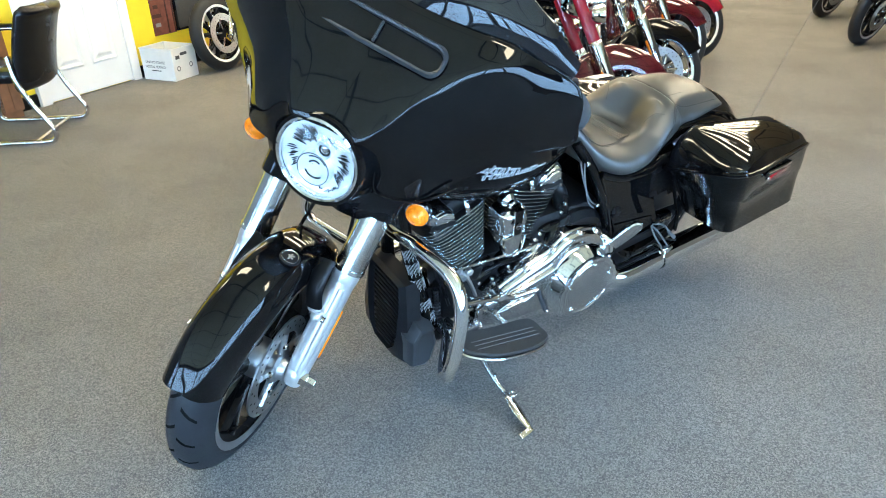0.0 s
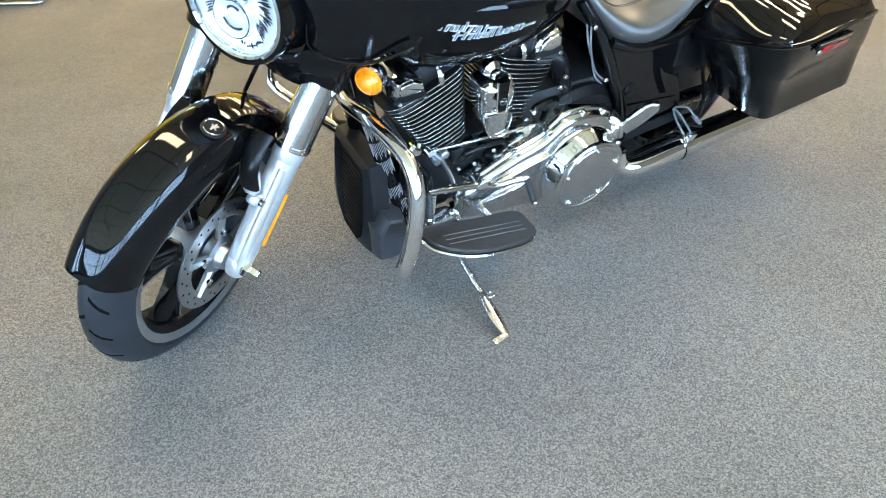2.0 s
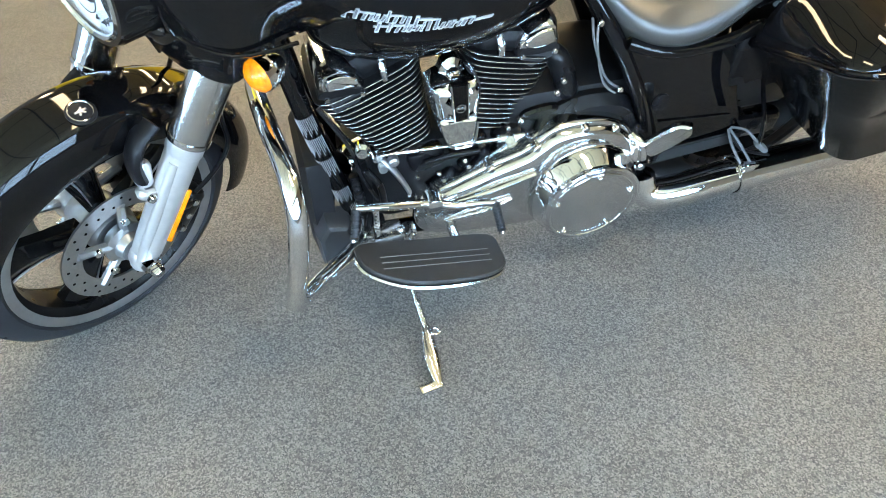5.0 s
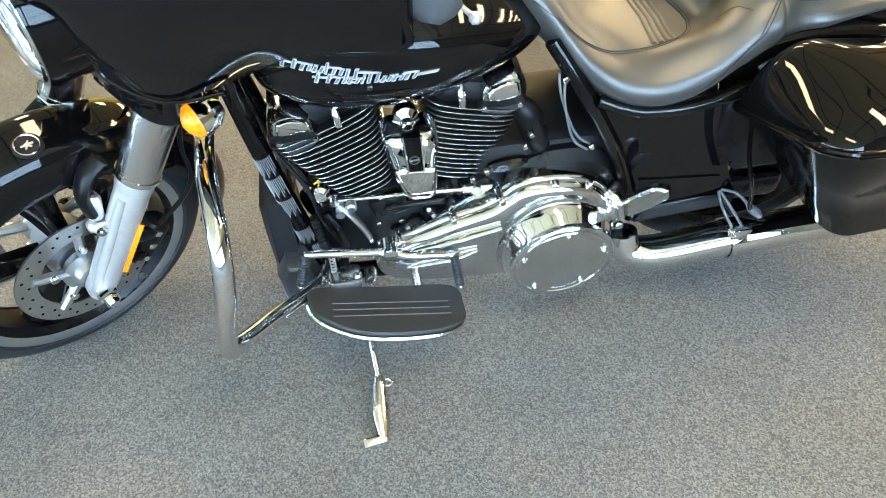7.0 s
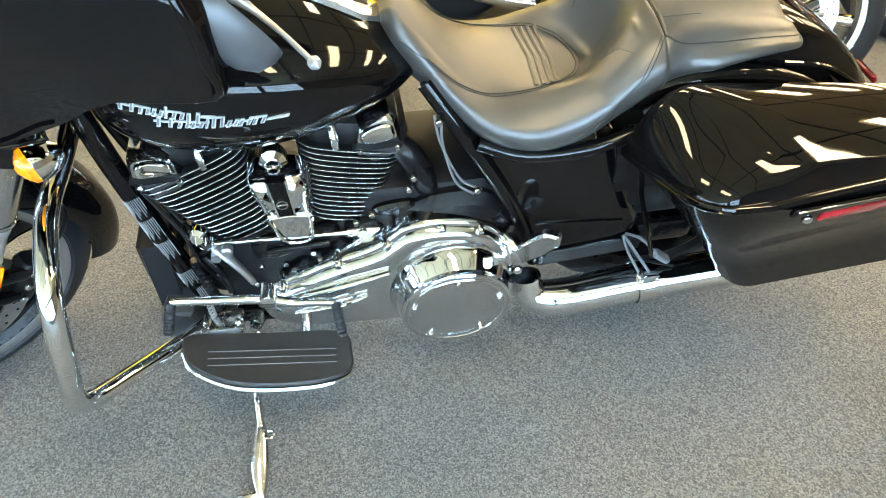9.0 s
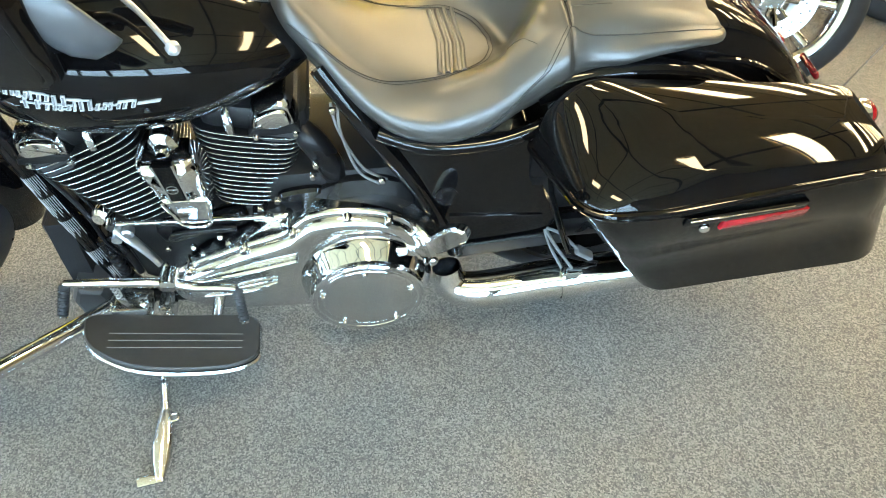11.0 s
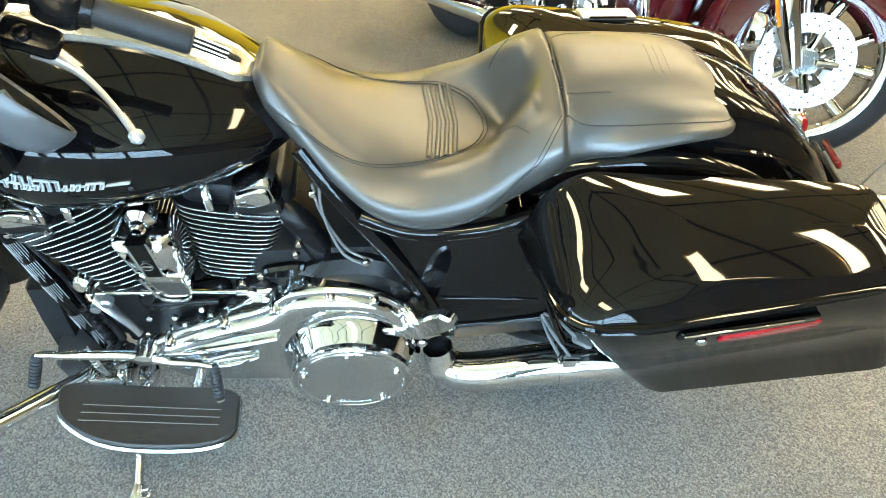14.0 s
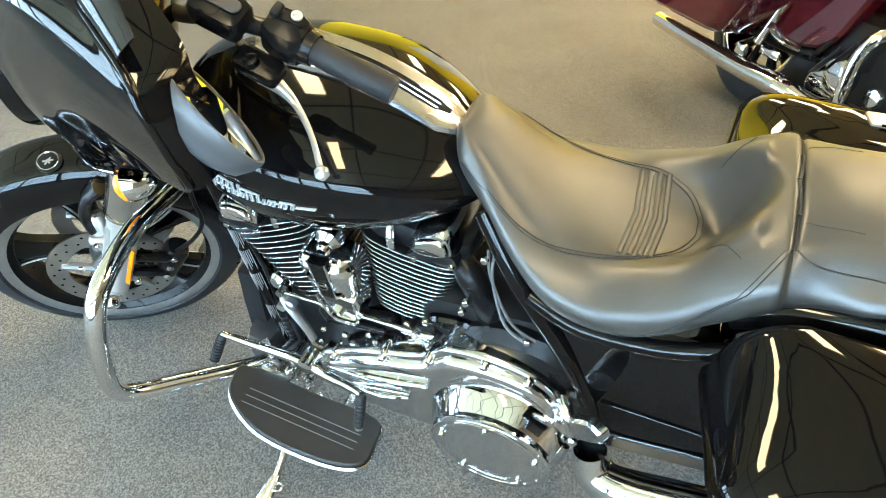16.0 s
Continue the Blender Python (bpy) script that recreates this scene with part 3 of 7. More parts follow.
# fork legs
FORK_DIR = STEER_AXIS
RAKED = pose(0, 0, 0, 0, 29.5, 0)
for s in (-1, 1):
    old = Vector((FC[0] + 0.010, s * 0.139, FC[2]))
    crown = STEER @ (old + RAKED @ Vector((0, 0, 0.66)))
    foot = WHEEL @ Vector((0.006, s * 0.136, 0))
    leg_dir = (crown - foot).normalized()
    leg_y = AXLE - leg_dir * AXLE.dot(leg_dir)
    leg_y.normalize()
    leg_x = leg_y.cross(leg_dir)
    LEG = Matrix(((leg_x.x, leg_y.x, leg_dir.x, foot.x), (leg_x.y, leg_y.y, leg_dir.y, foot.y), (leg_x.z, leg_y.z, leg_dir.z, foot.z), (0, 0, 0, 1)))
    tall = (crown - foot).length

    def slid(name, shape, mat, parent=None, label="", m=LEG):
        return part(name, moved(shape, m), mat, parent or moto, label)
    leg = slid("fork_slider", join(tube([(0, 0, -0.034), (0, 0, -0.02), (0, 0, 0.03), (0, 0, 0.14), (0, 0, 0.30)], [0.021, 0.027, 0.031, 0.033, 0.034], 28, 4), tube([(0, 0, 0.295), (0, 0, 0.30), (0, 0, 0.326), (0, 0, 0.332)], [0.0345, 0.0365, 0.0365, 0.035], 28, 0),
                                   tube([(-0.021, s * 0.012, 0.0), (-0.025, s * 0.014, 0.12), (-0.026, s * 0.013, 0.28)], [0.010, 0.012, 0.010], 10, 3)), ALLOY, None, "satin alloy fork slider")
    slid("fork_cover", tube([(0, 0, 0.325), (0, 0, 0.50)], 0.0405, 28, 0), CHROME_SOFT, leg, "hazy chrome fork cover")
    slid("cover_ring", turned([(-0.004, 0.041), (-0.004, 0.0425), (0.004, 0.0425), (0.004, 0.041)], (0, 0, 0.333), (0, 0, 1), 28, False), CHROME, leg)
    slid("fork_shroud", tube([(0, 0, 0.49), (0, 0, 0.496), (0, 0, tall)], [0.049, 0.052, 0.052], 28, 0), BLACK, leg, "gloss black fork shroud")
    slid("axle_nut", turned([(0.0, 0.021), (0.020, 0.021), (0.022, 0.015), (0.040, 0.0145), (0.044, 0.011), (0.044, 0.001)], (-0.006, s * 0.018, 0), (0, s, 0), 6), CHROME, leg)
    slid("axle_clamp", block((0.050, 0.046, 0.052), (-0.006, 0, 0.0), 0.014), ALLOY, leg)
    slid("fender_bracket", join(block((0.062, 0.030, 0.026), (-0.034, -s * 0.010, 0.190), 0.010), block((0.030, 0.036, 0.058), (-0.050, -s * 0.030, 0.225), 0.010, pose(0, 0, 0, s * 20, -12, 0))), ALLOY, leg)
    slid("bracket_bolt", bolt((-0.046, s * 0.006, 0.190), (0, s, 0), 0.010, 0.010), CHROME, leg)
    slid("fender_mount", tube([(-0.055, -s * 0.028, 0.215), (-0.075, -s * 0.036, 0.255), (-0.07, -s * 0.046, 0.30), (-0.05, -s * 0.052, 0.335)], [0.026, 0.024, 0.026, 0.030], 12, 4, 0.5), BLACK_SATIN, leg, "dark cast fender mount")
    slid("reflector", block((0.017, 0.006, 0.150), (0.020, s * 0.0265, 0.135), 0.0025, pose(0, 0, 0, 0, 0, s * 38)), AMBER, leg, "amber fork reflector")
    cal = slid("caliper", join(block((0.056, 0.056, 0.125), (0.120, -s * 0.052, 0.055), 0.014, pose(0, 0, 0, 0, 10, 0)), block((0.080, 0.026, 0.028), (0.075, -s * 0.030, 0.095), 0.008), block((0.080, 0.026, 0.028), (0.070, -s * 0.030, 0.025), 0.008)), BLACK_SATIN, leg, "black brake caliper")
    for q in (0.015, 0.055, 0.095):
        slid("caliper_bolt", bolt((0.112 + 0.1 * q, -s * 0.024, q), (0, s, 0), 0.009, 0.008), CHROME, cal)
    slid("brake_hose", tube([(0.125, -s * 0.035, 0.115), (0.155, -s * 0.030, 0.18), (0.165, -s * 0.035, 0.25), (0.13, -s * 0.06, 0.33), (0.09, -s * 0.09, 0.50)], 0.0055, 8, 6), BLACK_SATIN, leg, "black brake hose")


# fairing: surfaces between a lower, a brow and an upper curve, from one tip to the other
LOW = [(0.112, 0, 0.800), (0.110, 0.050, 0.806), (0.106, 0.098, 0.832), (0.104, 0.140, 0.868), (0.150, 0.218, 0.862), (0.228, 0.282, 0.905), (0.305, 0.380, 1.010), (0.401, 0.482, 1.052)]
MID = [(0.132, 0, 0.925), (0.13, 0.05, 0.926), (0.112, 0.096, 0.926), (0.09, 0.132, 0.945), (0.134, 0.198, 0.99), (0.214, 0.276, 1.045), (0.308, 0.376, 1.094), (0.404, 0.474, 1.102)]
BROW = [(0.05, 0, 1.012), (0.051, 0.048, 1.011), (0.054, 0.08, 1.013), (0.081, 0.1045, 1.041), (0.153, 0.154, 1.12), (0.237, 0.245, 1.176), (0.32, 0.358, 1.173), (0.404, 0.463, 1.147)]
HIGH = [(0.145, 0, 1.125), (0.148, 0.045, 1.127), (0.1555, 0.08, 1.133), (0.169, 0.112, 1.145), (0.206, 0.165, 1.178), (0.2655, 0.262, 1.217), (0.34, 0.354, 1.204), (0.401, 0.449, 1.174)]
TOP = [(0.275, 0, 1.25), (0.276, 0.045, 1.25), (0.279, 0.082, 1.25), (0.284, 0.12, 1.25), (0.297, 0.178, 1.25), (0.328, 0.275, 1.248), (0.362, 0.336, 1.228), (0.399, 0.421, 1.198)]


def between(a, b, q):
    return [tuple(i + (j - i) * q for i, j in zip(p, r)) for p, r in zip(a, b)]


# the brow is a tight edge: two curves close to it on either side
CURVES = [LOW, MID, between(BROW, MID, 0.035), between(BROW, HIGH, 0.045), HIGH, TOP]


def even_spline(pts, steps=6):
    """A curve through unevenly spaced points, with no overshoot."""
    pts = [Vector(p) for p in pts]
    gap = [max(1e-6, (b - a).length) for a, b in zip(pts, pts[1:])]
    slope = [(b - a) / g for a, b, g in zip(pts, pts[1:], gap)]
    tan = [Vector((slope[0].x * 0.3, slope[0].y, slope[0].z * 0.3))]
    for i in range(1, len(pts) - 1):
        tan.append((slope[i - 1] * gap[i] + slope[i] * gap[i - 1]) / (gap[i - 1] + gap[i]))
    tan.append(slope[-1])
    out = []
    for i, g in enumerate(gap):
        for k in range(steps):
            t = k / steps
            out.append(pts[i] * (2 * t ** 3 - 3 * t * t + 1) + tan[i] * g * (t ** 3 - 2 * t * t + t) + pts[i + 1] * (3 * t * t - 2 * t ** 3) + tan[i + 1] * g * (t ** 3 - t * t))
    return out + [pts[-1]]


def across(curve, steps=6, sweep=0.0):
    half = even_spline(curve, steps)
    return [Vector((p.x, -p.y, p.z)) for p in reversed(half[1:])] + [Vector((p.x - sweep * p.y, p.y, p.z)) for p in half]


SWEEP = 0.20


def shell(curves, thick=0.006, sweep=0.0):
    half = len(curves) // 2 if len(curves) == 6 else len(curves)
    cols = []
    for c in zip(*[across(k, 6, sweep) for k in curves]):
        cols.append(spline(list(c[:half]), 5) + (spline(list(c[half:]), 5) if half < len(c) else []))
    back = []
    for c in cols:
        back.append([p + Vector((thick, -math.copysign(thick * 0.4, p.y), 0)) for p in reversed(c)])
    return loft([c + b for c, b in zip(cols, back)])


fairing = front("fairing", shell(CURVES, 0.006, SWEEP), BLACK, None, "gloss black batwing fairing", 50)
TIP = [c[-1] for c in (LOW, MID, BROW, HIGH, TOP)]
for s in (-1, 1):
    front("wing_edge", tube([(x + 0.004 - SWEEP * y * (s > 0), s * (y - 0.004), z) for x, y, z in [LOW[-2]] + TIP + [TOP[-2]]], [0.003, 0.006, 0.007, 0.007, 0.007, 0.006, 0.003], 10, 4), BLACK, fairing)
EDGE = [LOW[-1], MID[-1], BROW[-1], HIGH[-1], TOP[-1], TOP[-2], TOP[-3], TOP[-4]]
for s in (-1, 1):
    rows = []
    for q, dx, dn in ((0.0, 0.0, 0.0), (0.25, 0.018, 0.0), (0.6, 0.040, -0.022), (1.0, 0.058, -0.050)):
        rows.append([Vector((x + dx - SWEEP * y * (s > 0), s * (y + dn), z - 0.012 * q)) for x, y, z in spline(EDGE, 4)])
    inward = [[p + Vector((0.004, -s * 0.006, -0.004)) for p in r] for r in reversed(rows)]
    front("wing_return", loft(rows + inward, caps=False, closed=False, loop=True), BLACK, fairing, "gloss black inner wing of the fairing", 50)
front("fork_skirt", shell([[(0.116, 0, 0.742), (0.114, 0.060, 0.738), (0.122, 0.120, 0.742), (0.150, 0.180, 0.762)], [(0.100, 0, 0.780), (0.100, 0.060, 0.780), (0.104, 0.115, 0.800), (0.140, 0.190, 0.820)], [(0.116, 0, 0.815), (0.114, 0.060, 0.815), (0.116, 0.120, 0.850), (0.160, 0.215, 0.862)]]), BLACK, fairing, "gloss black skirt under the headlight", 50)
for y in (-0.150, -0.125, -0.055, 0.055, 0.125, 0.150):
    front("skirt_rib", tube([(0.108 + 0.6 * max(0, abs(y) - 0.10), y, 0.745), (0.099 + 0.6 * max(0, abs(y) - 0.10), y, 0.785)], 0.003, 6, 0), BLACK, fairing)
front("lower_line", tube([(0.101, -0.118, 0.930), (0.101, -0.140, 0.868), (0.148, -0.224, 0.860), (0.220, -0.294, 0.903)], 0.0035, 8, 4), BLACK, fairing)
HL = Vector((0.050, 0, 0.920))
front("headlight_housing", turned([(-0.08, 0.118), (0.0, 0.118), (0.012, 0.114), (0.012, 0.100)], HL, (-1, 0, 0.12), 48, False), BLACK, fairing)
front("headlight_ring", turned([(0.004, 0.107), (0.013, 0.106), (0.016, 0.101), (0.012, 0.097), (0.002, 0.097)], HL, (-1, 0, 0.12), 48, False), CHROME, fairing, "chrome headlight ring")
bowl = []
for h, r, flute in ((0.004, 0.096, 0.0), (-0.003, 0.090, 0.05), (-0.007, 0.080, 0.07), (-0.011, 0.062, 0.09), (-0.014, 0.040, 0.08), (-0.016, 0.002, 0.0)):
    bowl.append([(r * (1 - flute * (k % 3 == 0)) * math.cos(2 * math.pi * k / 36), r * (1 - flute * (k % 3 == 0)) * math.sin(2 * math.pi * k / 36), h - 0.004 * (k // 6 % 2) * (flute > 0)) for k in range(36)])
hl_axis = Vector((-1, 0, 0.12)).normalized()
hl_side = Vector((0, -1, 0))
hl_up = hl_axis.cross(hl_side)
HL_M = Matrix(((hl_side.x, hl_up.x, hl_axis.x, HL.x), (hl_side.y, hl_up.y, hl_axis.y, HL.y), (hl_side.z, hl_up.z, hl_axis.z, HL.z), (0, 0, 0, 1)))
front("reflector_bowl", moved(loft(bowl, caps=False), HL_M), BOWL, fairing, "bright fluted headlight reflector", 5)

def cup(cx, cy, r, z, tilt=0.0):
    """A bright bowl with a rim, set into the reflector."""
    return moved(turned([(z - 0.020, r * 1.16), (z - 0.002, r * 1.06), (z, r), (z - 0.003, r * 0.94), (z - 0.014, r * 0.62), (z - 0.020, r * 0.25), (z - 0.021, 0.001)], (cx, cy, 0), (0, tilt, 1), 26, False), HL_M)


front("reflector_cup", cup(-0.006, -0.032, 0.040, 0.002), BOWL, fairing, "", 30)
front("reflector_cup", cup(0.006, 0.026, 0.020, 0.002), BOWL, fairing, "", 30)
# dark streaks painted for the dark reflections in the bright bowl
rnd_h = random.Random(5)
for a0, a1, r0, r1, count, slant in ((106, 164, 0.040, 0.086, 14, 0.9), (-30, 40, 0.048, 0.080, 16, -0.6), (178, 222, 0.056, 0.084, 10, 0.4), (284, 326, 0.070, 0.088, 10, 0.2), (52, 84, 0.050, 0.070, 7, 0.5)):
    for k in range(count):
        a = radians(a0 + (a1 - a0) * (k + 0.5) / count)
        ra, rb = r0 + rnd_h.uniform(0, 0.012), r1 - rnd_h.uniform(0, 0.010)
        front("reflection_streak", moved(tube([(ra * math.cos(a), ra * math.sin(a), -0.004), ((ra + rb) / 2 * math.cos(a + 0.04 * slant), (ra + rb) / 2 * math.sin(a + 0.04 * slant), -0.002), (rb * math.cos(a + 0.10 * slant), rb * math.sin(a + 0.10 * slant), -0.001)], [0.0012, rnd_h.uniform(0.0016, 0.0030), 0.0010], 6, 2), HL_M), DARK_REFLECTION, fairing)
# cup rims, and dark arcs painted as reflections inside the cups
for cx, cy, r, a0, a1 in ((-0.006, -0.032, 0.031, 40, 130), (-0.006, -0.032, 0.026, 215, 320), (-0.006, -0.032, 0.018, 60, 150), (0.006, 0.026, 0.013, 150, 400), (-0.006, -0.032, 0.041, 0, 360), (0.006, 0.026, 0.0205, 0, 360)):
    front("rim_and_reflection", moved(tube([(cx + r * math.cos(radians(q)), cy + r * math.sin(radians(q)), 0.002 - (0.008 if r < 0.0315 else 0)) for q in np.linspace(a0, a1, 25)], 0.0011 if a1 - a0 > 300 else 0.0026, 6, 0), HL_M), DARK_REFLECTION, fairing)
front("lens_rim", moved(turned([(-0.002, 0.098), (0.003, 0.0975), (0.003, 0.0945), (-0.002, 0.0935)], (0, 0, 0), (0, 0, 1), 48, False), HL_M), ALLOY_DARK, fairing)
front("bulb_shield", turned([(-0.04, 0.012), (-0.008, 0.012), (-0.002, 0.008), (0.0, 0.001)], HL + Vector((0.006, -0.006, 0.026)), (-1, 0, 0.12), 18), CHROME, fairing)
front("lens", turned([(0.008, 0.097), (0.016, 0.085), (0.024, 0.055), (0.027, 0.001), (0.024, 0.001), (0.021, 0.054), (0.013, 0.083), (0.005, 0.094)], HL, (-1, 0, 0.12), 40, False), CLEAR, fairing, "clear headlight lens").visible_shadow = False
wind_lo = [(TOP[k][0] + 0.004, TOP[k][1] * 0.94, TOP[k][2] - 0.01) for k in (0, 2, 4, 5, 7)]
wind_hi = [(0.375, 0, 1.375), (0.378, 0.11, 1.370), (0.390, 0.20, 1.350), (0.410, 0.30, 1.305), (0.43, 0.41, 1.235)]
wind_mid = [((a[0] + b[0]) / 2 - 0.012, (a[1] + b[1]) / 2 + 0.01 * (a[1] > 0), (a[2] + b[2]) / 2 + 0.006) for a, b in zip(wind_lo, wind_hi)]
front("windshield", shell([wind_lo, wind_mid, wind_hi], 0.004, SWEEP), SMOKE, fairing, "dark smoked low windshield", 50)


# ---- tank, seat, bags ----
CREASE = 1.38


def section(x, half, low, wide, top, n=36, e=0.8, e2=0.7):
    ring = []
    for k in range(n):
        a = 2 * math.pi * k / n
        c, s = math.cos(a), math.sin(a)
        y = half * math.copysign((1 - s ** CREASE) ** 0.5 if s > 0 else abs(c) ** e2, c)
        z = wide + (top - wide if s > 0 else wide - low) * math.copysign(abs(s) ** (1.0 if s > 0 else 0.8), s)
        ring.append((x, y, z))
    return ring


def stations(rows, steps=5):
    cols = [spline([(r[0], r[i], 0) for r in rows], steps) for i in range(1, len(rows[0]))]
    return [(cols[0][k].x, *[c[k].y for c in cols]) for k in range(len(cols[0]))]


TANK = [(0.395, 0.100, 0.735, 0.815, 0.875), (0.415, 0.135, 0.690, 0.825, 0.905), (0.47, 0.170, 0.662, 0.838, 0.930), (0.56, 0.200, 0.652, 0.842, 0.942), (0.66, 0.208, 0.658, 0.838, 0.930),
        (0.75, 0.195, 0.676, 0.827, 0.905), (0.84, 0.155, 0.702, 0.800, 0.858), (0.90, 0.110, 0.727, 0.777, 0.820), (0.945, 0.055, 0.748, 0.768, 0.79)]
tank = on("fuel_tank", loft([section(*s) for s in stations(TANK)]), BLACK, None, "gloss black fuel tank", 60)


def tank_top(x):
    rows = stations(TANK, 8)
    for a, b in zip(rows, rows[1:]):
        if a[0] <= x <= b[0]:
            q = (x - a[0]) / (b[0] - a[0])
            return a[4] + (b[4] - a[4]) * q
    return rows[-1][4]


def strip_on_tank(x0, x1, half, lift, mat, name, label="", taper=0.8, steps=18):
    rings = []
    for i in range(steps + 1):
        q = i / steps
        x = x0 + (x1 - x0) * q
        h = half * (1 - (1 - taper) * q) * min(1.0, 0.35 + 6 * min(q, 1 - q))
        z = tank_top(x)
        rings.append([(x, -h, z - 0.006), (x, -h * 0.95, z + lift * 0.7), (x, -h * 0.6, z + lift), (x, h * 0.6, z + lift), (x, h * 0.95, z + lift * 0.7), (x, h, z - 0.006)])
    return on(name, loft(rings), mat, tank, label)


strip_on_tank(0.50, 0.895, 0.052, 0.010, CHROME_SOFT, "console", "hazy chrome tank console")
strip_on_tank(0.60, 0.862, 0.022, 0.0125, PLASTIC, "console_insert", "black ribbed console insert")
for y in (-0.011, 0.0, 0.011):
    on("console_line", tube([(x, y, tank_top(x) + 0.0130) for x in np.linspace(0.64, 0.845, 8)], 0.0014, 6, 2), CHROME, tank)

# tank emblem: plain silver shapes in two rows on each side
def tank_side(x, z):
    rows = stations(TANK, 8)
    for a, b in zip(rows, rows[1:]):
        if a[0] <= x <= b[0]:
            q = (x - a[0]) / (b[0] - a[0])
            half, low, wide, top = (a[i] + (b[i] - a[i]) * q for i in (1, 2, 3, 4))
            t = min(0.999, (z - wide) / (top - wide) if z > wide else (wide - z) / (wide - low))
            sn = t if z > wide else t ** (1 / 0.8)
            return half * (math.sqrt(max(0, 1 - sn ** CREASE)) if z > wide else math.sqrt(max(0, 1 - sn * sn)) ** 0.7)
    return 0.1


def emblem_piece(x0, x1, z0, z1, slant, s, lift, fall=0.12):
    v = []
    for dx, dz in ((0, 0), (1, 0), (1, 1), (0, 1)):
        z = z0 + (z1 - z0) * dz - fall * ((x0 + (x1 - x0) * dx) - 0.475)
        x = x0 + (x1 - x0) * dx + slant * dz
        v.append((x, tank_side(x, z), z))
    a = [(x, s * (y + 0.0005), z) for x, y, z in v]
    b = [(x, s * (y + lift), z) for x, y, z in v]
    return loft([a, b])


ROW1 = ((0.030, 1.0, 0.0), (0.020, 0.72, 0.0), (0.018, 0.70, 0.0), (0.012, 1.12, 0.0), (0.020, 0.72, 0.0), (0.024, 0.72, -0.35), (0.020, 0.45, 0.28))
ROW2 = ((0.032, 1.05, 0.0), (0.021, 0.72, 0.0), (0.021, 0.72, 0.0), (0.011, 1.0, 0.0), (0.022, 1.15, 0.0), (0.019, 0.72, 0.0), (0.021, 0.72, 0.0), (0.023, 0.74, 0.0), (0.034, 0.42, 0.22))
for s in (-1, 1):
    for row, x, z0, tall, fall in ((ROW1, 0.458, 0.808, 0.021, 0.08), (ROW2, 0.509, 0.782, 0.020, -0.02)):
        for k, (w, top, foot) in enumerate(row):
            lo, hi = z0 + tall * foot, z0 + tall * top
            bar_h = 0.0036
            if k == len(row) - 1:
                on("emblem_shape", emblem_piece(x, x + w, lo, lo + 0.0050, 0.004, s, 0.0030, fall), EMBLEM, tank, "silver emblem tail", 30)
                break
            stems = (0.0, 0.58) if w > 0.015 else (0.1,)
            for j, q in enumerate(stems):
                mark = on("emblem_shape", emblem_piece(x + w * q, x + w * q + min(0.0066, w * 0.42), lo - 0.0012 * (j == 0), hi - 0.0016 * ((j + k) % 2), 0.007, s, 0.0032, fall), EMBLEM, tank, "silver emblem shape", 30)
                on("emblem_fill", emblem_piece(x + w * q + 0.0016, x + w * q + min(0.0066, w * 0.42) - 0.0016, lo + 0.002, hi - 0.0032, 0.0055, s, 0.0036, fall), EMBLEM_FILL, mark, "", 30)
            mid = lo + (hi - lo) * (0.45 if k % 3 == 0 else 0.82 if k % 3 == 1 else 0.05)
            on("emblem_bar", emblem_piece(x - 0.0015, x + w * 0.95, mid, mid + bar_h, 0.0012, s, 0.0029, fall), EMBLEM, tank, "silver emblem bar", 30)
            x += w

SEAT = [(0.880, 0.030, 0.800, 0.845, 0.848), (0.900, 0.070, 0.770, 0.868, 0.866), (0.94, 0.098, 0.735, 0.850, 0.828), (1.00, 0.142, 0.672, 0.790, 0.762), (1.06, 0.178, 0.630, 0.747, 0.727), (1.13, 0.195, 0.611, 0.724, 0.719),
        (1.20, 0.196, 0.614, 0.712, 0.738), (1.25, 0.188, 0.633, 0.708, 0.758), (1.285, 0.180, 0.652, 0.716, 0.785), (1.315, 0.174, 0.666, 0.770, 0.806), (1.338, 0.169, 0.678, 0.818, 0.818), (1.358, 0.165, 0.690, 0.834, 0.824), (1.366, 0.158, 0.694, 0.826, 0.818), (1.376, 0.150, 0.699, 0.836, 0.824), (1.42, 0.134, 0.712, 0.843, 0.830),
        (1.50, 0.126, 0.736, 0.840, 0.828), (1.58, 0.118, 0.756, 0.826, 0.816), (1.625, 0.106, 0.758, 0.808, 0.800), (1.652, 0.084, 0.756, 0.790, 0.786), (1.668, 0.050, 0.755, 0.774, 0.772)]
SEAT_ROWS = stations(SEAT, 6)


def seat_row(x):
    """The seat's section at any place along it."""
    for a, b in zip(SEAT_ROWS, SEAT_ROWS[1:]):
        if a[0] <= x <= b[0]:
            q = (x - a[0]) / (b[0] - a[0])
            return [a[i] + (b[i] - a[i]) * q for i in range(5)]
    return list(SEAT_ROWS[-1] if x > 1 else SEAT_ROWS[0])


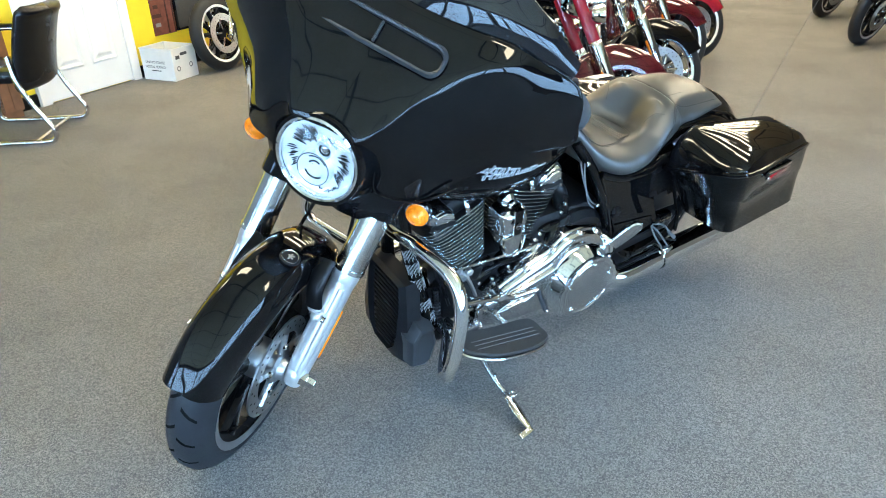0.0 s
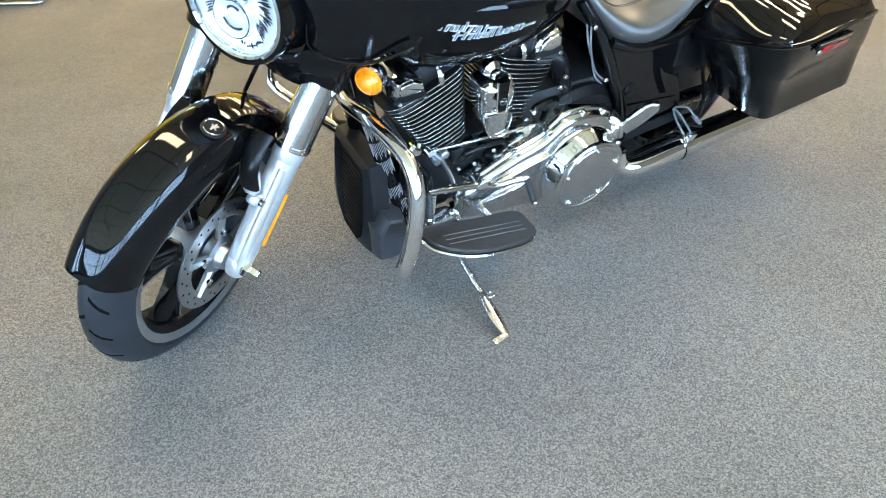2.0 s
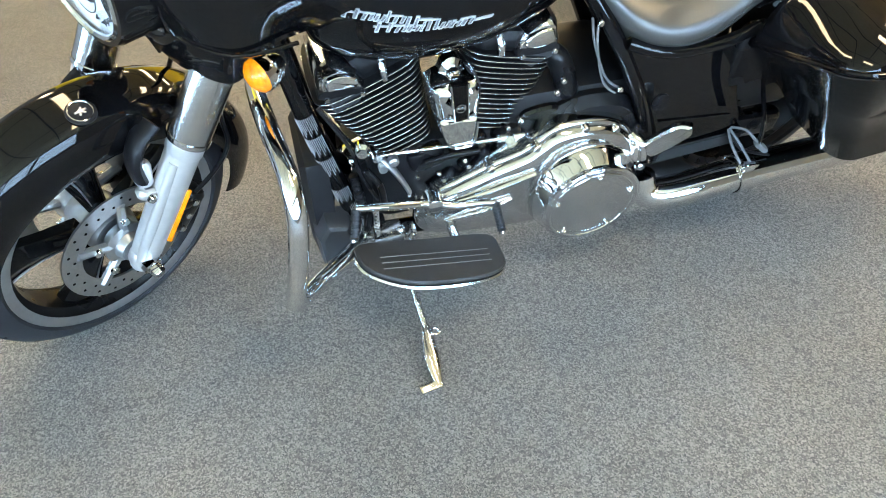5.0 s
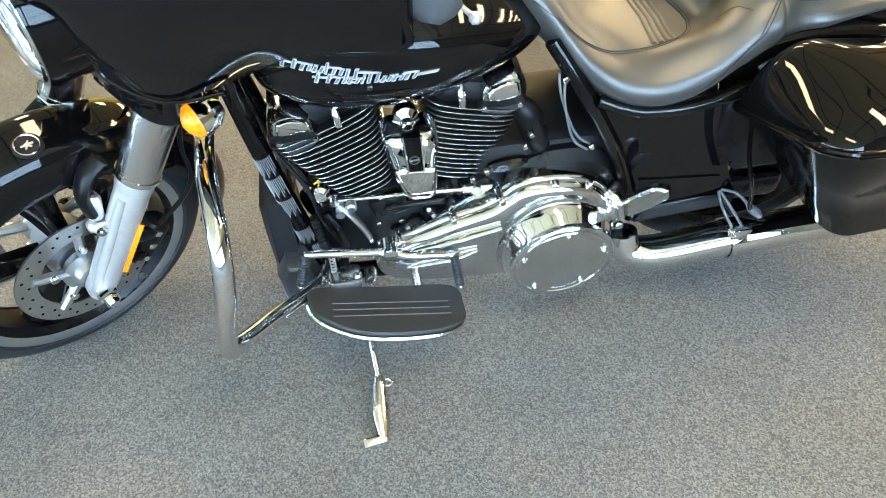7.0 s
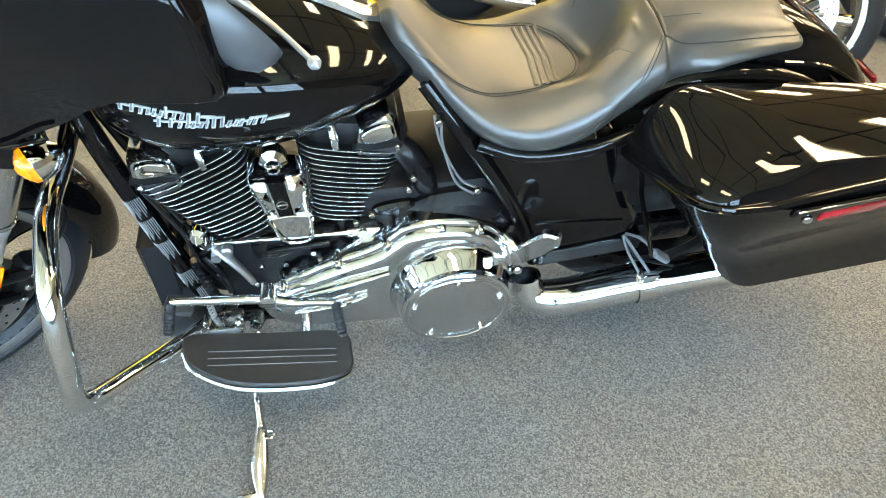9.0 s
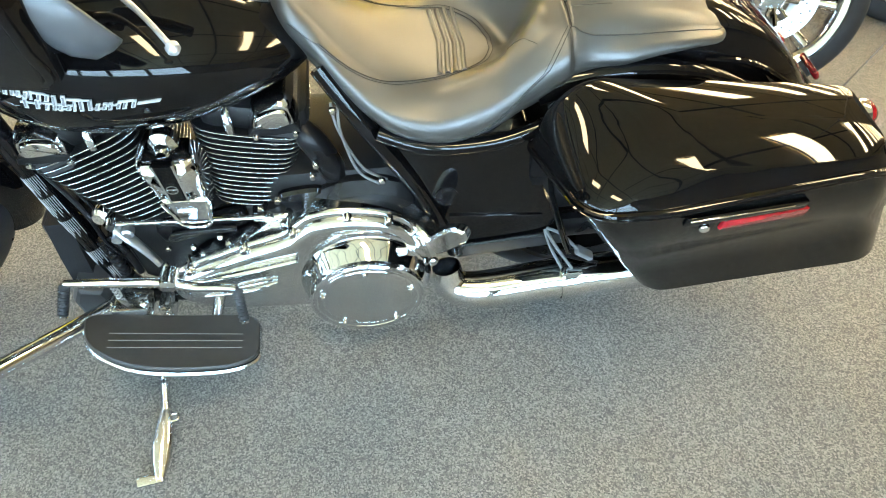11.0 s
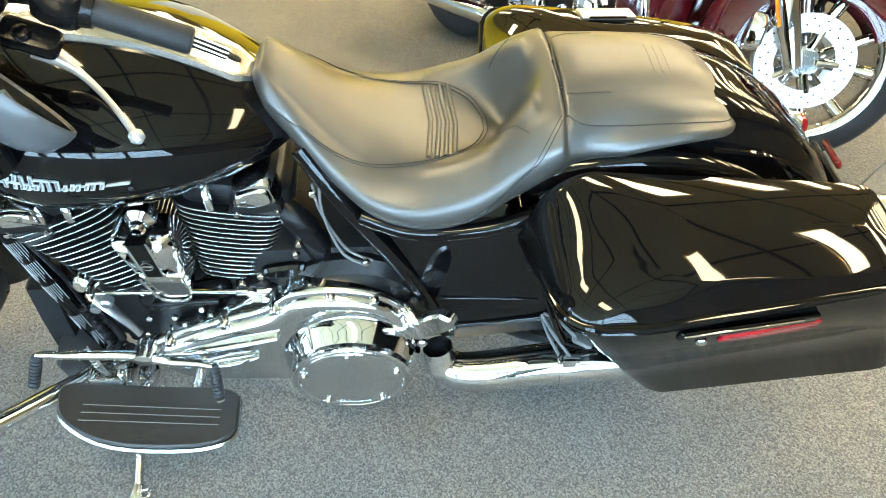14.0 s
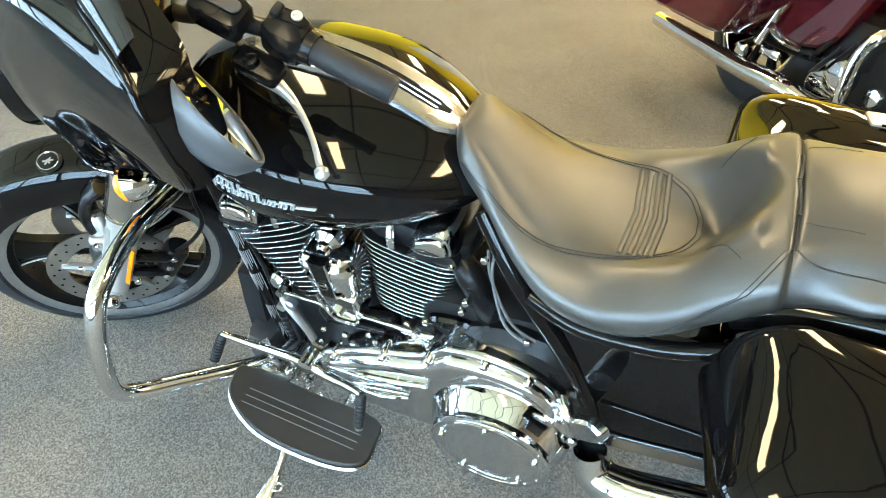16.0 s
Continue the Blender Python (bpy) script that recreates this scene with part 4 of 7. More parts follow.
def seat_ring(x, half, low, mid, edge, n=49):
    """The rider's back rest wraps round: its wall stands further forward away from the middle, with a fold down the middle."""
    near = max(0.0, min(1.0, (x - 1.14) / 0.06)) * max(0.0, min(1.0, (1.352 - x) / 0.03))
    ring = []
    for k in range(n):
        f = 2 * k / (n - 1) - 1
        y = abs(f) * half * 0.97
        m = seat_row(min(1.350, x + 0.66 * (math.hypot(y, 0.055) - 0.055)))[3] if near else mid
        m = mid + (m - mid) * near
        m = m if abs(f) < 0.45 else m + (max(m, edge) - m) * min(1.0, (abs(f) - 0.45) / 0.4)
        z = m + (edge - m) * min(1, (abs(f) / 0.66) ** 2.4) - max(0, abs(f) - 0.62) ** 1.8 * (edge - low) * 1.6
        z -= 0.008 * near * math.exp(-(y / 0.012) ** 2) * max(0.0, 1 - abs(x - 1.290) / 0.030)
        ring.append((x, f * half * 0.97, z))
    side = []
    zs = ring[-1][2]
    for k in range(1, 8):
        q = k / 7
        side.append((x, half * (0.97 + (0.06 + 0.24 * min(1.0, max(0.0, (x - 1.36) / 0.10))) * math.sin(math.pi * min(1, q * 1.2)) - 0.22 * q * q), zs + (low - zs) * q))
    return ring + side + [(x, -y, z) for x, y, z in reversed(side)]


seat = on("seat", loft([seat_ring(*s) for s in SEAT_ROWS]), LEATHER, None, "black vinyl two-up seat with stitched seams", 70)


def seat_at(x, u, s=-1, lift=0.001):
    """A place on the seat's skin: u runs from 0 at the middle to 1 at the shoulder and 2 at the lower edge."""
    row = seat_row(x)
    x = row[0]
    ring = seat_ring(*row)
    half = ring[24:49] + ring[49:56]
    k = u * 24 if u <= 1 else 24 + (u - 1) * 7
    i = min(int(k), len(half) - 2)
    p = Vector(half[i]).lerp(Vector(half[i + 1]), k - i)
    out = Vector((0, 1, 0.2)) if u > 1 else Vector((0, 0.3 * u, 1))
    p = p + out.normalized() * lift
    return Vector((p.x, -p.y if s < 0 else p.y, p.z))


def seam_crease(name, pts, r=0.0016, s=-1, steps=8):
    fine = spline([(x, u, 0) for x, u in pts], steps)
    return on(name, tube([seat_at(p.x, p.y, s) for p in fine], r, 6, 0), THREAD, seat)


for k in range(4):
    x = 1.152 + 0.0145 * k
    on("seat_rib", tube([seat_at(x + 0.008 * (1 - abs(f)), abs(f) * 0.50, -1 if f < 0 else 1, -0.0012) for f in np.linspace(-1, 1, 25)], 0.0050, 10, 0), LEATHER, seat)
for s in (-1, 1):
    seam_crease("stitch", [(0.950, 0.93), (1.00, 0.80), (1.06, 0.66), (1.12, 0.57), (1.18, 0.50), (1.228, 0.34), (1.250, 0.12), (1.252, 0.0)], 0.0009, s)
    seam_crease("stitch", [(0.950, 0.96), (1.00, 0.83), (1.06, 0.69), (1.12, 0.60), (1.182, 0.53), (1.234, 0.36), (1.257, 0.13), (1.259, 0.0)], 0.0006, s)
    seam_crease("seam_crease", [(1.10, 1.95), (1.15, 1.72), (1.21, 1.45), (1.27, 1.20), (1.33, 0.98), (1.365, 0.74)], 0.0008, s)
    seam_crease("seam_crease", [(1.088, 1.95), (1.138, 1.72), (1.198, 1.45), (1.258, 1.20), (1.32, 0.98), (1.358, 0.74)], 0.0006, s)
    # thick dark tube paints the shade in the gap between the pads
    seam_crease("seam_crease", [(1.362, 0.0), (1.366, 0.25), (1.366, 0.40)], 0.0038, s)
    seam_crease("seam_crease", [(1.366, 0.38), (1.366, 0.55), (1.366, 0.74)], 0.0012, s)
    seam_crease("seam_crease", [(1.366, 0.74), (1.385, 0.88), (1.42, 0.97), (1.50, 1.02), (1.58, 1.04), (1.65, 1.04)], 0.0010, s)
    seam_crease("seam_crease", [(1.372, 0.52), (1.40, 0.60), (1.44, 0.64)], 0.0005, s)
    # dark line painted for the shaded fold beside the back rest
    seam_crease("seam_crease", [(1.268, 0.50), (1.290, 0.62), (1.308, 0.76)], 0.0006, s)
    seam_crease("seam_crease", [(0.905, 1.15), (0.95, 0.95)], 0.0009, s)
    for k in range(3):
        on("seat_rib", tube([seat_at(1.520 + 0.014 * k, u, s, -0.0014) for u in (0.0, 0.15, 0.3)], 0.0022, 6, 2), LEATHER, seat)
on("seat_trim", join(tube([(1.675, -0.03, 0.770), (1.69, 0, 0.772), (1.675, 0.03, 0.770)], 0.008, 8, 4)), CHROME, seat)

# rear wheel and fender
RC = (1.515, 0, 0.322)
tyre, lip, barrel, arms, hub = wheel_shapes(RC, 0.322, 0.18, 0.215)
rear_wheel = on("rear_wheel", barrel, BLACK_SATIN, None, "black cast rear wheel")
on("tyre", tyre, RUBBER, rear_wheel, "wide black rear tyre")
on("rim_lip", lip, BLACK_SATIN, rear_wheel)
on("spokes", arms, BLACK, rear_wheel)
on("hub", hub, BLACK_SATIN, rear_wheel)
rear_fender = on("rear_fender", fender_sheet((1.475, 0, 0.31), 0.518, 0.122, 0.12, 100, 12, 30, flat=4.4), BLACK, None, "gloss black rear fender")
for s in (-1, 1):
    on("fender_ledge", tube([(1.475 + 0.425 * math.cos(radians(a)), s * 0.140, 0.31 + 0.425 * math.sin(radians(a))) for a in range(112, 20, -7)], 0.026, 14, 2), BLACK, rear_fender)


def rounded(x0, x1, y0, y1, r, n=6):
    """A rounded rectangle, from its corner radii at front outer, rear outer, rear inner, front inner."""
    out = []
    for (cx, cy, rr, a) in ((x1, y1, r[2], 0), (x0, y1, r[3], 90), (x0, y0, r[0], 180), (x1, y0, r[1], 270)):
        ox, oy = cx - math.copysign(rr, cx - (x0 + x1) / 2), cy - math.copysign(rr, cy - (y0 + y1) / 2)
        for k in range(n + 1):
            t = radians(a + 90 * k / n)
            out.append((ox + rr * math.cos(t), oy + rr * math.sin(t)))
    return out


def seam_w(x):
    return 0.720 - 0.055 * (x - 1.36)


def bag_outline(g, q, x0, x1, y0, y1):
    """The saddlebag's plan: its outer side draws in towards the tail."""
    out = []
    corners = rounded(x0 - g, x1 + g, y0 - g, y1 + g, (0.055, 0.085, 0.03, 0.04), 8)
    even = []
    for k, p in enumerate(corners):
        even.append(p)
        if k % 9 == 8:
            r, n = corners[(k + 1) % len(corners)], (16 if k in (8, 26) else 6)
            even += [(p[0] + (r[0] - p[0]) * i / n, p[1] + (r[1] - p[1]) * i / n) for i in range(1, n)]
    for x, y in even:
        t = max(0.0, (x - 1.44) / 0.5)
        if y < -0.18:
            y += 0.085 * (0.42 + 0.58 * q) * t * (abs(y) - 0.18) / 0.267
        out.append((x, y))
    return out


def rim_w(x, y):
    """The height of the lid's rim, which falls towards the wheel."""
    return seam_w(x) - 0.37 * max(0.0, y + 0.447 - 0.17 * max(0.0, x - 1.44)) - 0.02 * ease((x - 1.80) / 0.12)


def ease(q):
    q = min(1.0, max(0.0, q))
    return q * q * (3 - 2 * q)


def reach(x, y):
    """The inner front corner reaches forward."""
    return 0.022 * ease((y + 0.450) / 0.27) * ease((1.52 - x) / 0.20)


def bag_body():
    rings = []
    for q in (0.0, 0.02, 0.06, 0.35, 0.62, 0.64, 0.9, 1.0):
        pinch = 0.025 * max(0, 1 - q / 0.06)
        ring = []
        for x, y in bag_outline(0, q, 1.514 - 0.190 * q + pinch, 2.036 - 0.118 * q - pinch, -0.390 - 0.050 * q + pinch - (0.005 if q > 0.63 else 0), -0.185):
            ring.append((x - reach(x, y) * q * q, y, 0.389 + (rim_w(x, y) - 0.389) * q))
        rings.append(ring)
    return loft(rings)


def bag_lid():
    """A wall leans in from the rim to a crease along the outer side, rounded over at the front; the top is gently crowned."""
    rim = bag_outline(0, 1, 1.322, 1.907, -0.446, -0.178)
    rings = []

    def top_z(x, y):
        return 0.763 - 0.112 * (x - 1.42) - 0.03 * ease((x - 1.70) / 0.2) * (x - 1.70) + 0.02 * (y + 0.38)

    def crease(x, y):
        fore = ease((1.50 - x) / 0.17)
        cx = 1.398 + (x - 1.322) * (0.468 / 0.585) + fore * (0.034 - 0.050 * ease((y + 0.40) / 0.20))
        cy = -0.192 + (y + 0.178) * ((0.209 + 0.020 * ease((x - 1.50) / 0.25) - 0.022 * fore) / 0.268)
        return Vector((cx, cy, top_z(cx, cy)))
    for k in range(13):
        q = k / 12
        ring = []
        for x, y in rim:
            a, c = Vector((x - reach(x, y), y, rim_w(x, y) + 0.004)), crease(x, y)
            fore = ease((1.53 - x) / 0.20)
            th = q * math.pi / 2
            arc = Vector((a.x + (c.x - a.x) * (1 - math.cos(th)), a.y + (c.y - a.y) * (1 - math.cos(th)), a.z + (c.z - a.z) * math.sin(th)))
            ring.append(a.lerp(c, q).lerp(arc, 0.22 + 0.78 * fore))
        rings.append(ring)
    for k in (0.985, 0.94, 0.85, 0.70, 0.50, 0.28, 0.04):
        ring = []
        for x, y in rim:
            c = crease(x, y)
            mx = min(1.80, max(1.52, c.x))
            p = Vector((mx + (c.x - mx) * k, -0.290 + (c.y + 0.290) * k, 0))
            p.z = top_z(p.x, p.y) + 0.009 * (1 - k * k)
            ring.append(p)
        rings.append(ring)
    return loft(rings)


def lip_band():
    rings = []
    for h, g in ((-0.009, 0.0), (-0.007, 0.006), (-0.003, 0.008), (-0.001, 0.006), (0.001, 0.006), (0.003, 0.008), (0.007, 0.006), (0.009, 0.0)):
        rings.append([(x - reach(x, y), y, rim_w(x, y) + 0.002 + h) for x, y in bag_outline(g, 1, 1.324, 1.905, -0.445, -0.180)])
    return loft(rings)


def saddlebag(side):
    def s(shape):
        return shape if side < 0 else moved(mirrored(shape), Matrix.Translation((-0.030, 0, -0.062)))
    bag = on("saddlebag", s(bag_body()), BAG_SKIN, None, "black hard saddlebag with a gloss lid")
    on("bag_lid", s(bag_lid()), BLACK, bag, "gloss black saddlebag lid", 50)
    on("lid_lip", s(lip_band()), BLACK, bag)
    on("latch", s(block((0.235, 0.012, 0.020), (1.597, -0.4225, 0.677), 0.004, pose(0, 0, 0, 6, 8, 10.5))), BLACK, bag, "gloss black latch lever")
    on("latch_edge", s(block((0.20, 0.004, 0.003), (1.585, -0.4315, 0.685), 0.001, pose(0, 0, 0, 6, 8, 10.5))), CHROME, bag)
    on("side_reflector", s(block((0.172, 0.009, 0.024), (1.643, -0.4105, 0.644), 0.003, pose(0, 0, 0, 6, 8, 10.5))), RED_LENS, bag, "long red reflector")
    on("lock", s(turned([(0, 0.008), (0.006, 0.008), (0.008, 0.006), (0.008, 0.0005)], (1.527, -0.432, 0.662), (-0.18, -1, 0), 14)), CHROME, bag, "chrome key lock")
    on("hinge_cap", s(block((0.055, 0.028, 0.013), (1.350, -0.192, 0.719), 0.005, pose(0, 0, 0, 0, -35, 0))), CHROME, bag, "chrome lid hinge")
    on("front_bracket", s(join(tube([(1.335, -0.20, 0.66), (1.345, -0.235, 0.55), (1.372, -0.262, 0.46), (1.40, -0.255, 0.385)], 0.012, 10, 4, 0.4))), BLACK, bag, "gloss black bag bracket")
    return bag


saddlebag(-1)
far_bag = saddlebag(1)
lid_latch = on("lid_latch", block((0.125, 0.048, 0.010), (1.556, 0.372, 0.688), 0.004, pose(0, 0, 0, -8, 5, 6)), ALLOY_DARK, far_bag, "grey lid latch")
on("latch_slot", block((0.085, 0.006, 0.004), (1.556, 0.350, 0.694), 0.001, pose(0, 0, 0, -8, 5, 6)), HOLLOW_SHADE, lid_latch)


# ---- engine and running gear ----
crank = on("crankcase", join(block((0.42, 0.24, 0.24), (0.70, 0, 0.325), 0.03), block((0.32, 0.25, 0.22), (0.96, 0, 0.42), 0.03), block((0.16, 0.20, 0.14), (0.52, 0, 0.29), 0.03)), BLACK_WRINKLE, None, "black engine case")


def cylinder(base, top, w0, w1, count, name):
    """A finned barrel: dark core, rounded plates with bright cut edges."""
    base, top = Vector(base), Vector(top)
    d = (top - base).normalized()
    m = Matrix(((d.z, 0, d.x, 0), (0, 1, 0, 0), (-d.x, 0, d.z, 0), (0, 0, 0, 1)))
    core = on(name, block((w0 * 0.72, 0.17, (top - base).length * 1.1), (base + top) / 2, 0.03, m), BLACK_WRINKLE, None, "black finned cylinder")
    for i in range(count):
        q = i / (count - 1)
        w = (w0 + (w1 - w0) * q) / 2
        at = Matrix.Translation(base + (top - base) * q) @ m
        out = smooth_outline([(-w, -0.070), (-w * 0.86, -0.108), (-w * 0.45, -0.120), (w * 0.45, -0.120), (w * 0.86, -0.108), (w, -0.070), (w, 0.070), (w * 0.86, 0.108), (w * 0.45, 0.120), (-w * 0.45, 0.120), (-w * 0.86, 0.108), (-w, 0.070)], 3)
        on("fin", moved(slab(out, -0.0024, 0.0024, "z", 0.0012), at), BLACK_WRINKLE, core)
        on("fin_edge", moved(slab([(x * 1.008, y * 1.006) for x, y in out], -0.0010, 0.0010, "z", 0.0004), at), FIN_EDGE, core)
    return core, m


c1, m1 = cylinder((0.577, 0, 0.438), (0.502, 0, 0.618), 0.130, 0.236, 15, "cylinder")
c2, m2 = cylinder((0.766, 0, 0.452), (0.806, 0, 0.630), 0.130, 0.210, 15, "cylinder")
for core, m, top in ((c1, m1, Vector((0.507, 0, 0.648))), (c2, m2, Vector((0.818, 0, 0.644)))):
    on("cylinder_head", block((0.190, 0.205, 0.070), top, 0.022, m), BLACK_WRINKLE, core)
# rocker covers: a dark lower box, a polished faceted cap with a raised face
ROCKERS = (([(0.405, 0.650), (0.418, 0.664), (0.447, 0.672), (0.486, 0.656), (0.499, 0.618), (0.489, 0.606), (0.418, 0.596), (0.402, 0.612)], [(0.414, 0.602), (0.492, 0.612), (0.490, 0.566), (0.430, 0.550)], 0.455),
           ([(0.806, 0.640), (0.818, 0.684), (0.862, 0.706), (0.888, 0.700), (0.896, 0.682), (0.898, 0.640), (0.855, 0.622), (0.822, 0.626)], [(0.812, 0.632), (0.896, 0.640), (0.897, 0.608), (0.842, 0.585)], 0.855))
for cap, low, cx in ROCKERS:
    rc = on("rocker_cover", dome(smooth_outline(cap, 2), 0.05, -0.122, 0.016, "y", 5, 0.78), CHROME_SOFT, None, "polished chrome rocker cover", 24)
    cz = sum(p[1] for p in cap) / len(cap)
    on("raised_face", dome(smooth_outline([(cx + (x - cx) * 0.70, cz + 0.006 + (z - cz) * 0.52) for x, z in cap], 2), -0.11, -0.129, 0.008, "y", 4, 0.4), CHROME, rc, "", 24)
    on("cover_seam", slab([(cx + (x - cx) * 1.02, cz - 0.020 + (z - cz) * 0.30) for x, z in cap], 0.04, -0.124, "y", 0.002), BLACK_WRINKLE, rc)
    on("rocker_base", slab(low, 0.05, -0.116, "y", 0.012), GREY_POD, rc, "dark grey rocker base", 24)
    for dx, dz in ((-0.036, -0.018), (0.034, -0.016)):
        on("cover_bolt", bolt((cx + dx, -0.119, cz + dz - 0.012), (0, -1, 0), 0.0065, 0.010), CHROME, rc)
for at, tilt in ((Vector((0.530, -0.060, 0.640)), -24), (Vector((0.770, -0.060, 0.655)), 22)):
    iv = on("intake_cover", block((0.070, 0.075, 0.060), at, 0.018, pose(0, 0, 0, 0, tilt, 0)), BLACK_WRINKLE, crank, "black intake cover")
    on("sparkplug_cap", tube([at + Vector((0.0, -0.02, 0.04)), at + Vector((0.004, -0.05, 0.01)), at + Vector((0.006, -0.056, -0.015))], [0.007, 0.009, 0.008], 12, 4), CHROME_SOFT, iv)
# pipework and cases behind the cylinders
on("breather_pipe", tube([(0.890, -0.085, 0.615), (0.910, -0.10, 0.596), (0.930, -0.105, 0.555), (0.955, -0.105, 0.47)], [0.020, 0.026, 0.026, 0.027], 16, 5), BLACK_SATIN, crank, "dark rubber pipe")
on("gearbox_cover", slab(smooth_outline([(0.865, 0.440), (0.900, 0.485), (0.970, 0.512), (1.060, 0.502), (1.120, 0.450), (1.125, 0.380), (0.90, 0.40)], 4), -0.10, -0.158, "y", 0.020), BLACK_SATIN, crank, "black gearbox cover")
on("case_plate", slab(smooth_outline([(0.835, 0.470), (0.840, 0.492), (0.905, 0.500), (0.925, 0.482), (0.900, 0.466)], 3), -0.12, -0.142, "y", 0.006), BLACK, crank)
for x, z in ((0.828, 0.475), (0.905, 0.535), (0.915, 0.565), (0.600, 0.440), (0.640, 0.410)):
    on("case_bolt", bolt((x, -0.135, z), (0, -1, 0), 0.0075, 0.010), CHROME, crank)
for x0, x1, z0, z1 in ((0.575, 0.660, 0.370, 0.430), (0.670, 0.760, 0.395, 0.440), (0.770, 0.840, 0.410, 0.450)):
    on("case_rib", block((x1 - x0, 0.05, z1 - z0), ((x0 + x1) / 2, -0.115, (z0 + z1) / 2), 0.014, pose(0, 0, 0, 0, -14, 0)), BLACK_SATIN, crank)
on("oil_filter", turned([(-0.05, 0.034), (0.03, 0.036), (0.045, 0.030), (0.047, 0.001)], (0.475, -0.03, 0.355), (-0.8, -0.5, 0.1), 24), CHROME, crank, "chrome oil filter")
on("sensor", join(turned([(0, 0.020), (0.018, 0.020), (0.026, 0.012), (0.026, 0.001)], (0.480, -0.10, 0.440), (-0.2, -1, 0.2), 18)), CHROME, crank)

# horn cover between the cylinders
hornshape = smooth_outline([(0.611, 0.622), (0.622, 0.636), (0.640, 0.642), (0.692, 0.640), (0.712, 0.630), (0.722, 0.606), (0.720, 0.572), (0.711, 0.540), (0.633, 0.543), (0.619, 0.575)], 3)
horn = on("horn_cover", dome(hornshape, -0.12, -0.193, 0.034, "y", 8, 0.45), CHROME, None, "chrome horn cover", 60)
on("horn_skirt", slab(smooth_outline([(0.633, 0.542), (0.712, 0.539), (0.711, 0.500), (0.706, 0.474), (0.680, 0.469), (0.656, 0.474), (0.642, 0.505)], 2), -0.12, -0.180, "y", 0.006), CHROME, horn, "dark reflecting lower cover")
on("skirt_rim", tube([(0.634, -0.184, 0.541), (0.644, -0.184, 0.505), (0.657, -0.184, 0.476), (0.680, -0.184, 0.470), (0.705, -0.184, 0.475), (0.711, -0.184, 0.505), (0.712, -0.184, 0.538)], 0.0032, 8, 4), CHROME, horn)
on("horn_band", slab([(0.649, 0.645), (0.683, 0.645), (0.687, 0.556), (0.657, 0.556)], -0.17, -0.195, "y", 0.004), BLACK, horn, "gloss black band")
for a, b in (((0.649, -0.192, 0.645), (0.657, -0.194, 0.556)), ((0.683, -0.192, 0.645), (0.687, -0.194, 0.556))):
    on("band_edge", rod(a, b, 0.0025, 8), CHROME, horn)
on("horn_badge", loft_ring([(-0.001, 0.0105), (0.002, 0.0105), (0.002, 0.0088), (-0.001, 0.0088)], (0.669, -0.197, 0.590), 28, True), CHROME, horn)
on("badge_bar", block((0.018, 0.003, 0.005), (0.669, -0.1965, 0.590), 0.001), CHROME, horn)
on("horn_bracket", slab(smooth_outline([(0.640, 0.620), (0.641, 0.655), (0.658, 0.672), (0.678, 0.666), (0.686, 0.650), (0.687, 0.620)], 4), -0.11, -0.152, "y", 0.010), CHROME, horn)
on("horn_nut", turned([(0, 0.014), (0.010, 0.013), (0.016, 0.008), (0.016, 0.0005)], (0.663, -0.151, 0.645), (0, -1, 0), 14), CHROME, horn)

# primary drive cover
prim_outline = smooth_outline([(0.572, 0.275), (0.585, 0.322), (0.630, 0.350), (0.730, 0.396), (0.820, 0.426), (0.858, 0.452), (0.895, 0.478), (0.958, 0.484), (1.030, 0.470), (1.085, 0.432), (1.115, 0.360), (1.115, 0.265), (1.060, 0.190), (0.985, 0.165), (0.900, 0.168), (0.780, 0.176), (0.650, 0.192), (0.590, 0.222)], 5)
prim = on("primary_cover", join(dome(prim_outline, -0.12, -0.188, 0.010, "y", 4, 0.8), dome([(0.985 + (x - 0.985) * 0.95, 0.312 + (z - 0.312) * 0.93) for x, z in prim_outline], -0.17, -0.207, 0.024, "y", 6, 0.25)), CHROME_SOFT, None, "chrome primary drive cover", 55)
DERBY = Vector((0.985, -0.20, 0.283))
on("derby_housing", turned([(-0.01, 0.140), (0.006, 0.139), (0.018, 0.135), (0.030, 0.129), (0.042, 0.1225), (0.052, 0.118), (0.058, 0.114), (0.060, 0.10)], DERBY, (0, -1, 0), 56), CHROME, prim)
derby = on("derby_cover", turned([(0.05, 0.119), (0.060, 0.119), (0.066, 0.113), (0.0665, 0.096), (0.0655, 0.094), (0.067, 0.090), (0.0685, 0.06), (0.069, 0.001)], DERBY, (0, -1, 0), 56), CHROME_SOFT, prim, "round brushed derby cover")
for r, w, d in ((0.1045, 0.0028, 0.0655), (0.1165, 0.0045, 0.0615)):
    on("cover_ring", tube([DERBY + Vector((r * math.cos(a), -d, r * math.sin(a))) for a in np.linspace(0, 2 * math.pi, 49)], w, 8, 0), CHROME, derby, "polished ring")
for k in range(5):
    a = radians(90 + 72 * k)
    on("cover_bolt", turned([(0, 0.0062), (0.004, 0.0062), (0.007, 0.0045), (0.0075, 0.0005)], DERBY + Vector((0.0955 * math.cos(a), -0.066, 0.0955 * math.sin(a))), (0, -1, 0), 12), CHROME, derby)
for x, z in ((1.041, 0.450), (0.962, 0.468), (0.852, 0.436), (0.749, 0.396), (0.628, 0.342), (1.098, 0.38)):
    on("cover_bolt", turned([(-0.03, 0.011), (0, 0.011), (0.004, 0.009), (0.012, 0.008), (0.014, 0.006), (0.014, 0.0005)], (x, -0.187, z), (0, -1, 0), 12), CHROME, prim)
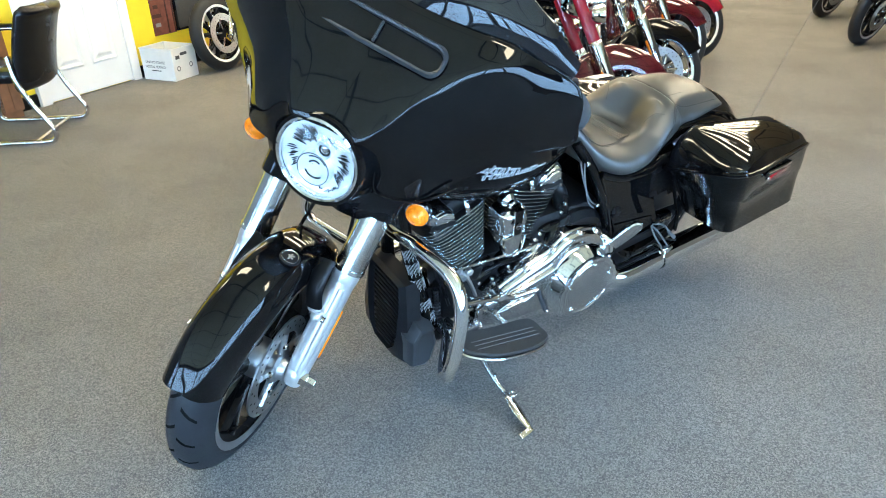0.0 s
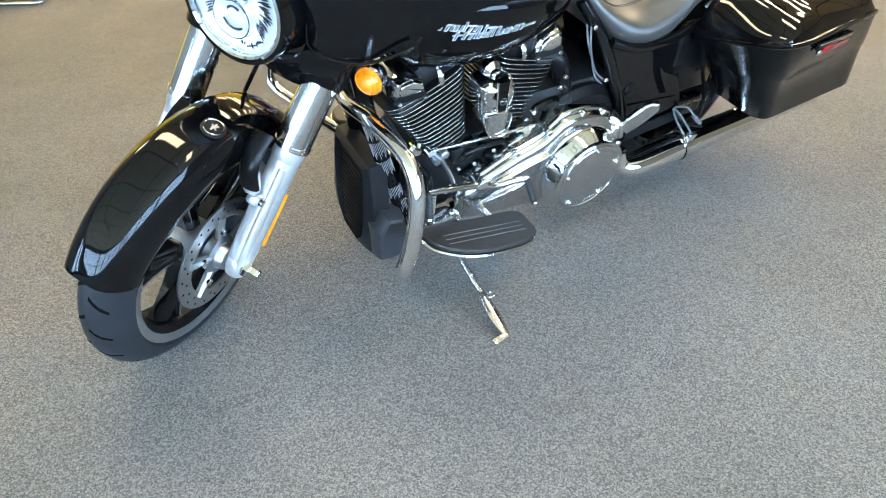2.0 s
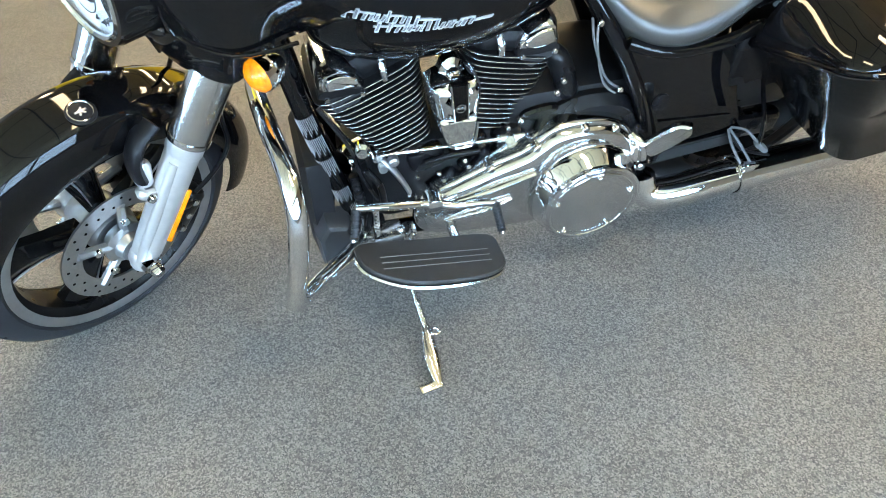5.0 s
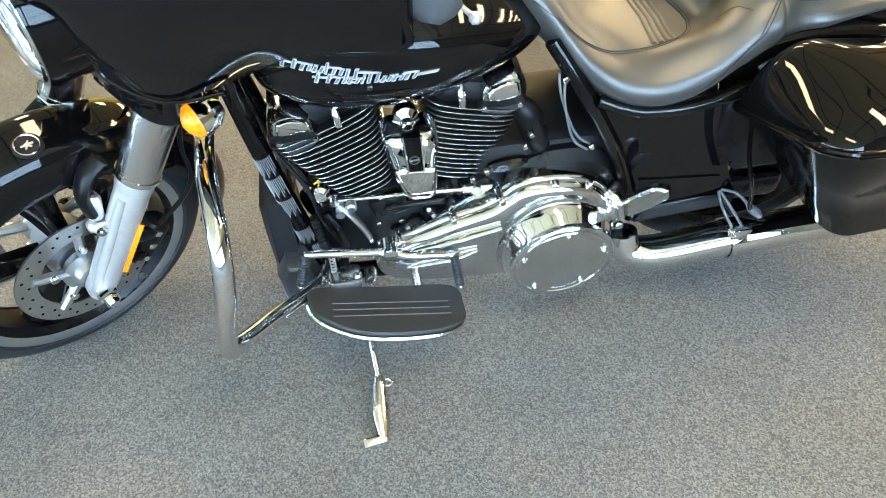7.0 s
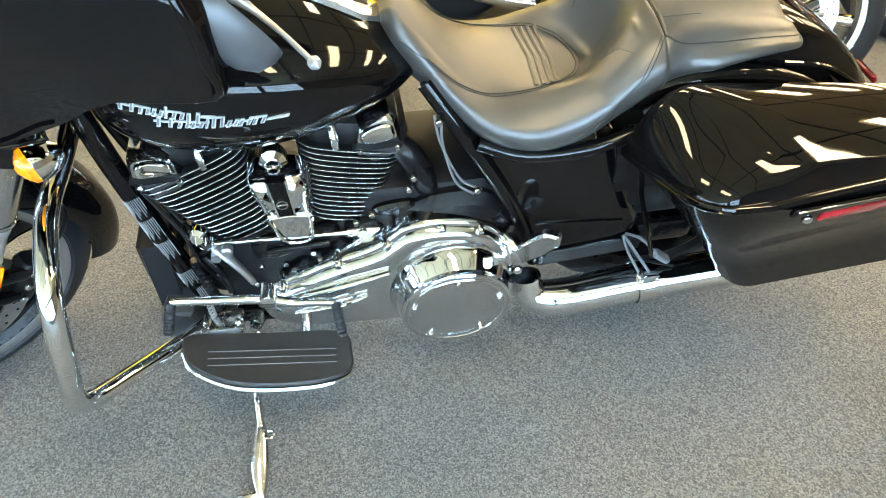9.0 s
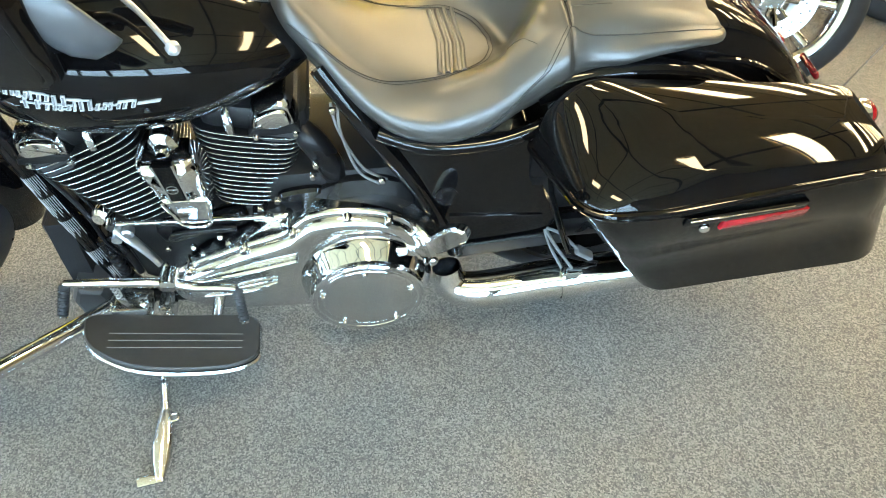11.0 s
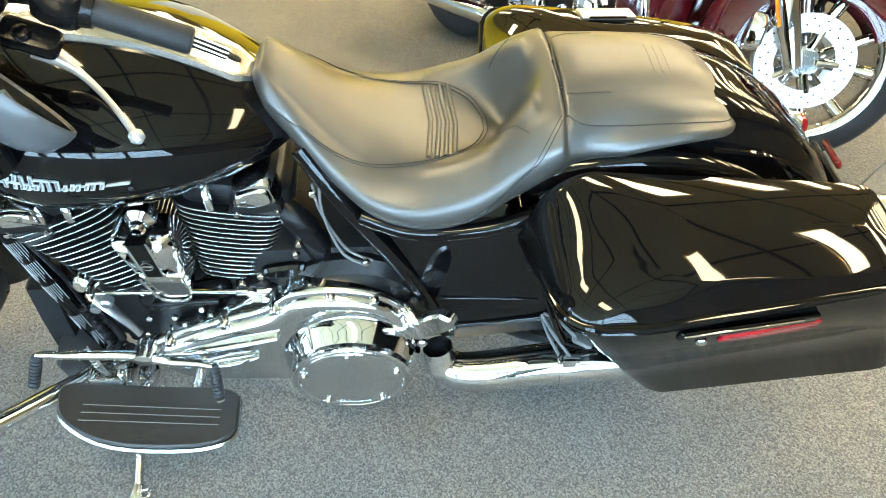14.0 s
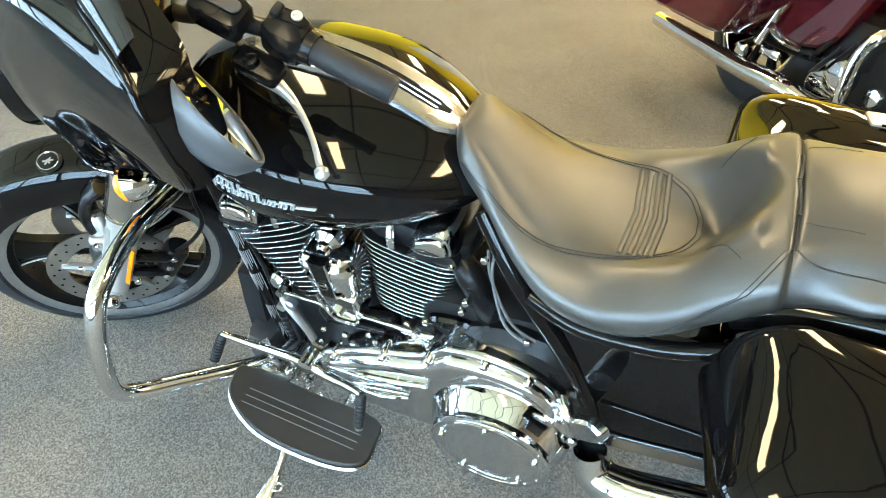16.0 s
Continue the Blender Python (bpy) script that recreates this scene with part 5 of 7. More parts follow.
on("raised_rib", join(tube([(0.62, -0.203, 0.318), (0.72, -0.209, 0.345), (0.85, -0.209, 0.375)], [0.004, 0.014, 0.012], 10, 5, 0.5), tube([(0.64, -0.205, 0.268), (0.74, -0.212, 0.290), (0.80, -0.210, 0.305)], [0.004, 0.012, 0.006], 10, 5, 0.5)), CHROME, prim)

# frame tubes, side covers, wiring
frame_tubes = on("frame", join(*[tube([(0.335, s * 0.03, 0.74), (0.352, s * 0.048, 0.64), (0.378, s * 0.065, 0.50), (0.425, s * 0.100, 0.32), (0.462, s * 0.115, 0.215), (0.53, s * 0.12, 0.172), (1.05, s * 0.12, 0.165)], 0.0215, 16, 6) for s in (-1, 1)],
                               *[tube([(0.945, s * 0.10, 0.755), (1.01, s * 0.140, 0.660), (1.085, s * 0.152, 0.530), (1.145, s * 0.160, 0.40), (1.18, s * 0.160, 0.29)], 0.017, 14, 6) for s in (-1, 1)]), BLACK, None, "gloss black tubular frame")
# printed decals round the left front tube
tube_dir = Vector((0.047, -0.035, -0.18)).normalized()
tube_out = Vector((-0.30, -0.90, 0.10))
tube_out = (tube_out - tube_dir * tube_out.dot(tube_dir)).normalized()
tube_side = tube_dir.cross(tube_out)
decal_m = Matrix((( tube_dir.x, tube_side.x, tube_out.x, 0), (tube_dir.y, tube_side.y, tube_out.y, 0), (tube_dir.z, tube_side.z, tube_out.z, 0), (0, 0, 0, 1)))
for z, x, y, length in ((0.505, 0.3775, -0.0648, 0.046), (0.453, 0.390, -0.0742, 0.050), (0.398, 0.4045, -0.085, 0.046), (0.318, 0.4258, -0.1004, 0.040), (0.270, 0.443, -0.1075, 0.042), (0.226, 0.458, -0.1138, 0.034)):
    for k in range(12):
        a = radians(-62 + 11 * k)
        run = length * (0.98 - 0.16 * ((k * 2 + int(z * 100)) % 3))
        at = Vector((x, y, z)) + tube_dir * (run - length) * 0.5 + 0.0222 * (math.cos(a) * tube_out + math.sin(a) * tube_side)
        on("decal_line", block((run, 0.0011, 0.0010), at, 0.0003, decal_m @ Matrix.Rotation(-a, 4, "X")), PALE, frame_tubes, "pale illegible print")
sleeve = []
for k in range(18):
    q = k / 17
    sleeve += [(0.12 * q, 0.013 if k % 2 else 0.0105)]
on("corrugated_sleeve", turned(sleeve, (0.452, -0.115, 0.375), (0.12, -0.08, -1), 14), BLACK_SATIN, frame_tubes, "corrugated black cable sleeve")
on("cable", join(tube([(0.40, -0.08, 0.55), (0.45, -0.11, 0.46), (0.47, -0.13, 0.38), (0.50, -0.13, 0.30)], 0.005, 8, 5), tube([(0.42, -0.06, 0.50), (0.47, -0.10, 0.44), (0.51, -0.125, 0.42)], 0.004, 8, 5)), BLACK_SATIN, frame_tubes)
for k, (a, b) in enumerate((((0.958, -0.125, 0.70), (1.045, -0.160, 0.535)), ((0.970, -0.130, 0.70), (1.030, -0.165, 0.530)))):
    a, b = Vector(a), Vector(b)
    on("wire", tube([a, a.lerp(b, 0.3) + Vector((-0.018, -0.006, 0)), a.lerp(b, 0.75) + Vector((-0.022, -0.008, -0.005)), b], 0.0027, 8, 6), WIRE, frame_tubes, "grey wire loop")
for x, y, z in ((0.962, -0.150, 0.705), (1.035, -0.170, 0.545)):
    on("wire_clip", bolt((x, y, z), (0, -1, 0), 0.007, 0.008), CHROME, frame_tubes)
def leaned(shape, s):
    """Draws a side panel in towards its top."""
    return [(x, y - s * 0.16 * max(0.0, z - 0.37), z) for x, y, z in shape[0]], shape[1]


for s in (-1, 1):
    side = on("side_cover", leaned(slab(smooth_outline([(1.035, 0.640), (1.095, 0.520), (1.150, 0.400), (1.175, 0.335), (1.39, 0.362), (1.375, 0.46), (1.335, 0.575), (1.300, 0.628), (1.14, 0.622)], 4), s * 0.08, s * 0.178, "y", 0.014), s), BLACK, None, "gloss black side cover")
    on("cover_line", slab([(1.165, 0.421), (1.360, 0.402), (1.360, 0.407), (1.165, 0.426)], s * 0.16, s * 0.1745, "y", 0.001), BLACK, side)
    on("cover_oval", slab([(1.215 + 0.038 * math.cos(2 * math.pi * k / 20), 0.586 + 0.010 * math.sin(2 * math.pi * k / 20)) for k in range(20)], s * 0.13, s * 0.146, "y", 0.003), BLACK, side)
    on("rubber_grommet", leaned(turned([(-0.004, 0.022), (0.003, 0.022), (0.005, 0.016), (0.005, 0.001)], (1.160, s * 0.178, 0.474), (0, s, 0), 18), s), BLACK_SATIN, side)
    rail = on("lower_rail", join(slab([(1.185, 0.280), (1.42, 0.300), (1.42, 0.345), (1.185, 0.328)], s * 0.06, s * 0.178, "y", 0.006)), BLACK_SATIN, side)
    on("rail_edge", slab([(1.19, 0.331), (1.41, 0.350), (1.41, 0.354), (1.19, 0.335)], s * 0.06, s * 0.180, "y", 0.001), BLACK, side)
    on("inner_panel", block((0.20, 0.03, 0.24), (1.42, s * 0.145, 0.52), 0.012), BLACK_SATIN, side)
    on("shoulder", tube([(1.035, s * 0.155, 0.648), (1.12, s * 0.176, 0.626), (1.24, s * 0.178, 0.628), (1.33, s * 0.17, 0.65)], 0.014, 12, 5), BLACK, side)
swing = on("swingarm", join(*[block((0.46, 0.045, 0.07), (1.34, s * 0.115, 0.30), 0.014) for s in (-1, 1)], block((0.08, 0.26, 0.08), (1.14, 0, 0.30), 0.02)), BLACK_SATIN, None, "black swingarm")
# unplugged connector lying on the pipe clamp
plug = on("connector", block((0.052, 0.022, 0.014), (1.452, -0.222, 0.322), 0.004, pose(0, 0, 0, 10, 40, 0)), WIRE, swing, "grey unplugged connector")
for k, (a, c, b) in enumerate((((1.375, -0.18, 0.365), (1.40, -0.205, 0.372), (1.435, -0.222, 0.338)), ((1.372, -0.18, 0.362), (1.39, -0.21, 0.34), (1.43, -0.235, 0.285)), ((1.375, -0.18, 0.358), (1.40, -0.215, 0.32), (1.49, -0.225, 0.285)), ((1.37, -0.18, 0.36), (1.385, -0.2, 0.32), (1.415, -0.235, 0.27)))):
    on("wire", tube([a, c, b], 0.0035, 8, 6), WIRE if k != 2 else BLACK_SATIN, plug)

# exhaust
for s in (-1, 1):
    pipe = on("muffler", tube([(1.16, s * 0.185, 0.265), (1.175, s * 0.20, 0.215), (1.24, s * 0.215, 0.205), (1.43, s * 0.215, 0.225), (1.70, s * 0.225, 0.255), (2.02, s * 0.235, 0.29)], [0.032, 0.040, 0.044, 0.046, 0.046, 0.044], 22, 6), CHROME, None, "chrome exhaust muffler")
    on("clamp", join(turned([(-0.018, 0.0475), (-0.018, 0.051), (0.018, 0.051), (0.018, 0.0475)], (1.43, s * 0.215, 0.225), (1, 0, 0.1), 28, False), block((0.030, 0.026, 0.030), (1.43, s * 0.236, 0.272), 0.004), block((0.046, 0.05, 0.012), (1.43, s * 0.222, 0.277), 0.003)), CHROME, pipe, "chrome pipe clamp")

# crash bar
def bar(s):
    return tube([(0.305, 0, 0.668), (0.290, s * 0.09, 0.640), (0.300, s * 0.22, 0.655), (0.318, s * 0.345, 0.638), (0.316, s * 0.400, 0.575), (0.297, s * 0.425, 0.470), (0.282, s * 0.428, 0.400), (0.288, s * 0.405, 0.362), (0.330, s * 0.350, 0.330), (0.445, s * 0.205, 0.258), (0.47, s * 0.12, 0.235)], 0.0185, 16, 7)


guard = on("crash_bar", join(bar(-1), bar(1)), CHROME, None, "chrome engine guard bar")

# floorboards with chrome edge and strips
def floorboard(s):
    tilt = pose(0.590, s * 0.310, 0.262, 0, 11.8, 0)
    out = smooth_outline([(-0.155, s * -0.062 * -1), (0.0, s * 0.062), (0.145, s * 0.062), (0.165, s * 0.01), (0.155, s * -0.038), (0.08, s * -0.062), (-0.06, s * -0.060), (-0.15, s * -0.020), (-0.175, s * 0.03)], 4)
    out = [(x, -y) for x, y in out]
    b = on("floorboard", moved(slab(out, -0.006, 0.008, "z", 0.004), tilt), BOARD, None, "black rubber footboard with chrome edge")
    on("edge", moved(slab([(x * 1.025, y * 1.06) for x, y in out], -0.018, -0.008, "z", 0.004), tilt), CHROME_SOFT, b, "chrome footboard edge")
    for y in (-0.016, 0.0, 0.016):
        on("strip", moved(tube([(-0.125, s * y, 0.0085), (0.13, s * y, 0.0078)], 0.0010, 8, 0), tilt), WIRE, b)
    on("bracket", join(rod((0.50, s * 0.25, 0.262), (0.50, s * 0.13, 0.235), 0.012), rod((0.66, s * 0.25, 0.235), (0.66, s * 0.13, 0.22), 0.012), block((0.07, 0.05, 0.035), (0.50, s * 0.225, 0.285), 0.006)), CHROME_SOFT, b)


floorboard(-1)
floorboard(1)

# heel and toe shifter
shift = on("shift_lever", join(tube([(0.432, -0.262, 0.432), (0.50, -0.255, 0.412), (0.57, -0.245, 0.388), (0.605, -0.245, 0.380)], [0.007, 0.009, 0.010, 0.012], 10, 5),
                               tube([(0.605, -0.245, 0.380), (0.65, -0.25, 0.365), (0.70, -0.258, 0.368), (0.735, -0.268, 0.372)], [0.012, 0.010, 0.009, 0.008], 10, 5),
                               turned([(-0.02, 0.018), (0.02, 0.018), (0.024, 0.012), (0.024, 0.001)], (0.603, -0.235, 0.380), (0, -1, 0), 16)), CHROME, None, "chrome heel and toe shift lever")
for at, end in (((0.433, -0.262, 0.430), (0.418, -0.300, 0.382)), ((0.735, -0.268, 0.372), (0.741, -0.312, 0.322))):
    a, b = Vector(at), Vector(end)
    d = (b - a).normalized()
    L = (b - a).length
    prof = [(0, 0.008)]
    for k in range(8):
        prof += [(L * (0.08 + 0.105 * k), 0.0105), (L * (0.13 + 0.105 * k), 0.0105), (L * (0.135 + 0.105 * k), 0.0085), (L * (0.18 + 0.105 * k), 0.0085)]
    peg = on("shift_peg", turned(prof + [(L * 0.95, 0.0105), (L, 0.008), (L, 0.0005)], a, d, 14), RUBBER, shift, "ribbed rubber shift peg")
    on("peg_cap", turned([(0, 0.0085), (0.004, 0.008), (0.006, 0.0005)], b, d, 12), CHROME, peg)
on("shift_rod", join(rod((0.505, -0.14, 0.446), (0.79, -0.14, 0.431), 0.0048), rod((0.775, -0.14, 0.432), (0.838, -0.14, 0.430), 0.0095), tube([(0.835, -0.14, 0.430), (0.852, -0.14, 0.424), (0.858, -0.13, 0.395)], 0.011, 12, 4), turned([(-0.01, 0.010), (0.01, 0.010)], (0.503, -0.14, 0.446), (0, -1, 0), 12), turned([(-0.01, 0.012), (0.01, 0.012)], (0.806, -0.14, 0.431), (0, -1, 0), 12)), CHROME, None, "polished shift linkage rod")
on("link_arm", join(tube([(0.512, -0.150, 0.446), (0.530, -0.158, 0.425), (0.556, -0.165, 0.375), (0.568, -0.17, 0.345)], [0.010, 0.013, 0.010, 0.009], 10, 3, 0.55), turned([(-0.006, 0.012), (0.008, 0.012), (0.012, 0.008), (0.012, 0.001)], (0.536, -0.158, 0.443), (0, -1, 0), 14), turned([(-0.006, 0.010), (0.012, 0.010), (0.012, 0.001)], (0.512, -0.158, 0.430), (0, -1, 0), 8)), ALLOY_DARK, shift)

mount = on("shifter_mount", join(block((0.046, 0.05, 0.040), (0.510, -0.205, 0.262), 0.008), block((0.030, 0.05, 0.046), (0.557, -0.205, 0.242), 0.008), block((0.05, 0.03, 0.028), (0.470, -0.20, 0.262), 0.006, pose(0, 0, 0, 0, 20, 0))), CHROME_SOFT, None, "cast chrome shifter bracket")
for x, z, r in ((0.504, 0.262, 0.014), (0.557, 0.240, 0.011), (0.456, 0.247, 0.012), (0.585, 0.225, 0.010), (0.530, 0.300, 0.009)):
    on("mount_bolt", turned([(-0.004, r), (0.006, r), (0.010, r * 0.7), (0.012, 0.001)], (x, -0.232, z), (0, -1, 0), 12), CHROME, mount)
on("return_spring", tube([(0.48 + 0.006 * math.cos(k * 0.9), -0.215 + 0.006 * math.sin(k * 0.9), 0.300 + 0.0016 * k) for k in range(44)], 0.0016, 6, 0), STEEL, mount, "coiled return spring")
for k, (x, z) in enumerate(((0.570, 0.318), (0.640, 0.372), (0.700, 0.398), (0.590, 0.372), (0.795, 0.472))):
    on("case_bolt", bolt((x, -0.150, z), (0, -1, 0), 0.0065, 0.009), CHROME, crank)
for pts in ([(0.600, -0.150, 0.300), (0.650, -0.155, 0.310), (0.690, -0.15, 0.300)], [(0.610, -0.145, 0.405), (0.660, -0.148, 0.415), (0.735, -0.145, 0.412)], [(0.480, -0.13, 0.40), (0.505, -0.145, 0.36), (0.512, -0.15, 0.30)]):
    on("hose", tube(pts, 0.008, 10, 5), BLACK_SATIN, crank, "black rubber hose")

# passenger pegs, folded up
for s in (-1, 1):
    a, b = Vector((1.118, s * 0.195, 0.352)), Vector((1.186, s * 0.255, 0.482))
    d = (b - a).normalized()
    n = Vector((0.55, s * -0.8, 0.1)).cross(d).normalized()
    w = d.cross(n)
    mm = Matrix((( d.x, n.x, w.x, 0), (d.y, n.y, w.y, 0), (d.z, n.z, w.z, 0), (0, 0, 0, 1)))
    ppeg = on("passenger_peg", moved(slab(smooth_outline([(-0.055, -0.014), (-0.04, -0.022), (0.05, -0.022), (0.075, -0.004), (0.075, 0.006), (0.05, 0.022), (-0.04, 0.022), (-0.055, 0.014)], 3), -0.012, 0.012, "z", 0.005), Matrix.Translation((a + b) / 2) @ mm), CHROME_SOFT, None, "folded-up alloy passenger peg")
    on("peg_mount", join(block((0.045, 0.05, 0.06), (1.112, s * 0.185, 0.362), 0.012), tube([(1.10, s * 0.17, 0.40), (1.115, s * 0.20, 0.39), (1.125, s * 0.205, 0.35)], 0.014, 10, 4)), CHROME, ppeg)
    on("peg_bolt", bolt((1.128, s * 0.205, 0.322), (0, s, 0), 0.011, 0.010), CHROME, ppeg)
    on("peg_arm", slab(smooth_outline([(1.09, 0.33), (1.12, 0.30), (1.16, 0.33), (1.145, 0.40), (1.11, 0.42)], 3), s * 0.14, s * 0.175, "y", 0.008), BLACK_SATIN, ppeg)

# kickstand
stand = on("kickstand", join(tube([(0.560, -0.200, 0.225), (0.540, -0.28, 0.180), (0.541, -0.36, 0.148), (0.544, -0.396, 0.138)], [0.010, 0.010, 0.008, 0.008], 12, 3),
                             tube([(0.544, -0.390, 0.139), (0.543, -0.420, 0.133), (0.541, -0.465, 0.124), (0.540, -0.500, 0.118), (0.540, -0.532, 0.112)], [0.008, 0.015, 0.020, 0.016, 0.008], 12, 4, 0.45)), CHROME_SOFT, None, "chrome kickstand with a flattened foot")
on("foot", block((0.052, 0.020, 0.009), (0.520, -0.533, 0.111), 0.003, pose(0, 0, 0, 11, 0, 8)), CHROME_SOFT, stand)
on("stop_ring", tube([(0.562 + 0.009 * math.cos(t), -0.416 + 0.009 * math.sin(t), 0.139) for t in np.linspace(0, 2 * math.pi, 17)], 0.003, 8, 0), CHROME, stand)
on("pivot_bolt", bolt((0.541, -0.345, 0.164), (0, -0.3, 1), 0.006, 0.005), CHROME, stand)

# oil cooler and its cowl
TILTED = pose(0, 0, 0, 0, 6, 0)
cooler = on("oil_cooler", block((0.035, 0.20, 0.24), (0.385, 0.0, 0.265), 0.006, TILTED), BLACK_SATIN, None, "black finned oil cooler behind a slatted cowl")
for k in range(17):
    q = k / 16
    half = 0.088 - 0.040 * (1 - q) ** 2
    on("slat", block((0.020, 2 * half, 0.0055), (0.352 + 0.010 * q, -0.005, 0.128 + 0.265 * q), 0.002, pose(0, 0, 0, 0, 28, 0)), PLASTIC, cooler)
face = [(-0.060, 0.088), (-0.128, 0.120), (-0.140, 0.190), (-0.118, 0.330), (-0.100, 0.412), (0.100, 0.412), (0.118, 0.330), (0.135, 0.190), (0.120, 0.125), (0.050, 0.088)]
inner = [(-0.045, 0.112), (-0.078, 0.150), (-0.090, 0.210), (-0.092, 0.330), (-0.084, 0.400), (0.084, 0.400), (0.092, 0.330), (0.086, 0.210), (0.072, 0.150), (0.036, 0.112)]
cowl = on("cowl", loft([[(x, y, z) for y, z in o] for o, x in ((inner, 0.352), (inner, 0.338), (face, 0.352), (face, 0.400), (inner, 0.400))], caps=False, loop=True), PLASTIC, cooler, "matt black plastic cooler cowl", 25)
on("cowl_side", dome([(0.350, 0.128), (0.344, 0.235), (0.372, 0.284), (0.428, 0.270), (0.446, 0.205), (0.432, 0.132), (0.400, 0.112)], -0.105, -0.172, 0.018, "y", 3, 0.5), GREY_POD, cooler, "dark grey cowl flank", 25)

# turn signals
for s in (-1, 1):
    at = Vector((0.185 - SWEEP * 0.11 * (s > 0), s * 0.235, 0.798 + 0.006 * (s > 0)))
    sig = front("turn_signal", join(turned([(-0.045, 0.012), (-0.03, 0.026), (-0.01, 0.032), (0.004, 0.033), (0.004, 0.03)], at, (-1, 0, 0), 28), tube([(0.23, s * 0.12, 0.80), (at.x + 0.030, s * 0.19, 0.80), (at.x + 0.020, s * 0.23, 0.80)], 0.012, 10, 4)), CHROME, None, "chrome turn signal with amber lens")
    front("lens", turned([(0.002, 0.031), (0.012, 0.0295), (0.015, 0.0265), (0.014, 0.0255), (0.020, 0.021), (0.019, 0.0195), (0.024, 0.014), (0.023, 0.0125), (0.027, 0.006), (0.028, 0.0005)], at, (-1, 0, 0), 28), AMBER, sig, "amber lens")

# handlebar, grips, controls
for s in (-1, 1):
    g0, g1 = Vector((0.595, s * 0.335, 1.090)), Vector((0.690, s * 0.410, 1.050))
    d = (g1 - g0).normalized()
    hb = front("handlebar", tube([(0.36, s * 0.05, 1.02), (0.40, s * 0.16, 1.06), (0.47, s * 0.25, 1.11), (0.54, s * 0.295, 1.108), g0], 0.0125, 12, 5), BLACK_SATIN, None, "black handlebar")
    front("grip", turned([(0, 0.017), (0.004, 0.0185), (0.118, 0.0185), (0.123, 0.016), (0.123, 0.0005)], g0, d, 24), RUBBER, hb, "black rubber grip")
    sw = front("switch_housing", join(block((0.062, 0.052, 0.06), g0 - d * 0.035, 0.014, d.to_track_quat("X", "Z").to_matrix().to_4x4()), turned([(-0.008, 0.024), (0.006, 0.022)], g0, d, 20)), BLACK_SATIN, hb)
    front("master_cylinder", join(block((0.075, 0.05, 0.04), g0 - d * 0.095 + Vector((-0.03, 0, 0.015)), 0.009, d.to_track_quat("X", "Z").to_matrix().to_4x4())), BLACK_SATIN, hb)
    front("lever", join(tube([(0.515, s * 0.312, 1.045), (0.532, s * 0.325, 1.025), (0.547, s * 0.350, 1.010), (0.559, s * 0.40, 1.001), (0.564, s * 0.458, 0.999)], [0.015, 0.010, 0.0055, 0.0042, 0.0046], 10, 6), turned([(-0.01, 0.004), (-0.004, 0.010), (0.004, 0.010), (0.01, 0.004)], (0.565, s * 0.466, 0.999), (0, s, -0.1), 12)), ALLOY, hb, "polished lever")
    front("lever_perch", join(block((0.070, 0.040, 0.026), (0.517, s * 0.318, 1.068), 0.008, d.to_track_quat("X", "Z").to_matrix().to_4x4()), turned([(0, 0.011), (0.014, 0.011), (0.016, 0.008), (0.016, 0.0005)], (0.511, s * 0.322, 1.074), (0, 0, 1), 16)), BLACK_SATIN, hb)
    # switches
    X = d.to_track_quat("X", "Z").to_matrix().to_4x4()
    front("switch_ring", moved(turned([(0, 0.0075), (0.003, 0.0075), (0.003, 0.0045), (0.001, 0.004), (0.001, 0.0005)], (0, 0, 0), (0, 0, 1), 16), Matrix.Translation(g0 - d * 0.028 + Vector((0.016, s * -0.004, 0.030))) @ X), ALLOY, sw)
    front("rocker_switch", moved(block((0.012, 0.022, 0.010), (0, 0, 0), 0.003), Matrix.Translation(g0 - d * 0.052 + Vector((0.012, 0, 0.032))) @ X), PLASTIC, sw)
    front("reservoir_lid", moved(slab(rounded(-0.034, 0.034, -0.010, 0.010, (0.009,) * 4, 5), 0, 0.003, "z", 0.001), Matrix.Translation(g0 - d * 0.095 + Vector((-0.026, 0, 0.0375))) @ X), GREY_POD, hb, "ribbed grey reservoir plate")
    # mirror: a rounded pod with glass to the rear
    ring = [(math.cos(t) * (0.090 if math.cos(t) > 0 else 0.086), math.sin(t) * 0.050) for t in [2 * math.pi * q / 40 for q in range(40)]]
    nn = Vector((0.80, s * -0.22, 0.34)).normalized()
    ll = Vector((0.067, s * 0.10, -0.085))
    ll = (ll - nn * ll.dot(nn)).normalized()
    ss = nn.cross(ll)
    pm = Matrix(((nn.x, ll.x, ss.x, 0.464), (nn.y, ll.y, ss.y, s * 0.420), (nn.z, ll.z, ss.z, 1.116), (0, 0, 0, 1)))
    pod = front("mirror", moved(loft([[(x, a * k, b * k2) for a, b in ring] for x, k, k2 in ((-0.050, 0.35, 0.3), (-0.046, 0.62, 0.55), (-0.032, 0.88, 0.82), (-0.012, 0.98, 0.97), (0.002, 1.0, 1.0), (0.006, 0.985, 0.98), (0.006, 0.95, 0.93), (0.003, 0.94, 0.92))]), pm), POD_SILVER, None, "silver grey fairing mirror")
    front("mirror_glass", moved(loft([[(x, a * k, b * k) for a, b in ring] for x, k in ((0.0025, 0.925), (0.0042, 0.92), (0.0042, 0.02))]), pm), MIRROR, pod)
    front("mirror_arm", tube([(0.405, s * 0.45, 1.09), (0.420, s * 0.435, 1.09), (0.435, s * 0.42, 1.09)], 0.016, 10, 3), BLACK, pod)

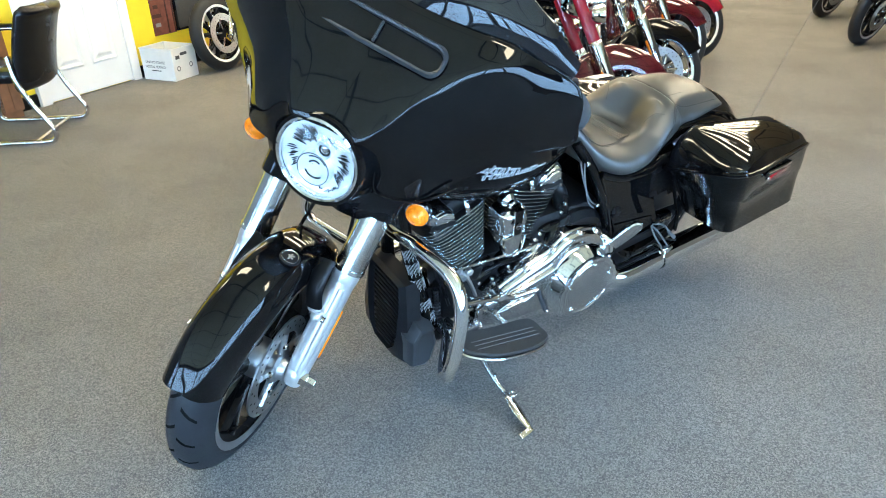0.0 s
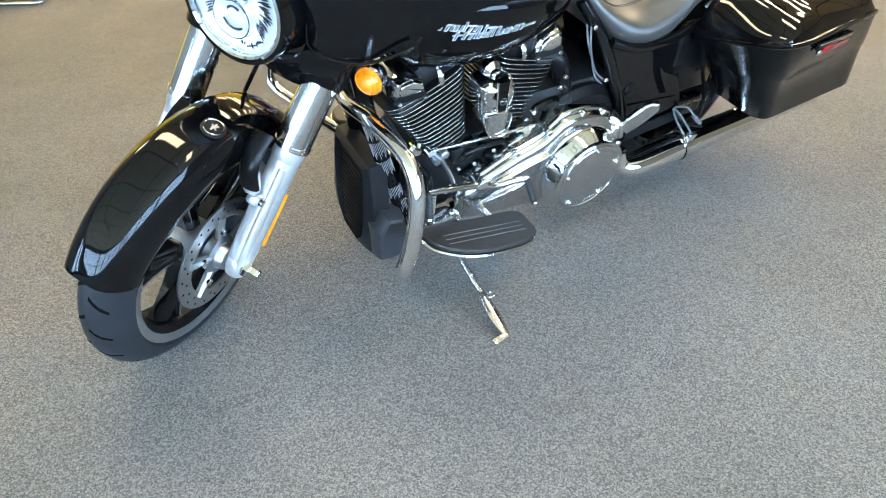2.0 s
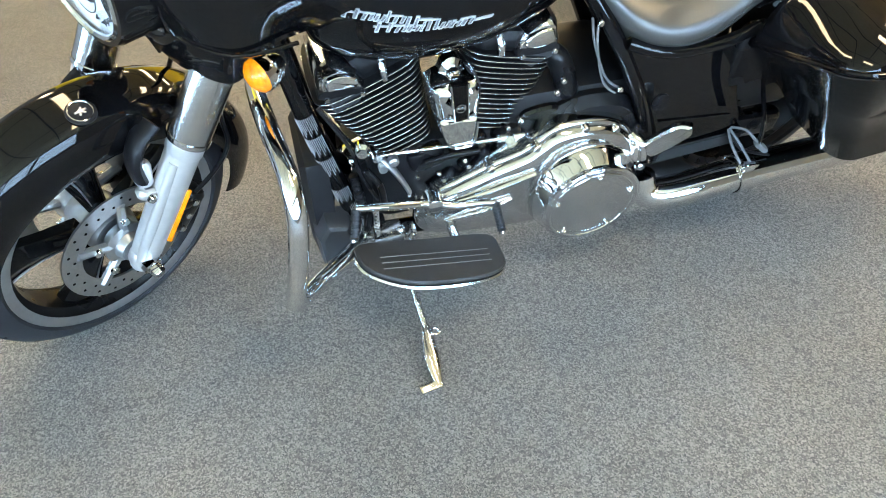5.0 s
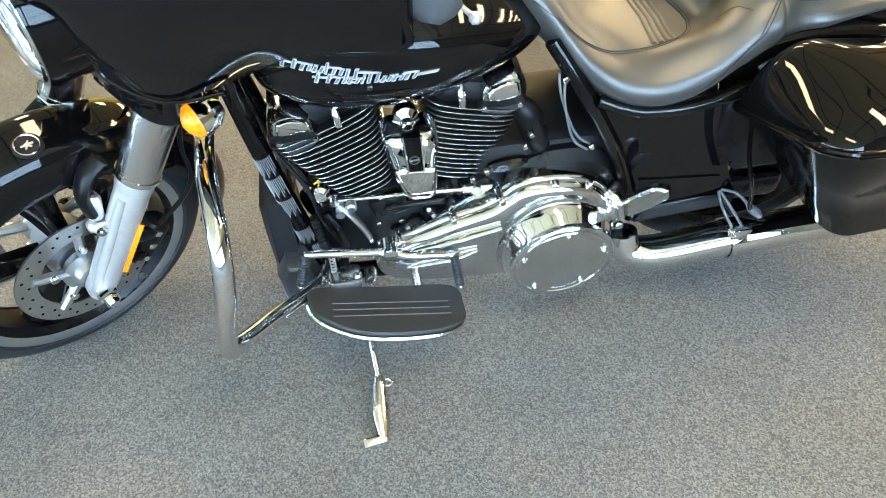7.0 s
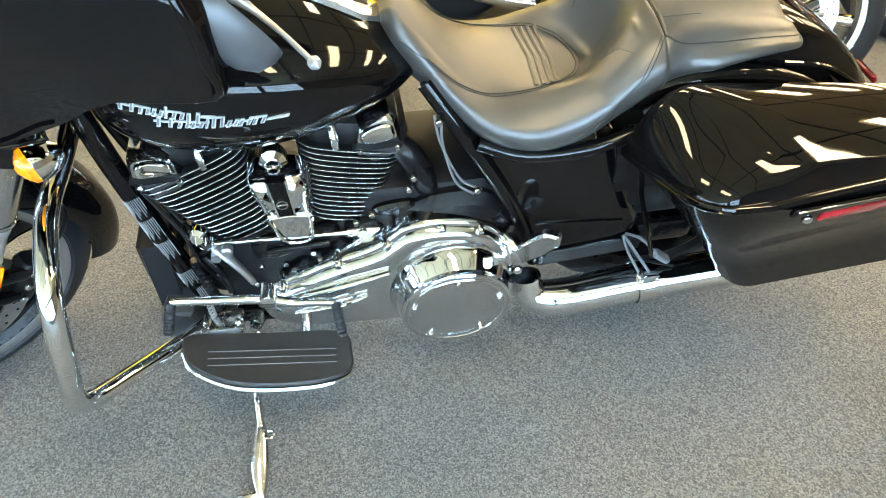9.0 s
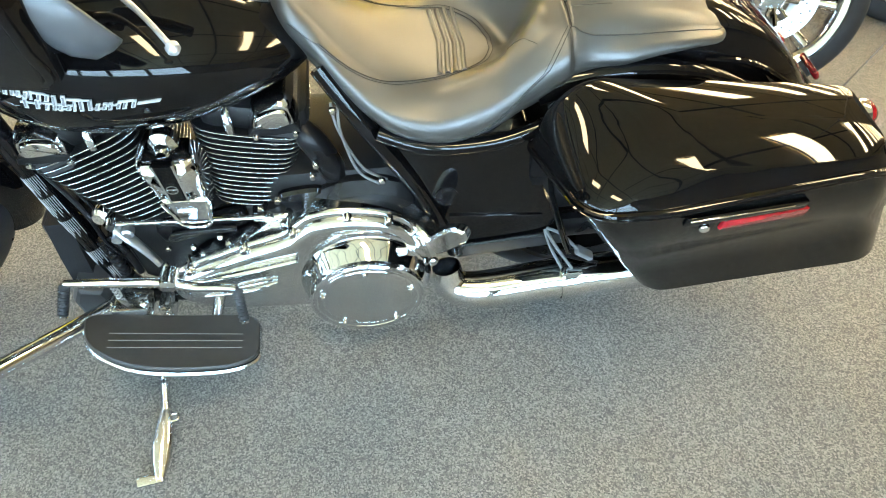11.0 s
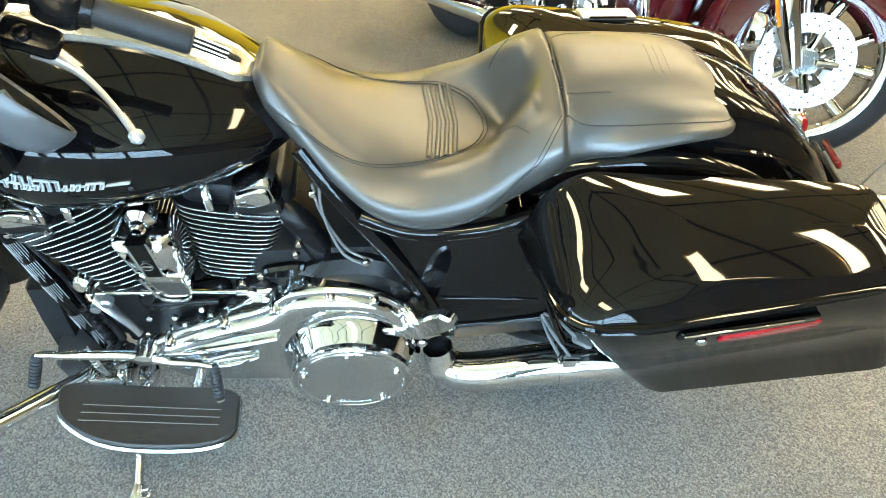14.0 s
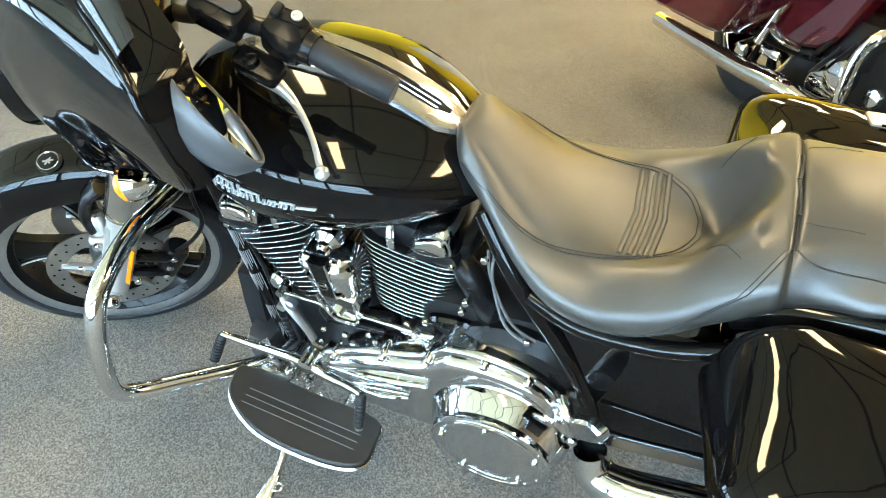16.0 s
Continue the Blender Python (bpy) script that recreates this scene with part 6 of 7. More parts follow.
# whip antenna and tail lamps
on("antenna", join(tube([(1.955, -0.075, 0.560), (1.985, -0.070, 0.640), (2.06, -0.06, 0.82), (2.19, -0.045, 1.10)], [0.004, 0.0018, 0.0013, 0.0010], 8, 4)), WIRE, None, "thin black whip antenna")
for s in (-1, 1):
    low = 0.615 if s < 0 else 0.535
    tl = on("tail_signal", turned([(-0.05, 0.012), (-0.035, 0.026), (-0.01, 0.032), (0.0, 0.032), (0.0, 0.028)], (1.955, s * 0.165, low), (1, 0, 0), 24), CHROME, None, "chrome rear signal with red lens")
    on("lens", turned([(-0.002, 0.030), (0.010, 0.028), (0.020, 0.020), (0.024, 0.0005)], (1.955, s * 0.165, low), (1, 0, 0), 24), RED_LENS, tl)
    on("stem", rod((1.93, s * 0.15, low - 0.005), (1.90, s * 0.06, low - 0.035), 0.010), CHROME, tl)
plate = on("plate_holder", block((0.012, 0.18, 0.12), (1.975, 0, 0.50), 0.004, pose(0, 0, 0, 0, -18, 0)), BLACK_SATIN, None, "empty black plate holder")
on("tail_lamp", block((0.012, 0.070, 0.022), (1.936, 0, 0.602), 0.005, pose(0, 0, 0, 0, -35, 0)), RED_LENS, rear_fender, "red tail lamp")
on("fender_strip", tube([(1.62, -0.118, 0.735), (1.72, -0.118, 0.715), (1.82, -0.117, 0.655)], 0.006, 8, 5), BLACK, rear_fender)
# dash and inner fairing
front("inner_fairing", shell([[(p[0] + 0.10, p[1] * 0.92, p[2]) for p in c] for c in ([(0.26, 0, 0.98), (0.26, 0.15, 0.98), (0.27, 0.27, 0.99), (0.29, 0.38, 1.02), (0.30, 0.44, 1.06)], [(0.30, 0, 1.10), (0.30, 0.15, 1.10), (0.29, 0.28, 1.10), (0.29, 0.40, 1.11), (0.30, 0.46, 1.11)], [(0.22, 0, 1.26), (0.22, 0.12, 1.26), (0.23, 0.24, 1.25), (0.27, 0.36, 1.22), (0.30, 0.44, 1.18)])], 0.006, SWEEP), BLACK, fairing, "black dash panel", 50)
front("gauge", turned([(0, 0.05), (0.012, 0.05), (0.016, 0.044), (0.010, 0.042), (0.010, 0.001)], (0.395, -0.075, 1.135), (1, 0, 0.45), 28), CHROME_SOFT, fairing)
front("gauge", turned([(0, 0.05), (0.012, 0.05), (0.016, 0.044), (0.010, 0.042), (0.010, 0.001)], (0.395, 0.075, 1.135), (1, 0, 0.45), 28), CHROME_SOFT, fairing)
# fairing vent and its frame
vent_c = Vector((0.206, 0, 1.190))
vm = Matrix.Translation(vent_c) @ pose(0, 0, 0, 0, -44, 0) @ pose(0, 0, 0, 0, 0, 90)
vo = rounded(-0.162, 0.162, -0.034, 0.034, (0.028,) * 4, 6)
vent = front("vent", moved(loft([[(x, y, z) for x, y in [(a * k, b * kk) for a, b in vo]] for z, k, kk in ((0.002, 1.03, 1.16), (0.010, 1.0, 1.0), (0.008, 0.97, 0.85), (-0.03, 0.96, 0.80))], caps=False), vm), GREY_POD, fairing, "grey framed air vent")
front("vent_bar", moved(block((0.006, 0.05, 0.01), (0, 0, 0.004), 0.002), vm), GREY_POD, fairing)
front("vent_floor", moved(slab([(a * 0.96, b * 0.8) for a, b in vo], -0.032, -0.028, "z", 0.001), vm), GREY_POD, fairing)


# ---- the other motorcycles ----
def cruiser(m, paint, label, group, chrome_wheel=True, faired=True, turn=25.0, fork=None, fender=True, disc=0.152, disc_mat=None, lip_mat=None):
    """A touring cruiser standing in the showroom."""
    bike = thing("motorcycle", m, label, "motorcycle", group)
    st = Matrix.Translation(STEER_AT) @ Matrix.Rotation(radians(turn), 4, STEER_AXIS) @ Matrix.Translation(-STEER_AT)
    rimmat = CHROME if chrome_wheel else BLACK_SATIN

    def f(name, shape, mat, parent=None, lab="", sharp=38):
        return part(name, moved(shape, st), mat, parent or bike, lab, sharp)

    def b(name, shape, mat, parent=None, lab="", sharp=38):
        return part(name, shape, mat, parent or bike, lab, sharp)
    c = Vector((-0.103, 0, 0.325))
    ty, lp, ba, ar, hu = wheel_shapes(c, 0.325, 0.125, 0.255)
    w = f("front_wheel", ba, rimmat, None, "cast front wheel")
    f("tyre", ty, RUBBER, w)
    f("rim_lip", lp, lip_mat or (CHROME if chrome_wheel else ALLOY), w)
    f("spokes", ar, rimmat, w)
    f("hub", hu, rimmat, w)
    for y in (-0.085, 0.085):
        ring, arm, bolts, holes = disc_shapes(c, y, disc, 0.06)
        d = f("brake_disc", ring, disc_mat or STEEL, None, "drilled steel brake disc")
        f("carrier", arm, CHROME, d)
        tagged(f("holes", holes, HOLLOW_SHADE, d), kind="stuff")
    if fender:
        f("front_fender", fender_sheet(c, 0.358, 0.085, 0.15, 150, -24, 30), paint, None, "painted front fender")
    for s in (-1, 1):
        base = Vector((c.x + 0.045, s * 0.125, c.z))
        leg = f("fork_leg", tube([base - FORK_DIR * 0.03, base + FORK_DIR * 0.1, base + FORK_DIR * 0.34, base + FORK_DIR * 0.37], [0.028, 0.038, 0.041, 0.034], 16, 3), CHROME, None, "chrome fork leg")
        f("fork_cover", tube([base + FORK_DIR * 0.36, base + FORK_DIR * 0.68], 0.035, 16, 0), fork or paint, leg)
        f("reflector", block((0.008, 0.02, 0.10), base + FORK_DIR * 0.14 + Vector((0.036, s * 0.02, 0)), 0.003, pose(0, 0, 0, 0, 26, 0)), AMBER, leg)
        f("caliper", block((0.06, 0.05, 0.11), base + Vector((0.13, -s * 0.04, 0.06)), 0.012), CHROME, leg)
    if faired:
        fa = f("fairing", shell(CURVES), paint, None, "painted batwing fairing", 50)
        f("headlight", turned([(-0.05, 0.11), (0.0, 0.112), (0.012, 0.10), (0.016, 0.05), (0.017, 0.001)], HL, (-1, 0, 0.12), 28), CHROME, fa)
    else:
        nc = f("headlight", turned([(-0.10, 0.05), (-0.05, 0.095), (0.0, 0.105), (0.012, 0.10), (0.016, 0.05), (0.017, 0.001)], HL, (-1, 0, 0.12), 28), CHROME, None, "chrome headlight")
        for s in (-1, 1):
            pl = f("passing_lamp", turned([(-0.06, 0.02), (-0.035, 0.048), (0.0, 0.055), (0.008, 0.050), (0.011, 0.02), (0.011, 0.001)], (0.10, s * 0.19, 0.79), (-1, 0, 0.1), 22), CHROME, None, "chrome passing lamp")
            f("lamp_bar", tube([(0.12, s * 0.05, 0.77), (0.13, s * 0.12, 0.76), (0.135, s * 0.19, 0.765)], 0.011, 10, 3), CHROME, pl)
        f("nacelle", turned([(-0.20, 0.06), (-0.12, 0.105), (-0.05, 0.108), (-0.045, 0.09)], HL, (-1, 0, 0.12), 28, False), CHROME, nc)
    for s in (-1, 1):
        f("handlebar", tube([(0.36, s * 0.05, 1.02), (0.40, s * 0.2, 1.10), (0.50, s * 0.33, 1.12), (0.66, s * 0.40, 1.06)], [0.0125, 0.0125, 0.0125, 0.018], 10, 4), CHROME)
    b("fuel_tank", loft([section(*q) for q in stations(TANK, 3)]), paint, None, "painted fuel tank", 60)
    b("seat", loft([seat_ring(*q) for q in stations(SEAT, 3)]), LEATHER, None, "black seat", 70)
    rc = (1.428, 0, 0.322)
    ty, lp, ba, ar, hu = wheel_shapes(rc, 0.322, 0.17, 0.215)
    rw = b("rear_wheel", ba, rimmat, None, "cast rear wheel")
    b("tyre", ty, RUBBER, rw)
    b("rim_lip", lp, CHROME, rw)
    b("spokes", ar, BLACK_SATIN, rw)
    b("rear_fender", fender_sheet((1.39, 0, 0.31), 0.475, 0.12, 0.16, 105, 8, 20, flat=3.0), paint, None, "painted rear fender")
    low = Matrix.Translation((-0.150, 0, -0.085))
    for s in (-1, 1):
        def sd(shape, s=s):
            return moved(shape if s < 0 else mirrored(shape), low)
        bag = b("saddlebag", sd(bag_body()), paint, None, "painted saddlebag")
        b("bag_lid", sd(bag_lid()), paint, bag, "", 50)
        b("lid_lip", sd(lip_band()), paint, bag)
        muf = b("muffler", tube([(0.75, s * 0.17, 0.200), (0.95, s * 0.215, 0.190), (1.04, s * 0.222, 0.192), (1.12, s * 0.225, 0.197), (1.36, s * 0.24, 0.200), (1.87, s * 0.25, 0.222)], [0.024, 0.026, 0.042, 0.045, 0.038, 0.032], 18, 5), CHROME, None, "long chrome muffler")
        b("clamp", rod((1.10, s * 0.224, 0.195), (1.125, s * 0.225, 0.197), 0.047, 18), CHROME, muf)
        b("hanger", join(block((0.05, 0.03, 0.05), (1.33, s * 0.235, 0.262), 0.008), block((0.10, 0.02, 0.035), (1.22, s * 0.20, 0.285), 0.006)), CHROME, muf)
        b("shock", tube([(1.30, s * 0.20, 0.30), (1.24, s * 0.19, 0.52)], 0.020, 12, 0), CHROME, None, "chrome rear shock absorber")
        b("swing_arm", tube([(1.02, s * 0.11, 0.33), (1.22, s * 0.13, 0.32), (1.44, s * 0.13, 0.325)], 0.028, 12, 3), BLACK_SATIN)
        b("passenger_peg", tube([(1.13, s * 0.17, 0.33), (1.16, s * 0.25, 0.36), (1.17, s * 0.31, 0.40)], [0.012, 0.016, 0.014], 10, 3), CHROME)
        b("side_cover", slab(smooth_outline([(0.93, 0.66), (0.96, 0.50), (1.05, 0.36), (1.34, 0.34), (1.32, 0.44), (1.30, 0.56), (1.285, 0.615), (1.14, 0.630)], 3), s * 0.10, s * 0.175, "y", 0.012), paint)
        b("leg_fairing", dome(smooth_outline([(0.30, 0.30), (0.47, 0.33), (0.50, 0.48), (0.47, 0.66), (0.36, 0.72), (0.27, 0.62), (0.26, 0.42)], 3), s * 0.15, s * 0.31, 0.05, "y", 6, 0.3), paint)
        b("crash_bar", bar(s), CHROME)
        b("footboard", slab(rounded(0.43, 0.75, *sorted((s * 0.24, s * 0.37)), (0.05, 0.05, 0.03, 0.03)), 0.255, 0.275, "z", 0.006), BLACK_SATIN)
    b("engine_case", join(block((0.46, 0.26, 0.26), (0.71, 0, 0.32), 0.04), block((0.30, 0.28, 0.2), (0.97, 0, 0.40), 0.05)), BLACK_WRINKLE, None, "black engine case")
    for base, top in (((0.578, 0, 0.448), (0.510, 0, 0.62)), ((0.765, 0, 0.452), (0.815, 0, 0.62))):
        base, top = Vector(base), Vector(top)
        d = (top - base).normalized()
        mm = Matrix(((d.z, 0, d.x, 0), (0, 1, 0, 0), (-d.x, 0, d.z, 0), (0, 0, 0, 1)))
        cy = b("cylinder", block((0.14, 0.19, 0.2), (base + top) / 2, 0.03, mm), BLACK_WRINKLE, None, "finned cylinder")
        for k in range(9):
            b("fin", block((0.18, 0.236, 0.005), base + (top - base) * k / 8, 0.002, mm), ALLOY, cy)
        b("rocker_cover", block((0.16, 0.2, 0.08), top + d * 0.045, 0.025, mm), CHROME, cy)
    b("air_cleaner", loft([[(0.68 + k * 0.085 * math.cos(t), y, 0.60 + k * 0.072 * math.sin(t)) for t in [2 * math.pi * q / 28 for q in range(28)]] for y, k in ((0.12, 0.9), (0.16, 1.0), (0.20, 1.0), (0.215, 0.85), (0.218, 0.4))]), CHROME, None, "chrome air cleaner")
    b("cam_cover", turned([(0, 0.085), (0.03, 0.08), (0.045, 0.06), (0.046, 0.001)], (0.66, 0.12, 0.33), (0, 1, 0), 24), CHROME)
    b("exhaust_header", join(tube([(0.50, 0.12, 0.56), (0.46, 0.19, 0.48), (0.52, 0.20, 0.28), (0.75, 0.19, 0.22)], 0.024, 12, 5), tube([(0.80, 0.12, 0.50), (0.83, 0.19, 0.47), (0.855, 0.21, 0.40), (0.85, 0.212, 0.28), (0.84, 0.205, 0.21)], 0.024, 12, 5)), CHROME, None, "chrome exhaust header")
    for x, z, r, y in ((0.66, 0.33, 0.030, 0.170), (0.93, 0.30, 0.062, 0.165), (0.99, 0.24, 0.040, 0.150), (0.78, 0.28, 0.035, 0.150)):
        b("chrome_cap", turned([(-0.06, r), (0.0, r), (0.008, r * 0.85), (0.010, r * 0.4), (0.010, 0.001)], (x, y, z), (0, 1, 0), 20), CHROME)
    for x0, x1 in ((0.575, 0.545), (0.605, 0.575), (0.735, 0.765), (0.765, 0.795)):
        b("pushrod_tube", rod((x0, 0.125, 0.40), (x1, 0.125, 0.60), 0.011, 12), CHROME)
    b("transmission_cover", dome(smooth_outline([(0.90, 0.22), (1.04, 0.20), (1.06, 0.27), (0.98, 0.36), (0.90, 0.35)], 2), 0.10, 0.160, 0.014, "y", 4, 0.6), CHROME, None, "chrome transmission cover")
    for k, (x, y, z) in enumerate(((0.92, 0.15, 0.42), (0.96, 0.17, 0.39), (1.00, 0.16, 0.43))):
        b("hose", tube([(x, y, z), (x + 0.04, y + 0.01, z - 0.07), (x + 0.10, y - 0.03, z - 0.12)], 0.010, 8, 4), BLACK_SATIN)
    b("frame", join(*[tube([(0.375, s * 0.06, 0.72), (0.395, s * 0.105, 0.62), (0.425, s * 0.112, 0.35), (0.455, s * 0.115, 0.20), (0.52, s * 0.12, 0.165), (1.2, s * 0.12, 0.165)], 0.02, 10, 4) for s in (-1, 1)]), BLACK)
    return bike


def parked(x, y, heading):
    """The pose of a motorcycle on its kickstand whose front tyre stands at (x, y) of the ground frame and points along heading."""
    return GROUND @ pose(x, y, 0, 0, 0, heading + 180) @ pose(0.103, 0, 0) @ pose(0, 0, 0.0, LEANING, 0, 0)


ROW = "motorcycles in a row"
HEAD = -48.5
cruiser(parked(2.40, 1.07, HEAD), MAROON, "maroon touring motorcycle with chrome wheels in a row", ROW, True, False, fork=RED)
cruiser(parked(3.30, 1.52, HEAD), BLACK, "black touring motorcycle with chrome forks in a row", ROW, True, False, fork=CHROME)
cruiser(parked(4.28, 2.18, HEAD), MAROON, "dark red touring motorcycle standing in a row", ROW, False, fork=CHROME)
cruiser(parked(5.08, 2.57, HEAD), RED, "red cruiser motorcycle standing in a row", ROW, False, False)
cruiser(parked(7.12, 1.99, 178), BLACK, "black motorcycle standing across the showroom", "motorcycles across the showroom", False, False, 0)
cruiser(parked(8.54, 3.15, 178), BLACK, "black motorcycle standing across the showroom", "motorcycles across the showroom", False, False, 0)
cruiser(ROOM @ pose(-1.44, 0.54, 0, 0, 0, 180) @ pose(0.103, 0, 0, -8, 0, 0), BLACK, "black motorcycle with white striped wheel beside the yellow wall", "motorcycles by the wall", False, False, 0, fender=False, disc=0.175, disc_mat=ALLOY, lip_mat=WHITE)


# ---- rear wall: door, trim, posters, box ----
DOOR0, DOOR1 = -0.80, 0.02
door = structure("door_1", span(DOOR0, DOOR1, 0.004, 0.030, 0.012, 2.03), WHITE, "closed white panelled door", "door", ROOM)
for x0, x1 in ((DOOR0 + 0.11, DOOR0 + 0.37), (DOOR0 + 0.45, DOOR0 + 0.71)):
    for z0, z1 in ((0.22, 0.78), (0.95, 1.55), (1.66, 1.92)):
        rings = [[(x0 + d, y, z0 + d), (x1 - d, y, z0 + d), (x1 - d, y, z1 - d), (x0 + d, y, z1 - d)] for d, y in ((0.0, 0.031), (0.012, 0.040), (0.022, 0.041), (0.034, 0.033), (0.048, 0.033), (0.070, 0.042), (0.085, 0.042))]
        part("panel", moved(loft(rings), ROOM), WHITE, door, "", 12)
structure("trim", join(span(DOOR0 - 0.09, DOOR0 - 0.004, 0.002, 0.045, 0, 2.12), span(DOOR1 + 0.004, DOOR1 + 0.09, 0.002, 0.045, 0, 2.12), span(DOOR0 - 0.004, DOOR1 + 0.004, 0.002, 0.045, 2.035, 2.12)), WHITE, "white door casing", "door casing", ROOM)
structure("baseboard", join(span(DOOR1 + 0.092, X1, 0.002, 0.016, 0, 0.10), span(X0, DOOR0 - 0.092, 0.002, 0.016, 0, 0.10)), BLACK_SATIN, "black baseboard", "baseboard", ROOM)
poster = thing("poster", ROOM @ pose(-1.305, 0.004, 0.735), "brown and red printed poster on the yellow wall", "poster")
part("sheet", span(-0.135, 0.135, 0, 0.006, -0.42, 0.42), COPPER, poster)
rnd_p = random.Random(8)
for k in range(9):
    z, w = -0.33 + 0.078 * k, rnd_p.uniform(0.05, 0.11)
    part("print_bar", span(0.075 - w / 2, 0.075 + w / 2, 0.0065, 0.0075, z - 0.016, z + 0.016), PALE if k % 3 == 0 else POSTER, poster)
for x in (-0.120, -0.045):
    part("edge_strip", span(x - 0.006, x + 0.006, 0.0062, 0.012, -0.41, 0.41), POSTER, poster)
dark_poster = thing("poster", ROOM @ pose(-1.655, 0.004, 0.745), "black framed poster on the yellow wall", "poster")
part("frame", span(-0.21, 0.21, 0, 0.02, -0.42, 0.42), BLACK_SATIN, dark_poster)
part("sheet", span(-0.19, 0.19, 0.021, 0.023, -0.40, 0.40), INK, dark_poster)

tub = thing("mail_tub", ROOM @ pose(-0.902, 0.430, 0, 0, 0, 183), "white corrugated postal tub with printed sides on the carpet", "box")
L0, W0, H0 = 0.30, 0.345, 0.262
# the long side faces away from the wall's corner, the end beside it
tub_side = Matrix(((0, 0, -1, -0.0001), (-1, 0, 0, W0), (0, 1, 0, 0), (0, 0, 0, 1)))
tub_end = Matrix(((1, 0, 0, 0), (0, 0, -1, -0.0001), (0, 1, 0, 0), (0, 0, 0, 1)))
part("body", join(span(0, L0, 0, 0.006, 0, H0), span(0, L0, W0 - 0.006, W0, 0, H0), span(0, 0.006, 0.006, W0 - 0.006, 0, H0), span(L0 - 0.006, L0, 0.006, W0 - 0.006, 0, H0), span(0.006, L0 - 0.006, 0.006, W0 - 0.006, 0, 0.006)), CARD, tub)
part("rim", join(span(-0.004, L0 + 0.004, -0.004, 0.008, H0, H0 + 0.012), span(-0.004, L0 + 0.004, W0 - 0.008, W0 + 0.004, H0, H0 + 0.012), span(-0.004, 0.008, 0.008, W0 - 0.008, H0, H0 + 0.012), span(L0 - 0.008, L0 + 0.004, 0.008, W0 - 0.008, H0, H0 + 0.012)), CARD, tub)


def lettering(name, text, size, m, mat, parent):
    cu = bpy.data.curves.new(name, "FONT")
    cu.body, cu.size, cu.extrude = text, size, 0.0004
    tmp = bpy.data.objects.new(name, cu)
    scene.collection.objects.link(tmp)
    me = bpy.data.meshes.new_from_object(tmp.evaluated_get(bpy.context.evaluated_depsgraph_get()))
    bpy.data.objects.remove(tmp)
    me.transform(m)
    me.materials.clear()
    me.materials.append(mat)
    ob = new(name, me)
    ob.parent = parent
    return ob


# ---- visitor chair and the cabinet behind it ----
cabinet = thing("cabinet", ROOM, "low brown wooden cabinet against the yellow wall", "cabinet")
part("body", span(0.325, 0.485, 0.018, 0.140, 0.05, 0.665, 0.004), WOOD, cabinet)
part("top", span(0.320, 0.490, 0.018, 0.150, 0.667, 0.690, 0.004), WOOD, cabinet)
part("plinth", span(0.335, 0.475, 0.018, 0.130, 0.0, 0.049), WOOD, cabinet)
for x0, x1 in ((0.330, 0.403), (0.407, 0.480)):
    leaf = part("door", span(x0, x1, 0.141, 0.153, 0.06, 0.655, 0.003), WOOD, cabinet)
    part("knob", turned([(0, 0.006), (0.010, 0.006), (0.018, 0.011), (0.022, 0.001)], (x1 - 0.02 if x0 < 0.4 else x0 + 0.02, 0.153, 0.40), (0, 1, 0), 12), ALLOY_DARK, leaf)

chair = thing("chair", GROUND @ pose(-0.06, 3.735, 0, 0, 0, 152), "black leatherette armchair with a chrome sled base", "chair")
for s in (-1, 1):
    y = s * 0.285
    part("sled_leg", tube([(0.175, y * 0.93, 0.56), (0.155, y, 0.42), (0.10, y, 0.27), (0.035, y, 0.15), (0.008, y, 0.095), (0.008, y, 0.055), (0.035, y, 0.025), (0.085, y, 0.0170), (0.14, y, 0.0165), (0.52, y, 0.0165), (0.58, y, 0.025), (0.605, y, 0.07), (0.58, y, 0.2), (0.52, y, 0.45), (0.48, y, 0.60), (0.44, y, 0.64), (0.38, y, 0.65), (0.20, y, 0.64)], 0.0160, 12, 5), CHROME_SOFT, chair, "bent chrome tube")
    part("armrest", block((0.28, 0.05, 0.03), (0.33, y, 0.668), 0.012), CHAIR_SKIN, chair)
